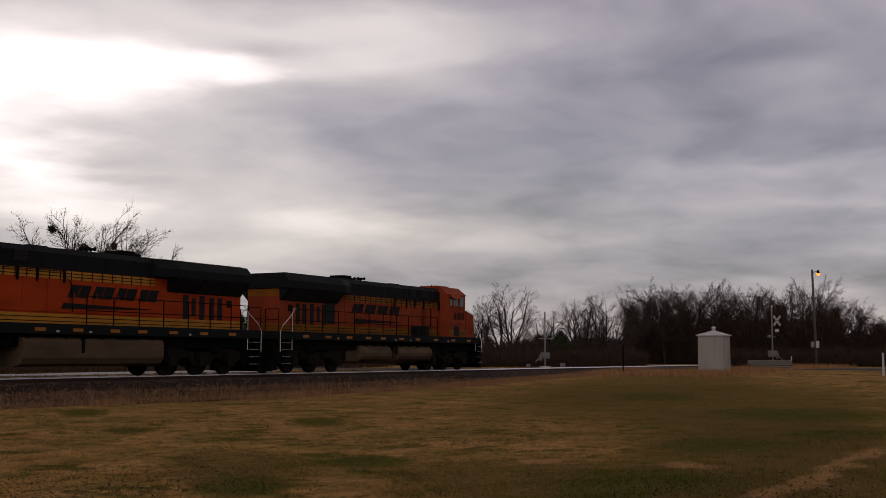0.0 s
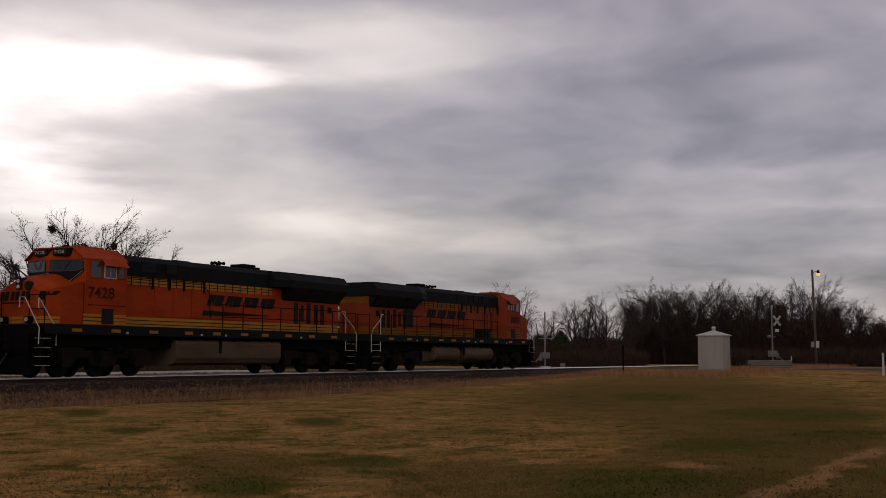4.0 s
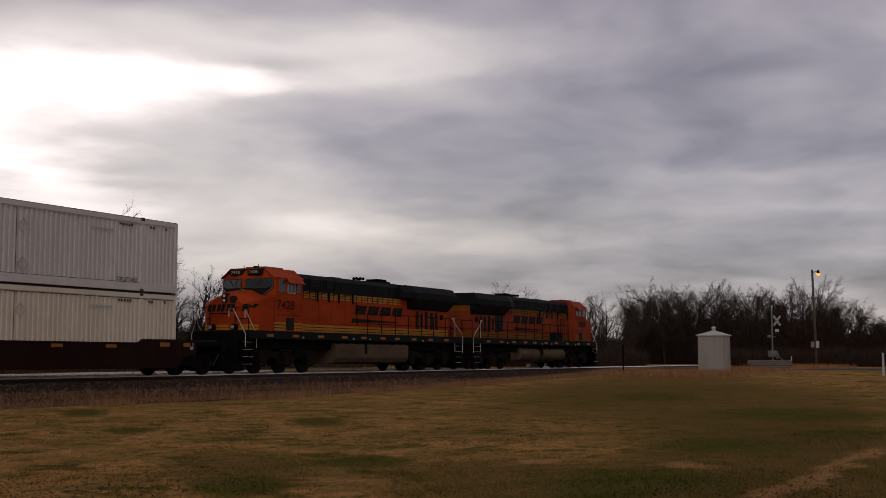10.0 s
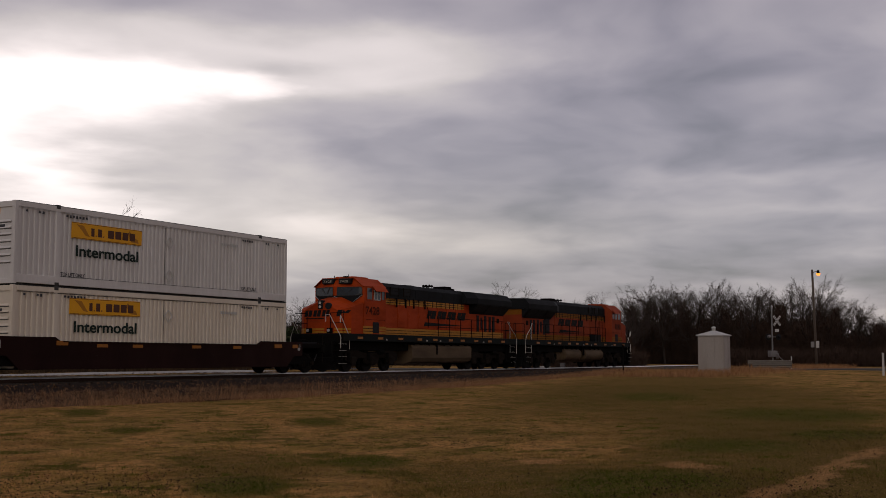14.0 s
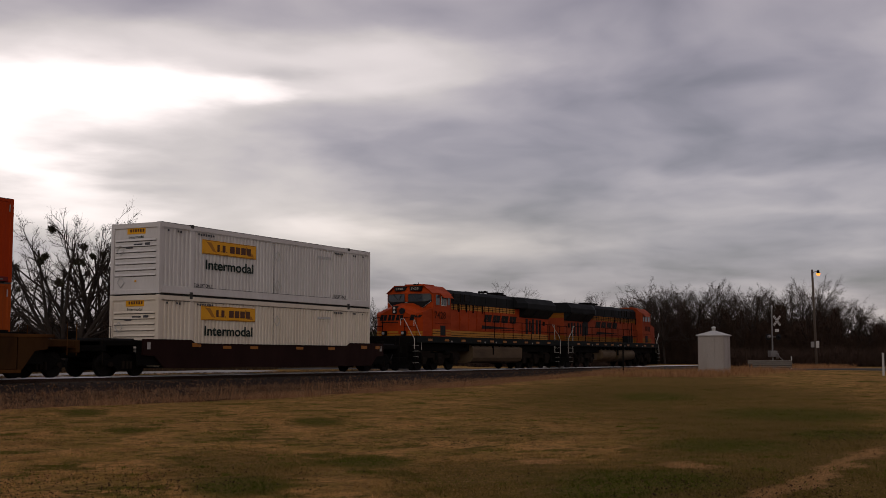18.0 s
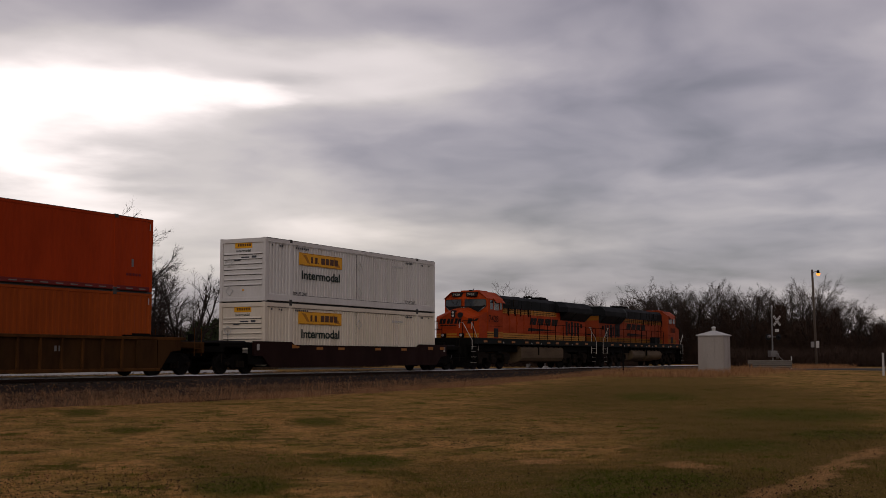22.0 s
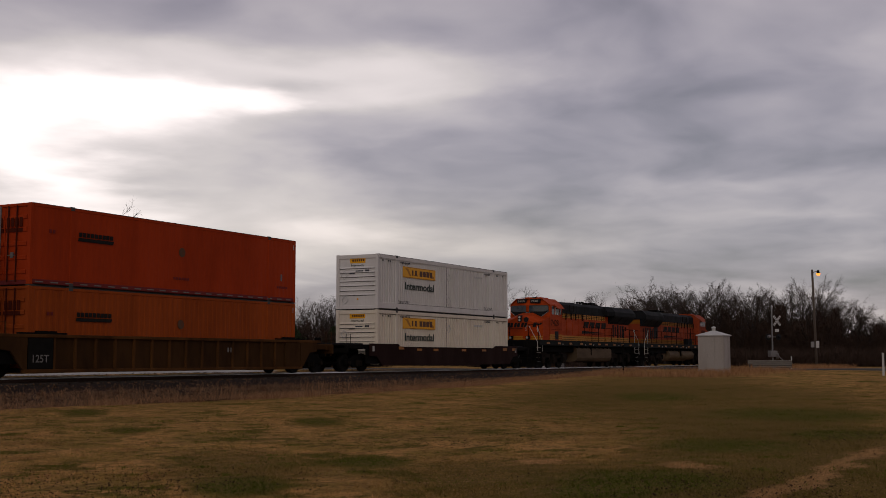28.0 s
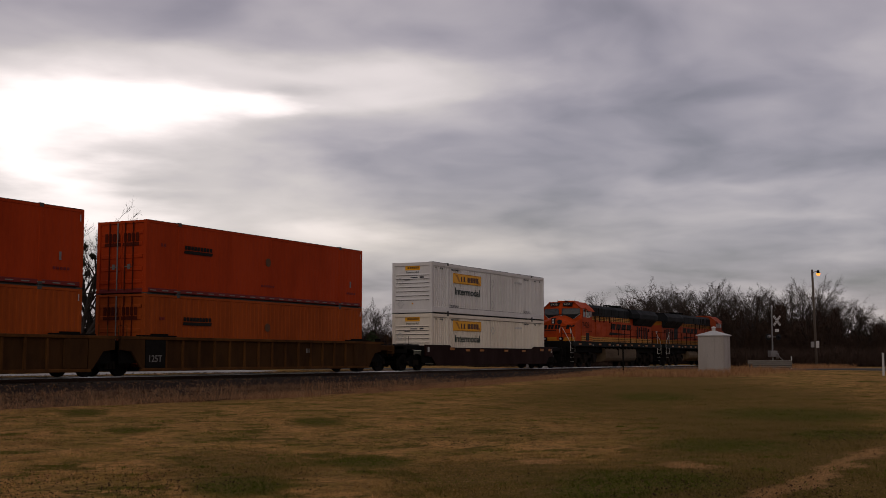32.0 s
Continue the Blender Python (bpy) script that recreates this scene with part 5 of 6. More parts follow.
def yellow_wagon(ahead, first):
    """One unit of an articulated wagon: ribbed sides, a truck of its own or a shared one."""
    c = thing("well_wagon", "weathered yellow-brown ribbed double-stack well wagon" + (", numbered panel" if first else ", coupled behind another"), "freight wagon", group="well wagons")
    for sg in (-1, 1):
        prof = [(-9.4, 1.0), (-9.4, 1.44), (9.4, 1.44), (9.4, 1.0), (8.9, 0.92), (8.35, 0.26), (-8.35, 0.26), (-8.9, 0.92)]
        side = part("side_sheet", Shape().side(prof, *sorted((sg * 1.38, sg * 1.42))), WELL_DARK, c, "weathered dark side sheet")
        part("top_chord", Shape().box(-9.7, *sorted((sg * 1.32, sg * 1.52))[:1], 1.42, 9.9, sorted((sg * 1.32, sg * 1.52))[1], 1.54, 0.015), WELL_YELLOW, side, "yellow top chord")
        part("bottom_chord", Shape().box(-8.4, *sorted((sg * 1.32, sg * 1.52))[:1], 0.19, 8.4, sorted((sg * 1.32, sg * 1.52))[1], 0.31, 0.015), WELL_YELLOW, side)
        for k in range(15):
            x = -6.98 + k * 1.02
            if x > 8.2:
                break
            part("side_rib", Shape().box(x - 0.05, *sorted((sg * 1.41, sg * 1.505))[:1], 0.31, x + 0.05, sorted((sg * 1.41, sg * 1.505))[1], 1.42, 0.01), WELL_YELLOW, side)
        for e in (-1, 1):
            pr = [(e * 8.25, 0.31), (e * 8.45, 0.31), (e * 9.0, 0.96), (e * 9.6, 1.02), (e * 9.6, 1.42), (e * 8.25, 1.42)]
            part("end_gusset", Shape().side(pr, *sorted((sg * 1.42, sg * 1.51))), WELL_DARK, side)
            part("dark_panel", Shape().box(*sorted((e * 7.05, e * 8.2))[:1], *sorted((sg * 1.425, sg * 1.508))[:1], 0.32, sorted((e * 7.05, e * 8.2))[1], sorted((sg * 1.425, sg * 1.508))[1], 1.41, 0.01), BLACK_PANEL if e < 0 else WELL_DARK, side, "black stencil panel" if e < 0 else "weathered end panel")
        part("load_stencil", Shape().box(2.9, *sorted((sg * 1.42, sg * 1.428))[:1], 0.95, 3.0, sorted((sg * 1.42, sg * 1.428))[1], 1.15).box(3.1, *sorted((sg * 1.42, sg * 1.428))[:1], 0.95, 3.3, sorted((sg * 1.42, sg * 1.428))[1], 1.15), LETTER_PALE, side)
    y = -1.512
    if first:
        lettering("panel_number", "125T", 0.74, 0.27, LETTER_PALE, c, pose(-8.0, y, 0.55))
    for k in range(3 if not first else 0):
        part("panel_bars", Shape().box(-7.9, y - 0.002, 0.62 + k * 0.11, -7.2, y + 0.006, 0.65 + k * 0.11), WORN_GREY, c)
    part("well_floor", Shape().box(-8.4, -1.38, 0.2, 8.4, 1.38, 0.35), UNDERFRAME, c)
    for e in (-1, 1):
        for sg in (-1, 1):
            part("body_bolster", Shape().box(*sorted((e * 8.2, e * 9.5))[:1], *sorted((sg * 1.3, sg * 1.37))[:1], 0.5, sorted((e * 8.2, e * 9.5))[1], sorted((sg * 1.3, sg * 1.37))[1], 1.3), UNDERFRAME, c)
    for e in (-1, 1):
        ends = 9.55 if not (first and e > 0) else 11.3
        d = part("end_deck", Shape().box(*sorted((e * 8.4, e * ends))[:1], -1.2, 1.1, sorted((e * 8.4, e * ends))[1], 1.2, 1.38, 0.04), WELL_DARK if ends > 10 else UNDERFRAME, c, "weathered end platform")
        part("centre_sill", Shape().box(*sorted((e * 8.4, e * ends))[:1], -0.3, 0.7, sorted((e * 8.4, e * ends))[1], 0.3, 1.1, 0.03), UNDERFRAME, d)
        for sg in (-1, 1):
            x = e * (ends - 0.1)
            s = Shape().tube([(x, sg * 1.25, 0.8), (x, sg * 1.25, 1.95), (x - e * 0.45, sg * 1.25, 1.95), (x - e * 0.45, sg * 1.25, 0.8)], 0.018)
            s.tube([(x, sg * 1.25, 1.1), (x - e * 0.45, sg * 1.25, 1.1)], 0.016)
            part("end_ladder", s, WELL_YELLOW, d)
        s = Shape().box(*sorted((e * 6.4, e * 8.6))[:1], -1.5, 1.54, sorted((e * 6.4, e * 8.6))[1], -1.34, 1.6).box(*sorted((e * 6.9, e * 7.8))[:1], -1.5, 1.6, sorted((e * 6.9, e * 7.8))[1], -1.36, 1.66)
        part("guide_bracket", s, UNDERFRAME, d)
        if ends > 10:
            part("end_beam", Shape().box(e * ends - 0.15, -1.35, 0.9, e * ends, 1.35, 1.36, 0.03), WELL_DARK, d)
    if first:
        car_truck(c, 9.65)
        coupler(c, 11.78, 1)
    car_truck(c, -9.74)
    part("articulation", Shape().tube([(-9.74, 0, 0.75), (-9.74, 0, 1.3)], 0.35, 14), UNDERFRAME, c)
    hang(c, ahead, 0)


brown_wagon(-8.075)
yellow_wagon(-31.67, True)
yellow_wagon(-51.17, False)
# ---------- the ground ----------
def step_between(a, b, v):
    k = np.clip((v - a) / (b - a), 0.0, 1.0)
    return k * k * (3 - 2 * k)


def ground_z(x, y):
    """Height of the ground: a lawn that climbs gently to the level crossing, a slightly higher field behind the track."""
    x, y = np.asarray(x, dtype=float), np.asarray(y, dtype=float)
    near = 0.78 * step_between(45, 98, x) * (1 - 0.5 * step_between(130, 400, np.abs(x)))
    far = 0.55 + 0.1 * step_between(60, 110, x)
    z = near + (far - near) * step_between(-2.0, 3.0, y)
    z = z + 0.035 * np.sin(x * 0.31 + y * 0.2) * np.sin(y * 0.27 - x * 0.11) * (1 - step_between(150, 400, np.hypot(x, y)))
    return z


def lines(*spans):
    out = []
    for a, b, n in spans:
        out += list(np.linspace(a, b, n, endpoint=False))
    return np.array(out + [spans[-1][1]])


gx = lines((-4600, -200, 14), (-200, -10, 20), (-10, 130, 150), (130, 300, 30), (300, 4600, 16))
gy = lines((-4600, -200, 14), (-200, -36, 20), (-36, 8, 80), (8, 60, 26), (60, 300, 24), (300, 4600, 16))
GX, GY = np.meshgrid(gx, gy, indexing="ij")
verts = np.stack([GX, GY, ground_z(GX, GY)], -1).reshape(-1, 3)
ni, nj = GX.shape
idx = np.arange(ni * nj).reshape(ni, nj)
quads = np.stack([idx[:-1, :-1], idx[1:, :-1], idx[1:, 1:], idx[:-1, 1:]], -1).reshape(-1, 4)
ground = tagged(new("ground", fast_mesh(verts, quads, LAWN, "ground")), "patchy winter lawn of straw, olive and green grass", "lawn", kind="structure")
for pl in ground.data.polygons:
    pl.use_smooth = True

# cloud deck: a shallow shell over the whole place, its rim below the horizon
nr, na = 60, 96
rr = np.linspace(0, 1, nr + 1)[1:] ** 1.4 * 4690
verts, faces = [(0, 0, 320)], []
for r in rr:
    for k in range(na):
        verts.append((r * math.cos(2 * math.pi * k / na), r * math.sin(2 * math.pi * k / na), 320 - 340 * (r / 4690) ** 2))
quads = []
for i in range(nr - 1):
    for k in range(na):
        q = (k + 1) % na
        quads.append((1 + i * na + k, 1 + i * na + q, 1 + (i + 1) * na + q, 1 + (i + 1) * na + k))
tris = [(0, 1 + k, 1 + (k + 1) % na) for k in range(na)]
me = bpy.data.meshes.new("cloud_deck")
me.from_pydata(verts, [], tris + quads)
me.materials.append(cloud_material())
for pl in me.polygons:
    pl.use_smooth = True
cloud_deck = tagged(new("backdrop", me), "grey overcast cloud with brighter breaks", "sky", kind="structure")

# pale gravel yard road behind the track
x0, x1 = -120.0, 78.0
xs, ys = np.linspace(x0, x1, 91), np.array([22.0, 22.6, 24.5, 26.5, 29.0, 30.0])
RX, RY = np.meshgrid(xs, ys, indexing="ij")
RZ = ground_z(RX, RY) + 0.05
RZ[:, 0] -= 0.15
RZ[:, -1] -= 0.15
idx = np.arange(RX.size).reshape(RX.shape)
quads = np.stack([idx[:-1, :-1], idx[1:, :-1], idx[1:, 1:], idx[:-1, 1:]], -1).reshape(-1, 4)
tagged(new("road_gravel", fast_mesh(np.stack([RX, RY, RZ], -1).reshape(-1, 3), quads, GRAVEL, "road_gravel")), "pale gravel service road behind the track", "road", kind="structure")

# asphalt road over the level crossing
ys = np.concatenate([np.linspace(-400, -40, 40), np.linspace(-38, -4, 35), np.linspace(-3.2, 3.2, 9), np.linspace(4, 120, 50)])
xs = np.array([89.6, 90.0, 93.3, 96.6, 97.0])
RY, RX = np.meshgrid(ys, xs, indexing="ij")
RZ = ground_z(RX, RY) + 0.06
k = 1 - step_between(3.0, 14.0, np.abs(RY))
RZ = RZ * (1 - k) + (RAIL - 0.03) * k
RZ[:, 0] -= 0.2
RZ[:, -1] -= 0.2
idx = np.arange(RX.size).reshape(RX.shape)
quads = np.stack([idx[:-1, :-1], idx[:-1, 1:], idx[1:, 1:], idx[1:, :-1]], -1).reshape(-1, 4)
tagged(new("road", fast_mesh(np.stack([RX, RY, RZ], -1).reshape(-1, 3), quads, ASPHALT, "road")), "worn asphalt road over the level crossing", "road", kind="structure")

# ---------- the track ----------
rng = np.random.default_rng(7)
bx = lines((-150, 0, 30), (0, 110, 220), (110, 400, 40))
by = np.array([-3.7, -3.2, -2.7, -2.2, -1.8, -1.2, -0.4, 0.4, 1.2, 1.8, 2.4, 3.0, 3.6])
bz = np.array([-0.1, 0.12, 0.36, 0.58, 0.7, 0.715, 0.71, 0.71, 0.715, 0.7, 0.6, 0.45, 0.3])
BX, BY = np.meshgrid(bx, by, indexing="ij")
BZ = np.tile(bz, (len(bx), 1)) + rng.normal(0, 0.02, BX.shape)
BZ = np.maximum(BZ, 0) * 1.0 + (BZ < 0) * -0.1
BY = BY + rng.normal(0, 0.04, BX.shape)
idx = np.arange(BX.size).reshape(BX.shape)
quads = np.stack([idx[:-1, :-1], idx[1:, :-1], idx[1:, 1:], idx[:-1, 1:]], -1).reshape(-1, 4)
ballast = tagged(new("ballast", fast_mesh(np.stack([BX, BY, BZ], -1).reshape(-1, 3), quads, BALLAST, "ballast")), "dark brown crushed stone track bed, oil and train shade in its colour", "ballast", kind="structure")
track = tagged(new("track"), "single railway track with a shiny rail top on dark wooden ties", "railway track", kind="structure")
for sg in (-1, 1):
    yc = sg * 0.755
    prof = [(yc - 0.07, RAIL - 0.17), (yc + 0.07, RAIL - 0.17), (yc + 0.07, RAIL - 0.155), (yc + 0.012, RAIL - 0.13), (yc + 0.012, RAIL - 0.055), (yc + 0.036, RAIL - 0.046), (yc + 0.036, RAIL - 0.034),
            (yc - 0.036, RAIL - 0.034), (yc - 0.036, RAIL - 0.046), (yc - 0.012, RAIL - 0.055), (yc - 0.012, RAIL - 0.13), (yc - 0.07, RAIL - 0.155)]
    r = part("rail", Shape().cross(prof, -150, 600), RAIL_SIDE, track, "rusty steel rail")
    # sloped cap whose pale colour carries the painted glint along the rail
    cap = [(yc - 0.037, RAIL - 0.033), (yc - 0.029, RAIL - 0.009), (yc - 0.017, RAIL - 0.002), (yc - 0.006, RAIL), (yc + 0.006, RAIL), (yc + 0.017, RAIL - 0.002), (yc + 0.029, RAIL - 0.009), (yc + 0.037, RAIL - 0.033)]
    part("rail_head", Shape().cross(cap, -150, 600), TREAD, r, "worn running surface, sky glint put into its near-white colour")
tie = mesh_of(Shape().box(-0.115, -1.3, -0.17, 0.115, 1.3, 0.0, 0.012), TIE_WOOD, "tie")
for k in range(200):
    part("tie", tie, TIE_WOOD, track, at=pose(10 + k * 0.5, rng.normal(0, 0.02), RAIL - 0.165, 0, 0, rng.normal(0, 0.4)))
s = Shape()
for k in range(230):
    for x in (9.5 - k * 0.6, 110 + k * 1.0):
        s.box(x - 0.115, -1.3, RAIL - 0.335, x + 0.115, 1.3, RAIL - 0.165)
tagged(part("far_ties", s, TIE_WOOD, track), kind="stuff")
plate = mesh_of(Shape().box(-0.09, -0.18, 0, 0.09, 0.18, 0.012).box(-0.03, -0.12, 0.0, 0.0, -0.09, 0.04), RAIL_SIDE, "tie_plate")
for k in range(0, 100):
    part("tie_plate", plate, RAIL_SIDE, track, at=pose(15 + k * 0.5, -0.755, RAIL - 0.168))


def scatter(name, points, builder, material, label, category):
    """Joins many small pieces into one object. builder: verts (n, k, 3) about each point and faces of one piece."""
    vs, fs = builder(points)
    n, k = vs.shape[:2]
    faces = (np.asarray(fs)[None] + (np.arange(n) * k)[:, None, None]).reshape(-1, len(fs[0]))
    return tagged(new(name, fast_mesh(vs.reshape(-1, 3), faces, material, name)), label, category, kind="stuff")


def stones_at(p):
    n = len(p)
    r = rng.uniform(0.025, 0.06, (n, 1, 1))
    base = np.array([(1, 0, 0), (0, 1, 0), (-1, 0, 0), (0, -1, 0), (0, 0, 0.9), (0, 0, -0.6)], dtype=float)[None]
    v = base * r * rng.uniform(0.6, 1.3, (n, 6, 1)) + rng.normal(0, 0.006, (n, 6, 3))
    a = rng.uniform(0, 6.28, (n, 1))
    c, s = np.cos(a), np.sin(a)
    v = np.stack([v[..., 0] * c - v[..., 1] * s, v[..., 0] * s + v[..., 1] * c, v[..., 2]], -1)
    return v + p[:, None], [(0, 1, 4), (1, 2, 4), (2, 3, 4), (3, 0, 4), (1, 0, 5), (2, 1, 5), (3, 2, 5), (0, 3, 5)]


# paler stones mostly on the lower slope, leaving the shade-dark bed by the rail
n = 26000
px = 14 + 66 * rng.random(n) ** 1.5
py = rng.uniform(-3.75, -2.5, n) + 0.9 * (rng.random(n) < 0.06)
pz = np.interp(py, by, np.maximum(bz, 0)) + 0.015
scatter("ballast_stones", np.stack([px, py, pz], -1), stones_at, STONES, "loose crushed stones on the ballast slope", "gravel")


def blades_at(h0, h1, width, lean):
    def make(p):
        n = len(p)
        h = rng.uniform(h0, h1, n)
        a = rng.uniform(0, 6.28, n)
        w = width * rng.uniform(0.6, 1.4, n)
        b = rng.uniform(0, 6.28, n)
        d = np.stack([np.cos(a), np.sin(a)], -1)
        l = np.stack([np.cos(b), np.sin(b)], -1) * (h * rng.uniform(0.1, lean, n))[:, None]
        v = np.zeros((n, 5, 3))
        v[:, 0, :2], v[:, 1, :2] = -d * w[:, None], d * w[:, None]
        v[:, 2, :2], v[:, 3, :2] = -d * w[:, None] * 0.7 + l * 0.4, d * w[:, None] * 0.7 + l * 0.4
        v[:, 2, 2] = v[:, 3, 2] = h * 0.6
        v[:, 4, :2], v[:, 4, 2] = l, h
        return v + p[:, None], [(0, 1, 3), (0, 3, 2), (2, 3, 4)]
    return make


def on_ground(x, y):
    return np.stack([x, y, ground_z(x, y) - 0.01], -1)


def bearing(deg, dist):
    """A place on the ground, deg degrees to the right of the camera's line and so many metres off."""
    a = YAW - radians(deg)
    x, y = dist * math.cos(a), EYE.y + dist * math.sin(a)
    return x, y, float(ground_z(x, y))


# short lawn, thick near the camera
n = 320000
deg = rng.uniform(-22, 22, n)
dist = 12.0 + 55 * rng.random(n) ** 1.9
ang = YAW - np.radians(deg)
lx, ly = dist * np.cos(ang), EYE.y + dist * np.sin(ang)
clump = np.sin(lx * 1.7 + 2 * np.sin(ly * 0.9)) * np.sin(ly * 1.9 + 1.5 * np.sin(lx * 0.8))
keep = (ly < -4.6) & (clump + rng.normal(0, 0.7, n) > -0.25)
scatter("lawn_grass", on_ground(lx[keep], ly[keep]), blades_at(0.02, 0.06, 0.0042, 1.8), STRAW_BLADES, "short dry lawn grass blades", "grass")
# dark dead flower heads and seed stems scattered over the lawn
n = 11000
deg, dist = rng.uniform(-22, 22, n), 12.5 + 20 * rng.random(n) ** 1.3
ang = YAW - np.radians(deg)
lx, ly = dist * np.cos(ang), EYE.y + dist * np.sin(ang)
patchy = np.sin(lx * 0.6 + 1.3 * np.sin(ly * 0.5)) + np.sin(ly * 0.8 + 0.7) + rng.normal(0, 0.5, n) > 0.95
DEAD = scatter_material("dead_seed_heads", (0.03, 0.019, 0.013), (0.06, 0.036, 0.02), (0.016, 0.011, 0.008))


def heads_at(p):
    v, f = stones_at(p * 0)
    return v * 0.26 + p[:, None], f


scatter("dead_clover_heads", on_ground(lx[patchy], ly[patchy]) + np.array([0, 0, 0.05]), heads_at, DEAD, "brown dead clover heads in the lawn", "weeds")
# low dark green tufts dotted over the lawn
n = 560
deg, dist = rng.uniform(-21, 21, n), 14 + 52 * rng.random(n) ** 0.8
ang = YAW - np.radians(deg)
cx, cy = dist * np.cos(ang), EYE.y + dist * np.sin(ang)
ok = cy < -5.2
cx, cy = cx[ok], cy[ok]
each = 90
rad = np.repeat(rng.uniform(0.08, 0.3, len(cx)) * rng.uniform(0.5, 1.6, len(cx)) * np.interp(dist[ok], [20, 45], [1.0, 1.9]), each)
tx = np.repeat(cx, each) + rng.normal(0, 1, len(rad)) * rad * 1.3
ty = np.repeat(cy, each) + rng.normal(0, 1, len(rad)) * rad
TUFT = scatter_material("green_tuft_blades", (0.06, 0.072, 0.008), (0.085, 0.092, 0.014), (0.13, 0.11, 0.024))
scatter("green_tufts", on_ground(tx, ty), blades_at(0.012, 0.045, 0.009, 2.2), TUFT, "small dark green grass tufts in the lawn", "grass")
# tall dry weeds along the foot of the ballast
n = 46000
wx = rng.uniform(12, 88, n)
wy = -3.55 - np.abs(rng.normal(0, 0.75, n)) + 0.4 * np.sin(wx * 0.4)
tufts = np.sin(wx * 1.1 + 2.0 * np.sin(wx * 0.37)) + rng.normal(0, 0.8, n) > 1.05 - 1.8 * step_between(32, 70, wx)
scatter("tall_weeds", on_ground(wx[tufts], wy[tufts]), blades_at(0.05, 0.36, 0.0055, 1.9), TALL_WEEDS, "tall dry brown weeds along the track", "weeds")
n = 9000
wx, wy = rng.uniform(12, 60, n), -3.9 + 1.5 * rng.random(n) ** 1.4
scatter("ballast_weeds", np.stack([wx, wy, np.interp(wy, by, np.maximum(bz, 0))], -1), blades_at(0.06, 0.32, 0.004, 1.6), TALL_WEEDS, "sparse dry stalks growing out of the ballast", "weeds")
n = 2600
wx = 13 + 42 * rng.random(n) ** 1.2
wy = -3.3 - np.abs(rng.normal(0, 0.5, n))
tufts = np.sin(wx * 2.1 + 3.0 * np.sin(wx * 0.61)) + rng.normal(0, 0.5, n) > 0.8
scatter("seed_stalks", on_ground(wx[tufts], wy[tufts]), blades_at(0.35, 0.85, 0.0045, 0.7), TALL_WEEDS, "tall pale seed stalks in clumps by the ballast", "weeds")
n = 16000
wx = rng.uniform(72, 112, n)
wy = -11.5 + rng.normal(0, 2.4, n) + (wx - 84) * -0.12
ok = ((wx < 89) | (wx > 98)) & (wx < 107) & (np.abs(wy + 11) < 6)
scatter("brown_brush", on_ground(wx[ok], wy[ok]), blades_at(0.1, 0.46, 0.011, 1.1), DRY_BRUSH, "reddish-brown dry brush round the signal hut", "weeds")

# dark low weeds on the far side of the track
n = 30000
wx, wy = rng.uniform(12, 88, n), 3.8 + 18 * rng.random(n) ** 1.4
FAR_WEEDS = scatter_material("dark_trackside_weeds", (0.035, 0.022, 0.013), (0.06, 0.04, 0.022), (0.018, 0.012, 0.008))
far_x, far_y = rng.uniform(-10, 110, n), 30.5 + 26 * rng.random(n) ** 1.3
scatter("field_weeds", on_ground(far_x, far_y), blades_at(0.25, 0.6, 0.03, 0.9), FAR_WEEDS, "dark standing weeds beyond the gravel road", "weeds")
scatter("trackside_weeds", on_ground(wx, wy), blades_at(0.04, 0.16, 0.012, 0.8), FAR_WEEDS, "dark low weeds along the far side of the track", "weeds")


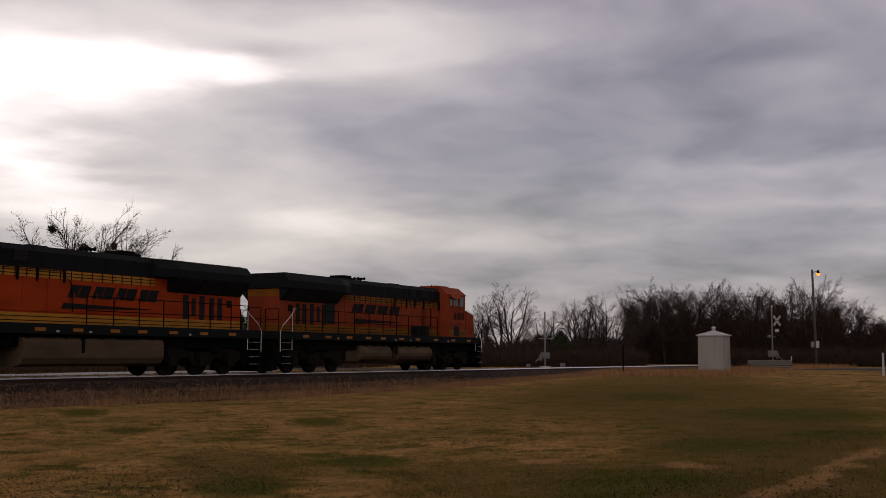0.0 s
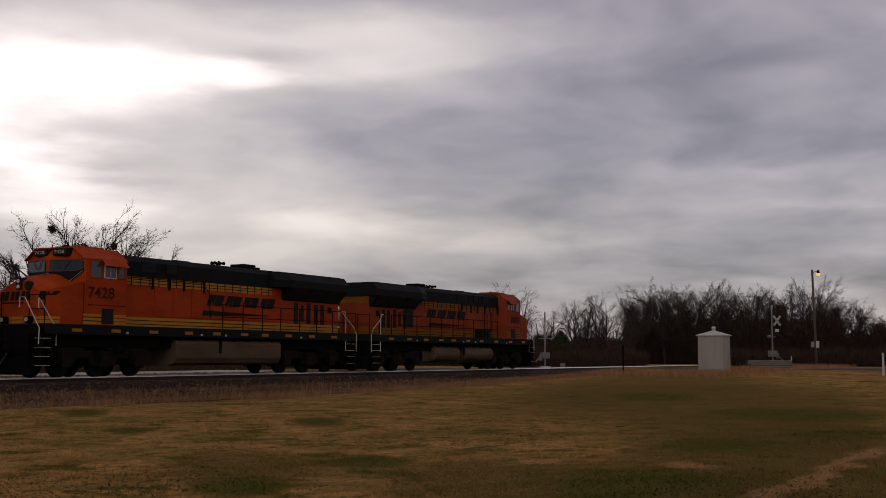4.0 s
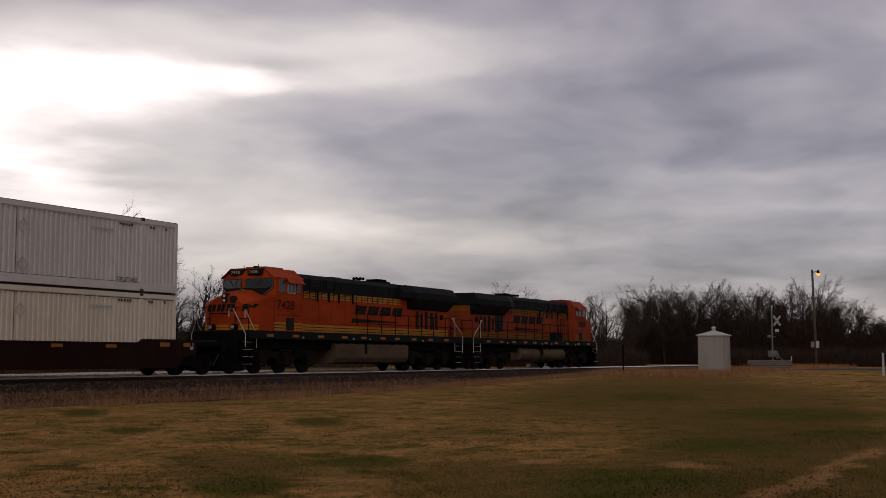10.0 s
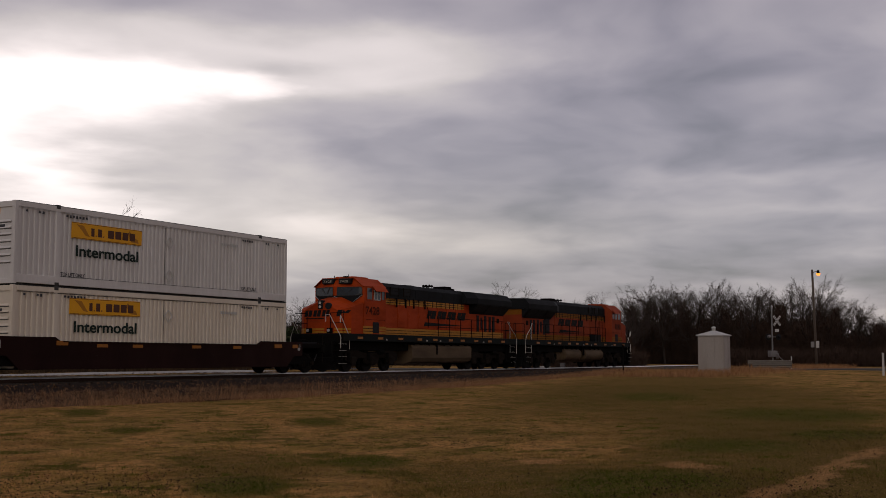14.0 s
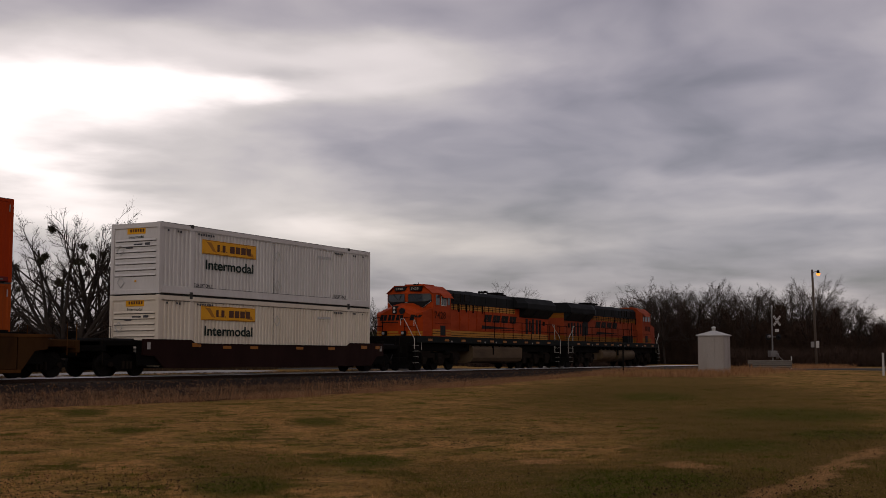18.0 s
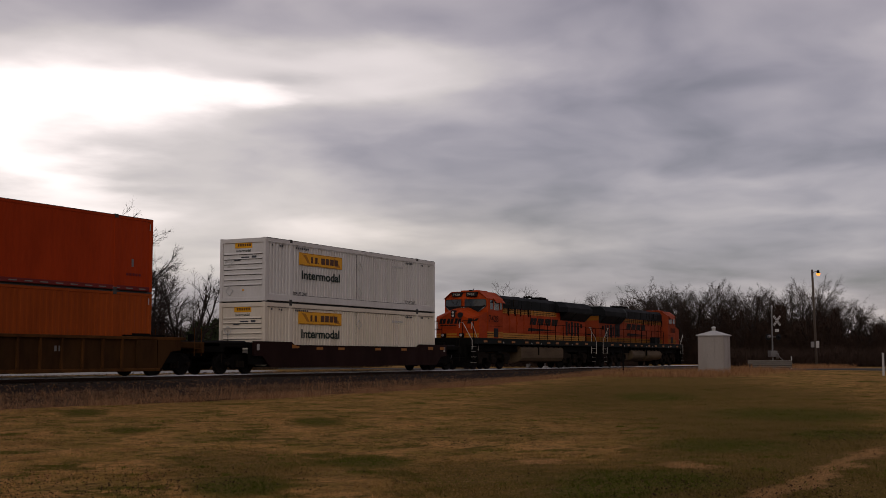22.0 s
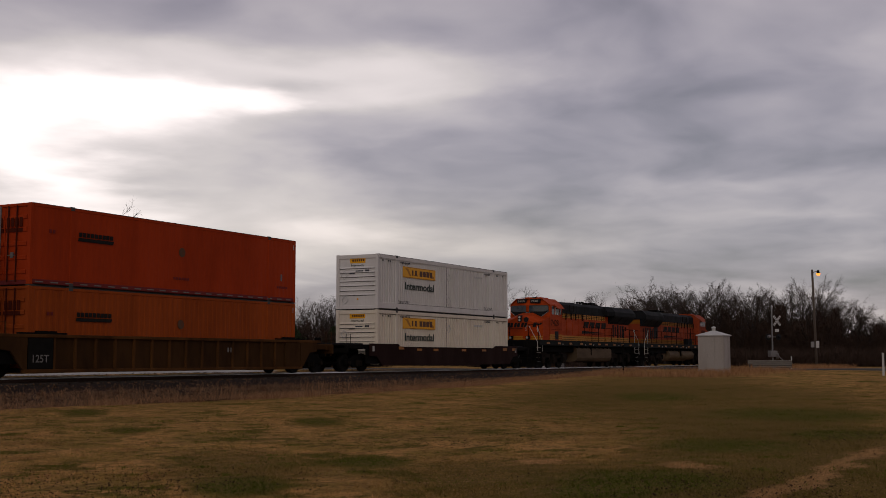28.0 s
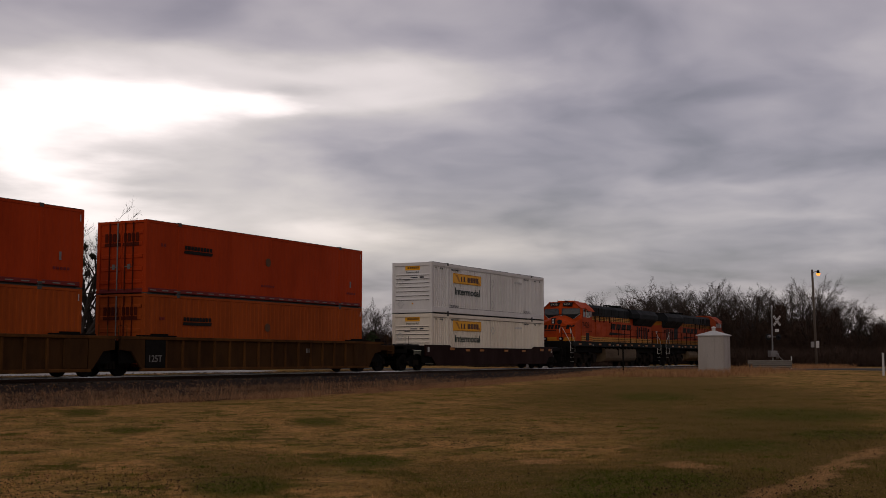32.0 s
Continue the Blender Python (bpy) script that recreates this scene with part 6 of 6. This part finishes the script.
# ---------- trees ----------
def grow(seed, height, wide, stems, fork, thin):
    """Grows a bare tree limb by limb: stems that lean apart, limbs that curve upwards, branches, twigs. fork: how many side shoots
    each order carries. Returns pieces (from, to, radius, radius) and the points that carry the finest twigs."""
    g = np.random.default_rng(seed)
    segs, tips = [], []

    def limb(p, d, long, r, order):
        n = (9, 7, 5, 4)[order]
        pts = [p]
        for i in range(n):
            d = d + g.normal(0, (0.055, 0.09, 0.13, 0.17)[order], 3) + np.array([0, 0, (0.05, 0.05, 0.035, 0.03)[order]])
            d = d / np.linalg.norm(d)
            pts.append(pts[-1] + d * long / n)
        end = max(thin, r * (0.34 if order < 2 else 0.45))
        for i in range(n):
            segs.append((pts[i], pts[i + 1], r + (end - r) * i / n, r + (end - r) * (i + 1) / n))
        if order == 3:
            tips.extend(pts[1:])
            return
        for k in range(fork[order]):
            f = 0.2 + 0.8 * (k + g.random()) / fork[order] if order or stems > 1 else 0.3 + 0.7 * (k + g.random()) / fork[order]
            i = min(n - 1, int(f * n))
            at = pts[i] + (pts[i + 1] - pts[i]) * (f * n - i)
            ahead = (pts[i + 1] - pts[i]) / np.linalg.norm(pts[i + 1] - pts[i])
            out = np.cross(ahead, g.normal(0, 1, 3))
            out = out / np.linalg.norm(out)
            out = out + 0.35 * at * np.array([1, 1, 0]) / max(1.0, np.linalg.norm(at[:2]))
            way = ahead * g.uniform(0.75, 1.1) + out * g.uniform(0.4, 0.85) * (1.25 - 0.5 * f)
            way = way / np.linalg.norm(way)
            q = (r + (end - r) * f) * g.uniform(0.5, 0.75)
            limb(at, way, long * g.uniform(0.36, 0.6) * (1.15 - 0.45 * f), max(thin, q), order + 1)

    for k in range(stems):
        az = 6.28 * k / stems + g.uniform(-0.5, 0.5)
        lean = wide / height * (g.uniform(0.55, 1.05) if stems > 1 else 0.12)
        d = np.array([math.cos(az) * lean, math.sin(az) * lean, 1.0])
        limb(np.array([math.cos(az), math.sin(az), 0]) * (0.28 if stems > 1 else 0) - np.array([0, 0, 0.2]), d / np.linalg.norm(d), height * g.uniform(0.78, 0.95), height * (0.0175 if stems > 1 else 0.019), 0)
    top = np.percentile([p[1][2] for p in segs], 99.7)
    k = np.array([1, 1, height / top])
    return [(p * k, q * k, r0, r1) for p, q, r0, r1 in segs], np.array(tips) * k


def twigs(points, seed, each, length, width, material, name):
    """Fine end twigs: thin three-sided spikes that point up and outwards."""
    g = np.random.default_rng(seed)
    p = np.repeat(points, each, axis=0)
    n = len(p)
    d = g.normal(0, 0.62, (n, 3)) + np.array([0, 0, 0.62]) + p * np.array([0.09, 0.09, 0.0])
    d /= np.linalg.norm(d, axis=1, keepdims=True)
    u = np.cross(d, g.normal(0, 1, (n, 3)))
    u *= width / np.maximum(np.linalg.norm(u, axis=1, keepdims=True), 1e-6)
    w = np.cross(d, u)
    tip = p + d * length * g.uniform(0.5, 1.2, (n, 1))
    v = np.stack([p + u, p - 0.5 * u + 0.87 * w, p - 0.5 * u - 0.87 * w, tip], 1)
    f = np.array([(0, 1, 3), (1, 2, 3), (2, 0, 3)])
    return fast_mesh(v.reshape(-1, 3), (f[None] + (np.arange(n) * 4)[:, None, None]).reshape(-1, 3), material, name)


def pieces(segs, sides, material, name):
    """Tapered prisms from branch pieces."""
    a = np.array([s[0] for s in segs], dtype=float)
    b = np.array([s[1] for s in segs], dtype=float)
    ra, rb = np.array([s[2] for s in segs]), np.array([s[3] for s in segs])
    d = b - a
    d /= np.maximum(np.linalg.norm(d, axis=1, keepdims=True), 1e-6)
    ref = np.where(np.abs(d[:, 2:3]) < 0.9, np.array([[0, 0, 1.0]]), np.array([[1.0, 0, 0]]))
    u = np.cross(d, ref)
    u /= np.linalg.norm(u, axis=1, keepdims=True)
    w = np.cross(d, u)
    v = np.zeros((len(segs), 2 * sides, 3))
    for k in range(sides):
        o = u * math.cos(2 * math.pi * k / sides) + w * math.sin(2 * math.pi * k / sides)
        v[:, k], v[:, sides + k] = a + o * ra[:, None], b + o * rb[:, None]
    f = [(k, (k + 1) % sides, sides + (k + 1) % sides, sides + k) for k in range(sides)]
    faces = (np.array(f)[None] + (np.arange(len(segs)) * 2 * sides)[:, None, None]).reshape(-1, 4)
    return fast_mesh(v.reshape(-1, 3), faces, material, name)


def bare_tree(seed, height, wide, stems, fork, thin, each=2, label="tall leafless tree with dark spreading branches", twig=TWIG, long=0.6):
    t = thing("bare_tree", label, "tree", pose(0, -300, 0), "leafless trees")
    segs, ends = grow(seed, height, wide, stems, fork, thin)
    part("trunk", pieces([s for s in segs if s[3] > 0.05], 6, BARK, "trunk"), BARK, t)
    part("crown", pieces([s for s in segs if s[3] <= 0.05], 3, twig, "crown"), twig, t, "bare branches")
    part("twig_spray", twigs(ends, seed, each, long, thin * 0.8, twig, "twigs"), twig, t, "fine end twigs")
    return t


def set_tree(src, deg, dist, size, turn, first=[]):
    x, y, z = bearing(deg, dist)
    m = pose(x, y, z, 0, 0, turn) @ Matrix.Diagonal((size, size, size, 1))
    if src.name in first:
        return copy_thing(src, m)
    first.append(src.name)
    src.matrix_basis = m
    return src


big_tree = bare_tree(3, 14.6, 6.8, 7, (6, 5, 5), 0.012, 1, "large leafless tree with clumps of mistletoe in its crown")


def mistletoe(tree, places):
    """Round dark clumps of leaves that sit on the branches nearest to the given places."""
    crown = next(o for o in tree.children if o.name.startswith("crown")).data
    co = np.empty(len(crown.vertices) * 3, dtype=np.float32)
    crown.vertices.foreach_get("co", co)
    co = co.reshape(-1, 3)
    for x, y, z, r in places:
        mid = co[np.argmin(((co - np.array([x, y, z])) ** 2).sum(1))]
        n = 210
        d = rng.normal(0, 1, (n, 3))
        tip = mid + d / np.linalg.norm(d, axis=1, keepdims=True) * r * 0.85 * rng.uniform(0.45, 1.12, (n, 1))
        v = np.concatenate([mid[None], tip, tip + rng.normal(0, 0.075, (n, 3))])
        k = np.arange(1, n + 1)
        f = np.stack([np.zeros(n, dtype=int), k, k + n], -1)
        part("mistletoe_clump", fast_mesh(v, f, EVERGREEN, "mistletoe_clump"), EVERGREEN, tree, "dark leafy clump")


mistletoe(big_tree, ((-1.0, 1.2, 12.4, 0.5), (1.2, -1.1, 11.3, 0.42), (0.4, 2.2, 10.2, 0.45), (-0.6, -2.0, 9.9, 0.4), (1.5, 0.8, 8.9, 0.45), (-2.2, 0.6, 9.2, 0.42), (2.6, -1.8, 10.6, 0.36), (0.2, -0.4, 8.0, 0.5)))
set_tree(big_tree, -17.4, 106, 0.95, 20)
set_tree(big_tree, -15.9, 111, 0.95, 215)
set_tree(big_tree, -20.4, 118, 0.8, 140)
side_tree = bare_tree(8, 12.4, 5.2, 5, (6, 5, 5), 0.012, 1)
set_tree(side_tree, -15.5, 112, 0.98, 60)
set_tree(side_tree, -13.9, 122, 0.86, 190)
set_tree(side_tree, -12.0, 116, 0.80, 300)
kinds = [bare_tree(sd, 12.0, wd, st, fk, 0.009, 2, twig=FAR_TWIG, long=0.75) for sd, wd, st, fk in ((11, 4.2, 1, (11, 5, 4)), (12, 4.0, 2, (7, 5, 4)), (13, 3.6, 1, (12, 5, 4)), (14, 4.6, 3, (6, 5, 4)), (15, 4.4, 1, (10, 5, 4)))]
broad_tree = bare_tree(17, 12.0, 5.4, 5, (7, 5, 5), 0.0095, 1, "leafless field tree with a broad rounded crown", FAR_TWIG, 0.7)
for deg, dist, h, turn in ((3.1, 172, 11.4, 0), (1.6, 178, 10.4, 80), (6.5, 162, 9.4, 150), (7.7, 162, 10.2, 230), (-6.7, 184, 10.4, 30), (-5.9, 190, 10.8, 120), (-5.0, 188, 11.2, 260), (-7.7, 190, 9.4, 200)):
    set_tree(broad_tree, deg, dist, h / 12.0, turn)
rg = random.Random(5)
# single trees: bearing, distance, height
for deg, dist, h in ((-6.3, 210, 9.5), (-5.4, 220, 8.6), (-3.6, 230, 8.2), (-2.5, 225, 8.8), (-1.2, 235, 8.0), (0.4, 215, 8.2), (1.7, 205, 9.2), (4.75, 195, 10.6), (5.3, 205, 9.6),
                     (-8.9, 190, 7.0), (-4.6, 192, 11.0), (-4.1, 196, 10.4), (-3.3, 190, 9.2), (-2.9, 194, 9.0), (-18.9, 160, 9.0), (6.3, 165, 9.4), (7.0, 160, 9.8), (7.7, 165, 9.8), (9.1, 172, 11.4), (8.7, 180, 10.8)):
    set_tree(rg.choice(kinds), deg, dist, h / 12.0 * 1.1, rg.uniform(0, 360))
# the wood to the right of the crossing
skyline = [(8.5, 11.2), (10, 12.2), (11.5, 12.6), (13, 11.9), (14.5, 11.6), (16, 12.2), (17, 12.4), (18, 10.4), (19.5, 8.0), (22, 7.2)]
for k in range(60):
    deg = 8.9 + 13.1 * (k % 30 + rg.random()) / 30
    h = np.interp(deg, [q[0] for q in skyline], [q[1] for q in skyline])
    set_tree(rg.choice(kinds), deg, rg.uniform(185, 200) + (k // 30) * 16, h / 12.0 * rg.uniform(1.12, 1.34), rg.uniform(0, 360))


def thicket(name, spans, count, label, material, size=(0.6, 2.2)):
    """Dense brush: very many small twig sprays. spans: bearing from, to, distance from, to, height."""
    ps = []
    for d0, d1, r0, r1, h in spans:
        n = int(count * (d1 - d0))
        dg, ds = rng.uniform(d0, d1, n), rng.uniform(r0, r1, n)
        an = YAW - np.radians(dg)
        x, y = ds * np.cos(an), EYE.y + ds * np.sin(an)
        top = h * (0.72 + 0.28 * np.sin(dg * 5.1 + np.sin(dg * 13)) * np.sin(dg * 2.3))
        z = ground_z(x, y) + top * rng.random(n) ** 1.25
        ps.append(np.stack([x, y, z], -1))

    def sprays(p):
        n = len(p)
        long = rng.uniform(size[0], size[1], (n, 1))
        d = rng.normal(0, 1, (n, 3)) * np.array([[0.55, 0.55, 0.5]]) + np.array([[0, 0, 0.8]])
        d /= np.linalg.norm(d, axis=1, keepdims=True)
        w = np.cross(d, rng.normal(0, 1, (n, 3)))
        w *= 0.035 / np.maximum(np.linalg.norm(w, axis=1, keepdims=True), 1e-6)
        v = np.stack([p - w, p + w, p + d * long], 1)
        return v, [(0, 1, 2)]
    return scatter(name, np.concatenate(ps), sprays, material, label, "brush")


BRUSH = scatter_material("brush_twigs", (0.036, 0.0225, 0.0165), (0.05, 0.033, 0.025), (0.021, 0.014, 0.011))
thicket("wood_underbrush", [(8.6, 18.3, 186, 215, 8.8), (18.3, 22.5, 186, 215, 5.8), (3.0, 8.6, 195, 225, 4.5)], 9000, "dark brown underbrush filling the bare wood", BRUSH)
thicket("field_brush", [(12.5, 22.5, 118, 140, 1.5), (1.2, 8.9, 152, 176, 3.5), (1.2, 9.6, 128, 160, 1.7), (-23, 1.2, 150, 175, 0.9)], 3200, "low dark brush along the field behind the track", BRUSH, (0.4, 1.2))
thicket("far_woods", [(-5.6, -2.2, 190, 212, 6.6), (-12.4, -4.6, 166, 182, 6.2), (-23, 3.0, 210, 250, 3.6), (-23, -12.5, 122, 146, 5.6)], 3500, "low dark line of far brush behind the track", BRUSH)
GREENS = scatter_material("evergreen_needles", (0.02, 0.03, 0.014), (0.035, 0.045, 0.02), (0.045, 0.045, 0.025))


def cedar(deg, dist, h, w):
    x, y, z = bearing(deg, dist)
    t = thing("cedar_tree", "dark green cedar with a broad ragged crown", "tree", pose(x, y, z), "cedars behind the track")
    part("trunk", Shape().tube([(0, 0, -0.1), (0, 0, h * 0.9)], 0.16, 7, 0.03), BARK, t)
    n = 4200
    k = rng.random(n) ** 0.9
    a = rng.uniform(0, 6.28, n)
    lump = 0.72 + 0.2 * np.sin(a * 3 + k * 9 + deg) + 0.16 * np.sin(a * 7 - k * 21) + rng.normal(0, 0.12, n)
    r = w * np.minimum(1, 1.9 * (1 - k)) ** 0.7 * (0.7 + 0.3 * (1 - k)) * lump * np.sqrt(rng.uniform(0.25, 1, n))
    p = np.stack([r * np.cos(a), r * np.sin(a), 0.25 + k * (h - 0.25)], -1)
    v = rng.normal(0, 1, (n, 3, 3)) * rng.uniform(0.05, 0.2, (n, 1, 1)) + p[:, None]
    part("crown", fast_mesh(v.reshape(-1, 3), np.arange(3 * n).reshape(-1, 3), GREENS, "crown"), GREENS, t)


for deg, dist, h, w in ((-11.6, 150, 5.2, 3.4), (-10.7, 156, 5.8, 3.8), (-9.7, 152, 6.6, 3.6), (-8.7, 158, 6.0, 3.8), (-7.9, 160, 6.6, 3.4), (-7.1, 164, 5.0, 3.2), (-5.2, 170, 5.2, 2.8), (5.6, 158, 4.3, 2.2), (-3.4, 190, 5.0, 2.6)):
    cedar(deg, dist, h, w)


# ---------- by the crossing ----------
def signal_hut():
    x, y = 83.0, -11.07
    z = float(ground_z(x, y)) - 0.02
    t = thing("signal_hut", "pale metal railway signal hut with a hipped roof and vent", "hut", pose(x, y, z + 0.08) @ Matrix.Diagonal((0.88, 0.88, 1, 1)))
    h = 2.5
    part("body", Shape().box(-0.95, -1.03, 0.0, 0.95, 1.03, h, 0.02), SHED_SKIN, t)
    for k in range(3):
        part("wall_panel", Shape().box(-0.975, -1.0 + k * 0.675, 0.08, -0.95, -1.0 + k * 0.675 + 0.655, h - 0.05, 0.008), SHED_SKIN, t)
        part("side_wall_panel", Shape().box(-0.92 + k * 0.62, -1.055, 0.08, -0.92 + k * 0.62 + 0.6, -1.03, h - 0.05, 0.008), SHED_SKIN, t)
    d = part("door_leaf", Shape().box(-0.99, -0.3, 0.1, -0.975, 0.36, 2.2, 0.004), SHED_SKIN, t)
    part("door_handle", Shape().tube([(-1.0, 0.27, 1.05), (-1.03, 0.27, 1.05), (-1.03, 0.27, 1.2)], 0.015), GALVANISED, d)
    rf = Shape().loft([[(sx * 1.08, sy * 1.15, h) for sx, sy in ((-1, -1), (1, -1), (1, 1), (-1, 1))], [(sx * 1.08, sy * 1.15, h + 0.05) for sx, sy in ((-1, -1), (1, -1), (1, 1), (-1, 1))],
                       [(sx * 0.12, sy * 0.12, h + 0.36) for sx, sy in ((-1, -1), (1, -1), (1, 1), (-1, 1))]])
    roof = part("roof", rf, SHED_ROOF, t)
    part("vent_pipe", Shape().tube([(0, 0, h + 0.3), (0, 0, h + 0.56)], 0.15, 12), SHED_ROOF, roof)
    part("vent_cap", Shape().tube([(0, 0, h + 0.54), (0, 0, h + 0.66)], 0.24, 12, 0.04), SHED_ROOF, roof)
    part("base", Shape().box(-1.05, -1.12, -0.25, 1.05, 1.12, 0.02, 0.02), CONCRETE, t)


signal_hut()


def crossing_signal(x, y, turn, high, label, cross=True):
    z = float(ground_z(x, y))
    t = thing("crossing_signal", label, "railway signal", pose(x, y, z, 0, 0, turn), "level crossing signals")
    part("mast", Shape().tube([(0, 0, 0), (0, 0, high)], 0.07, 10, 0.06), GALVANISED, t)
    part("mast_cap", Shape().tube([(0, 0, high), (0, 0, high + 0.12)], 0.09, 10, 0.04), GALVANISED, t)
    part("foundation", Shape().box(-0.32, -0.32, -0.1, 0.32, 0.32, 0.35, 0.04), CONCRETE, t)
    for lean in (-50, 50) if cross else ():
        b = part("crossbuck_blade", Shape().box(-0.5, -0.012, -0.085, 0.5, 0.012, 0.085, 0.005), WHITE_PAINT, t, "white crossbuck blade", at=pose(0.42, -0.1, 3.85, 0, lean, 0))
        s = Shape()
        for k in range(5):
            s.box(-0.42 + k * 0.18, -0.016, -0.04, -0.42 + k * 0.18 + 0.08, -0.012, 0.04)
        part("blade_bars", s, LOGO_DARK, b)
    if cross:
        part("track_plate", Shape().box(0.2, -0.12, 2.95, 0.58, -0.095, 3.18, 0.01), WHITE_PAINT, t)
    part("flasher_arm", Shape().tube([(-0.65, 0, 2.55), (0.65, 0, 2.55)], 0.03, 8), GALVANISED, t)
    for sx in (-0.5, 0.5):
        f = part("flasher", Shape().tube([(sx, -0.16, 2.55), (sx, -0.12, 2.55)], 0.25, 18), BLACK_GRILLE, t, "black flasher disc")
        part("flasher_lens", Shape().tube([(sx, -0.18, 2.55), (sx, -0.16, 2.55)], 0.1, 14), RED_STRIPE, f)
        part("flasher_hood", Shape().tube([(sx, -0.36, 2.6), (sx, -0.17, 2.55)], 0.11, 10, 0.13), GALVANISED if sx < 0 else BLACK_GRILLE, f)
    part("relay_box", Shape().box(-0.34, -0.26, 0.95, 0.3, 0.2, 1.45, 0.03), GALVANISED, t, "silver gate mechanism case")
    part("counterweight", Shape().box(0.35, -0.2, 0.8, 0.5, 0.1, 1.25, 0.04), GALVANISED, t)
    s = Shape().tube([(0.1, -0.3, 1.2), (0.75, -0.3, 0.7)], 0.05, 6)
    part("gate_lever", s, GALVANISED, t)
    return t


crossing_signal(97.55, -11.85, -40, 4.95, "steel crossing mast with crossbuck and flashing lights")
crossing_signal(89.3, 4.4, 150, 4.6, "steel crossing mast with flasher arm and pale gate case", False)
for deg, dist, h, w in ((4.05, 95, 0.55, 0.12), (5.68, 97, 0.6, 0.17)):
    x, y, z = bearing(deg, dist)
    t = thing("equipment_box", "small pale equipment box by the crossing", "box", pose(x, y, z - 0.02))
    part("case", Shape().box(-0.14, -w, 0, 0.14, w, h, 0.02), GALVANISED, t)
    part("lid", Shape().box(-0.16, -w - 0.02, h - 0.01, 0.16, w + 0.02, h + 0.04, 0.01), GALVANISED, t)


def guard_rail():
    x, y, z = bearing(15.2, 95)
    t = thing("guard_rail", "galvanised steel guard rail on short posts before the signal", "guard rail", pose(x, y, z + 0.1, 0, 0, -68))
    prof = [(0.0, 0.32), (-0.05, 0.36), (-0.05, 0.42), (0.0, 0.47), (-0.05, 0.52), (-0.05, 0.58), (0.0, 0.62), (0.02, 0.62), (-0.02, 0.57), (-0.02, 0.53), (0.02, 0.47), (-0.02, 0.41), (-0.02, 0.37), (0.02, 0.32)]
    part("rail_beam", Shape().cross(prof, -1.65, 1.65), WORN_GREY, t, "corrugated steel beam")
    part("lower_beam", Shape().cross([(yy, zz - 0.26) for yy, zz in prof], -1.3, 1.65), WORN_GREY, t)
    for px in (-1.5, 0.0, 1.5):
        part("post", Shape().box(px - 0.06, 0.03, -0.3, px + 0.06, 0.15, 0.66, 0.01), POLE_WOOD, t)


guard_rail()


def street_lamp():
    x, y, z = bearing(17.2, 109)
    t = thing("street_lamp", "weathered wooden pole with a lit orange lamp", "street lamp", pose(x, y, z, 0, 0, -72))
    pole = part("pole", Shape().tube([(0.12, 0, -0.3), (0.02, 0, 4.5), (-0.06, 0, 8.5)], 0.125, 10, 0.09), POLE_WOOD, t, smooth=True)
    part("meter_box", Shape().box(-0.34, -0.2, 1.75, -0.06, 0.0, 2.25, 0.02), GALVANISED, t)
    part("notice_plate", Shape().box(0.08, -0.19, 1.72, 0.34, -0.16, 2.3, 0.01), WHITE_PAINT, t)
    part("lamp_arm", Shape().tube([(-0.05, 0, 8.2), (0.2, 0, 8.35), (0.42, 0, 8.33)], 0.03, 8), GALVANISED, t)
    part("lamp_hood", Shape().tube([(0.45, 0, 8.47), (0.45, 0, 8.25), (0.45, 0, 8.17)], 0.08, 12, 0.17), UNDERFRAME, t)
    part("lamp_bowl", Shape().tube([(0.45, 0, 8.17), (0.45, 0, 8.07), (0.45, 0, 7.99)], 0.19, 14, 0.1), LAMP_GLOW, t, "glowing orange lamp bowl", smooth=True)


street_lamp()
for deg, dist, h, w, mat_, name, label in ((20.1, 80, 1.4, 0.06, WHITE_PAINT, "marker_post", "white marker post at the road's edge"), (8.52, 84, 2.0, 0.045, UNDERFRAME, "steel_stake", "thin dark steel stake by the track"),
                                           (16.15, 96, 1.0, 0.035, WHITE_PAINT, "marker_post", "leaning white marker stake by the guard rail")):
    x, y, z = bearing(deg, dist)
    t = thing(name, label, "post", pose(x, y, z, 0, 4 if dist == 96 else 0, 0))
    part("shaft", Shape().box(-w, -w, -0.2, w, w, h, 0.01), mat_, t)
    part("cap", Shape().box(-w * 1.15, -w * 1.15, h - 0.02, w * 1.15, w * 1.15, h + 0.02, 0.004), mat_, t)
# ---------- what moves ----------
def motions():
    times = [k * 1.0 for k in range(33)]
    for ob, ahead, up, turned in MOVING:
        walk(ob, [(t, pose(along(t) + ahead, 0, up, 0, 0, turned)) for t in times])
    quick = [k * 0.3 for k in range(107)] + [32.0]
    for ob, x, r, sense in ROLLING:
        walk(ob, [(t, pose(x, 0, r, 0, sense * math.degrees((along(t) - along(0)) / r), 0)) for t in quick])
    walk(cloud_deck, [(t, pose(4.9 * t, 2.5 * t, 0)) for t in (0.0, 16.0, 32.0)])


motions()
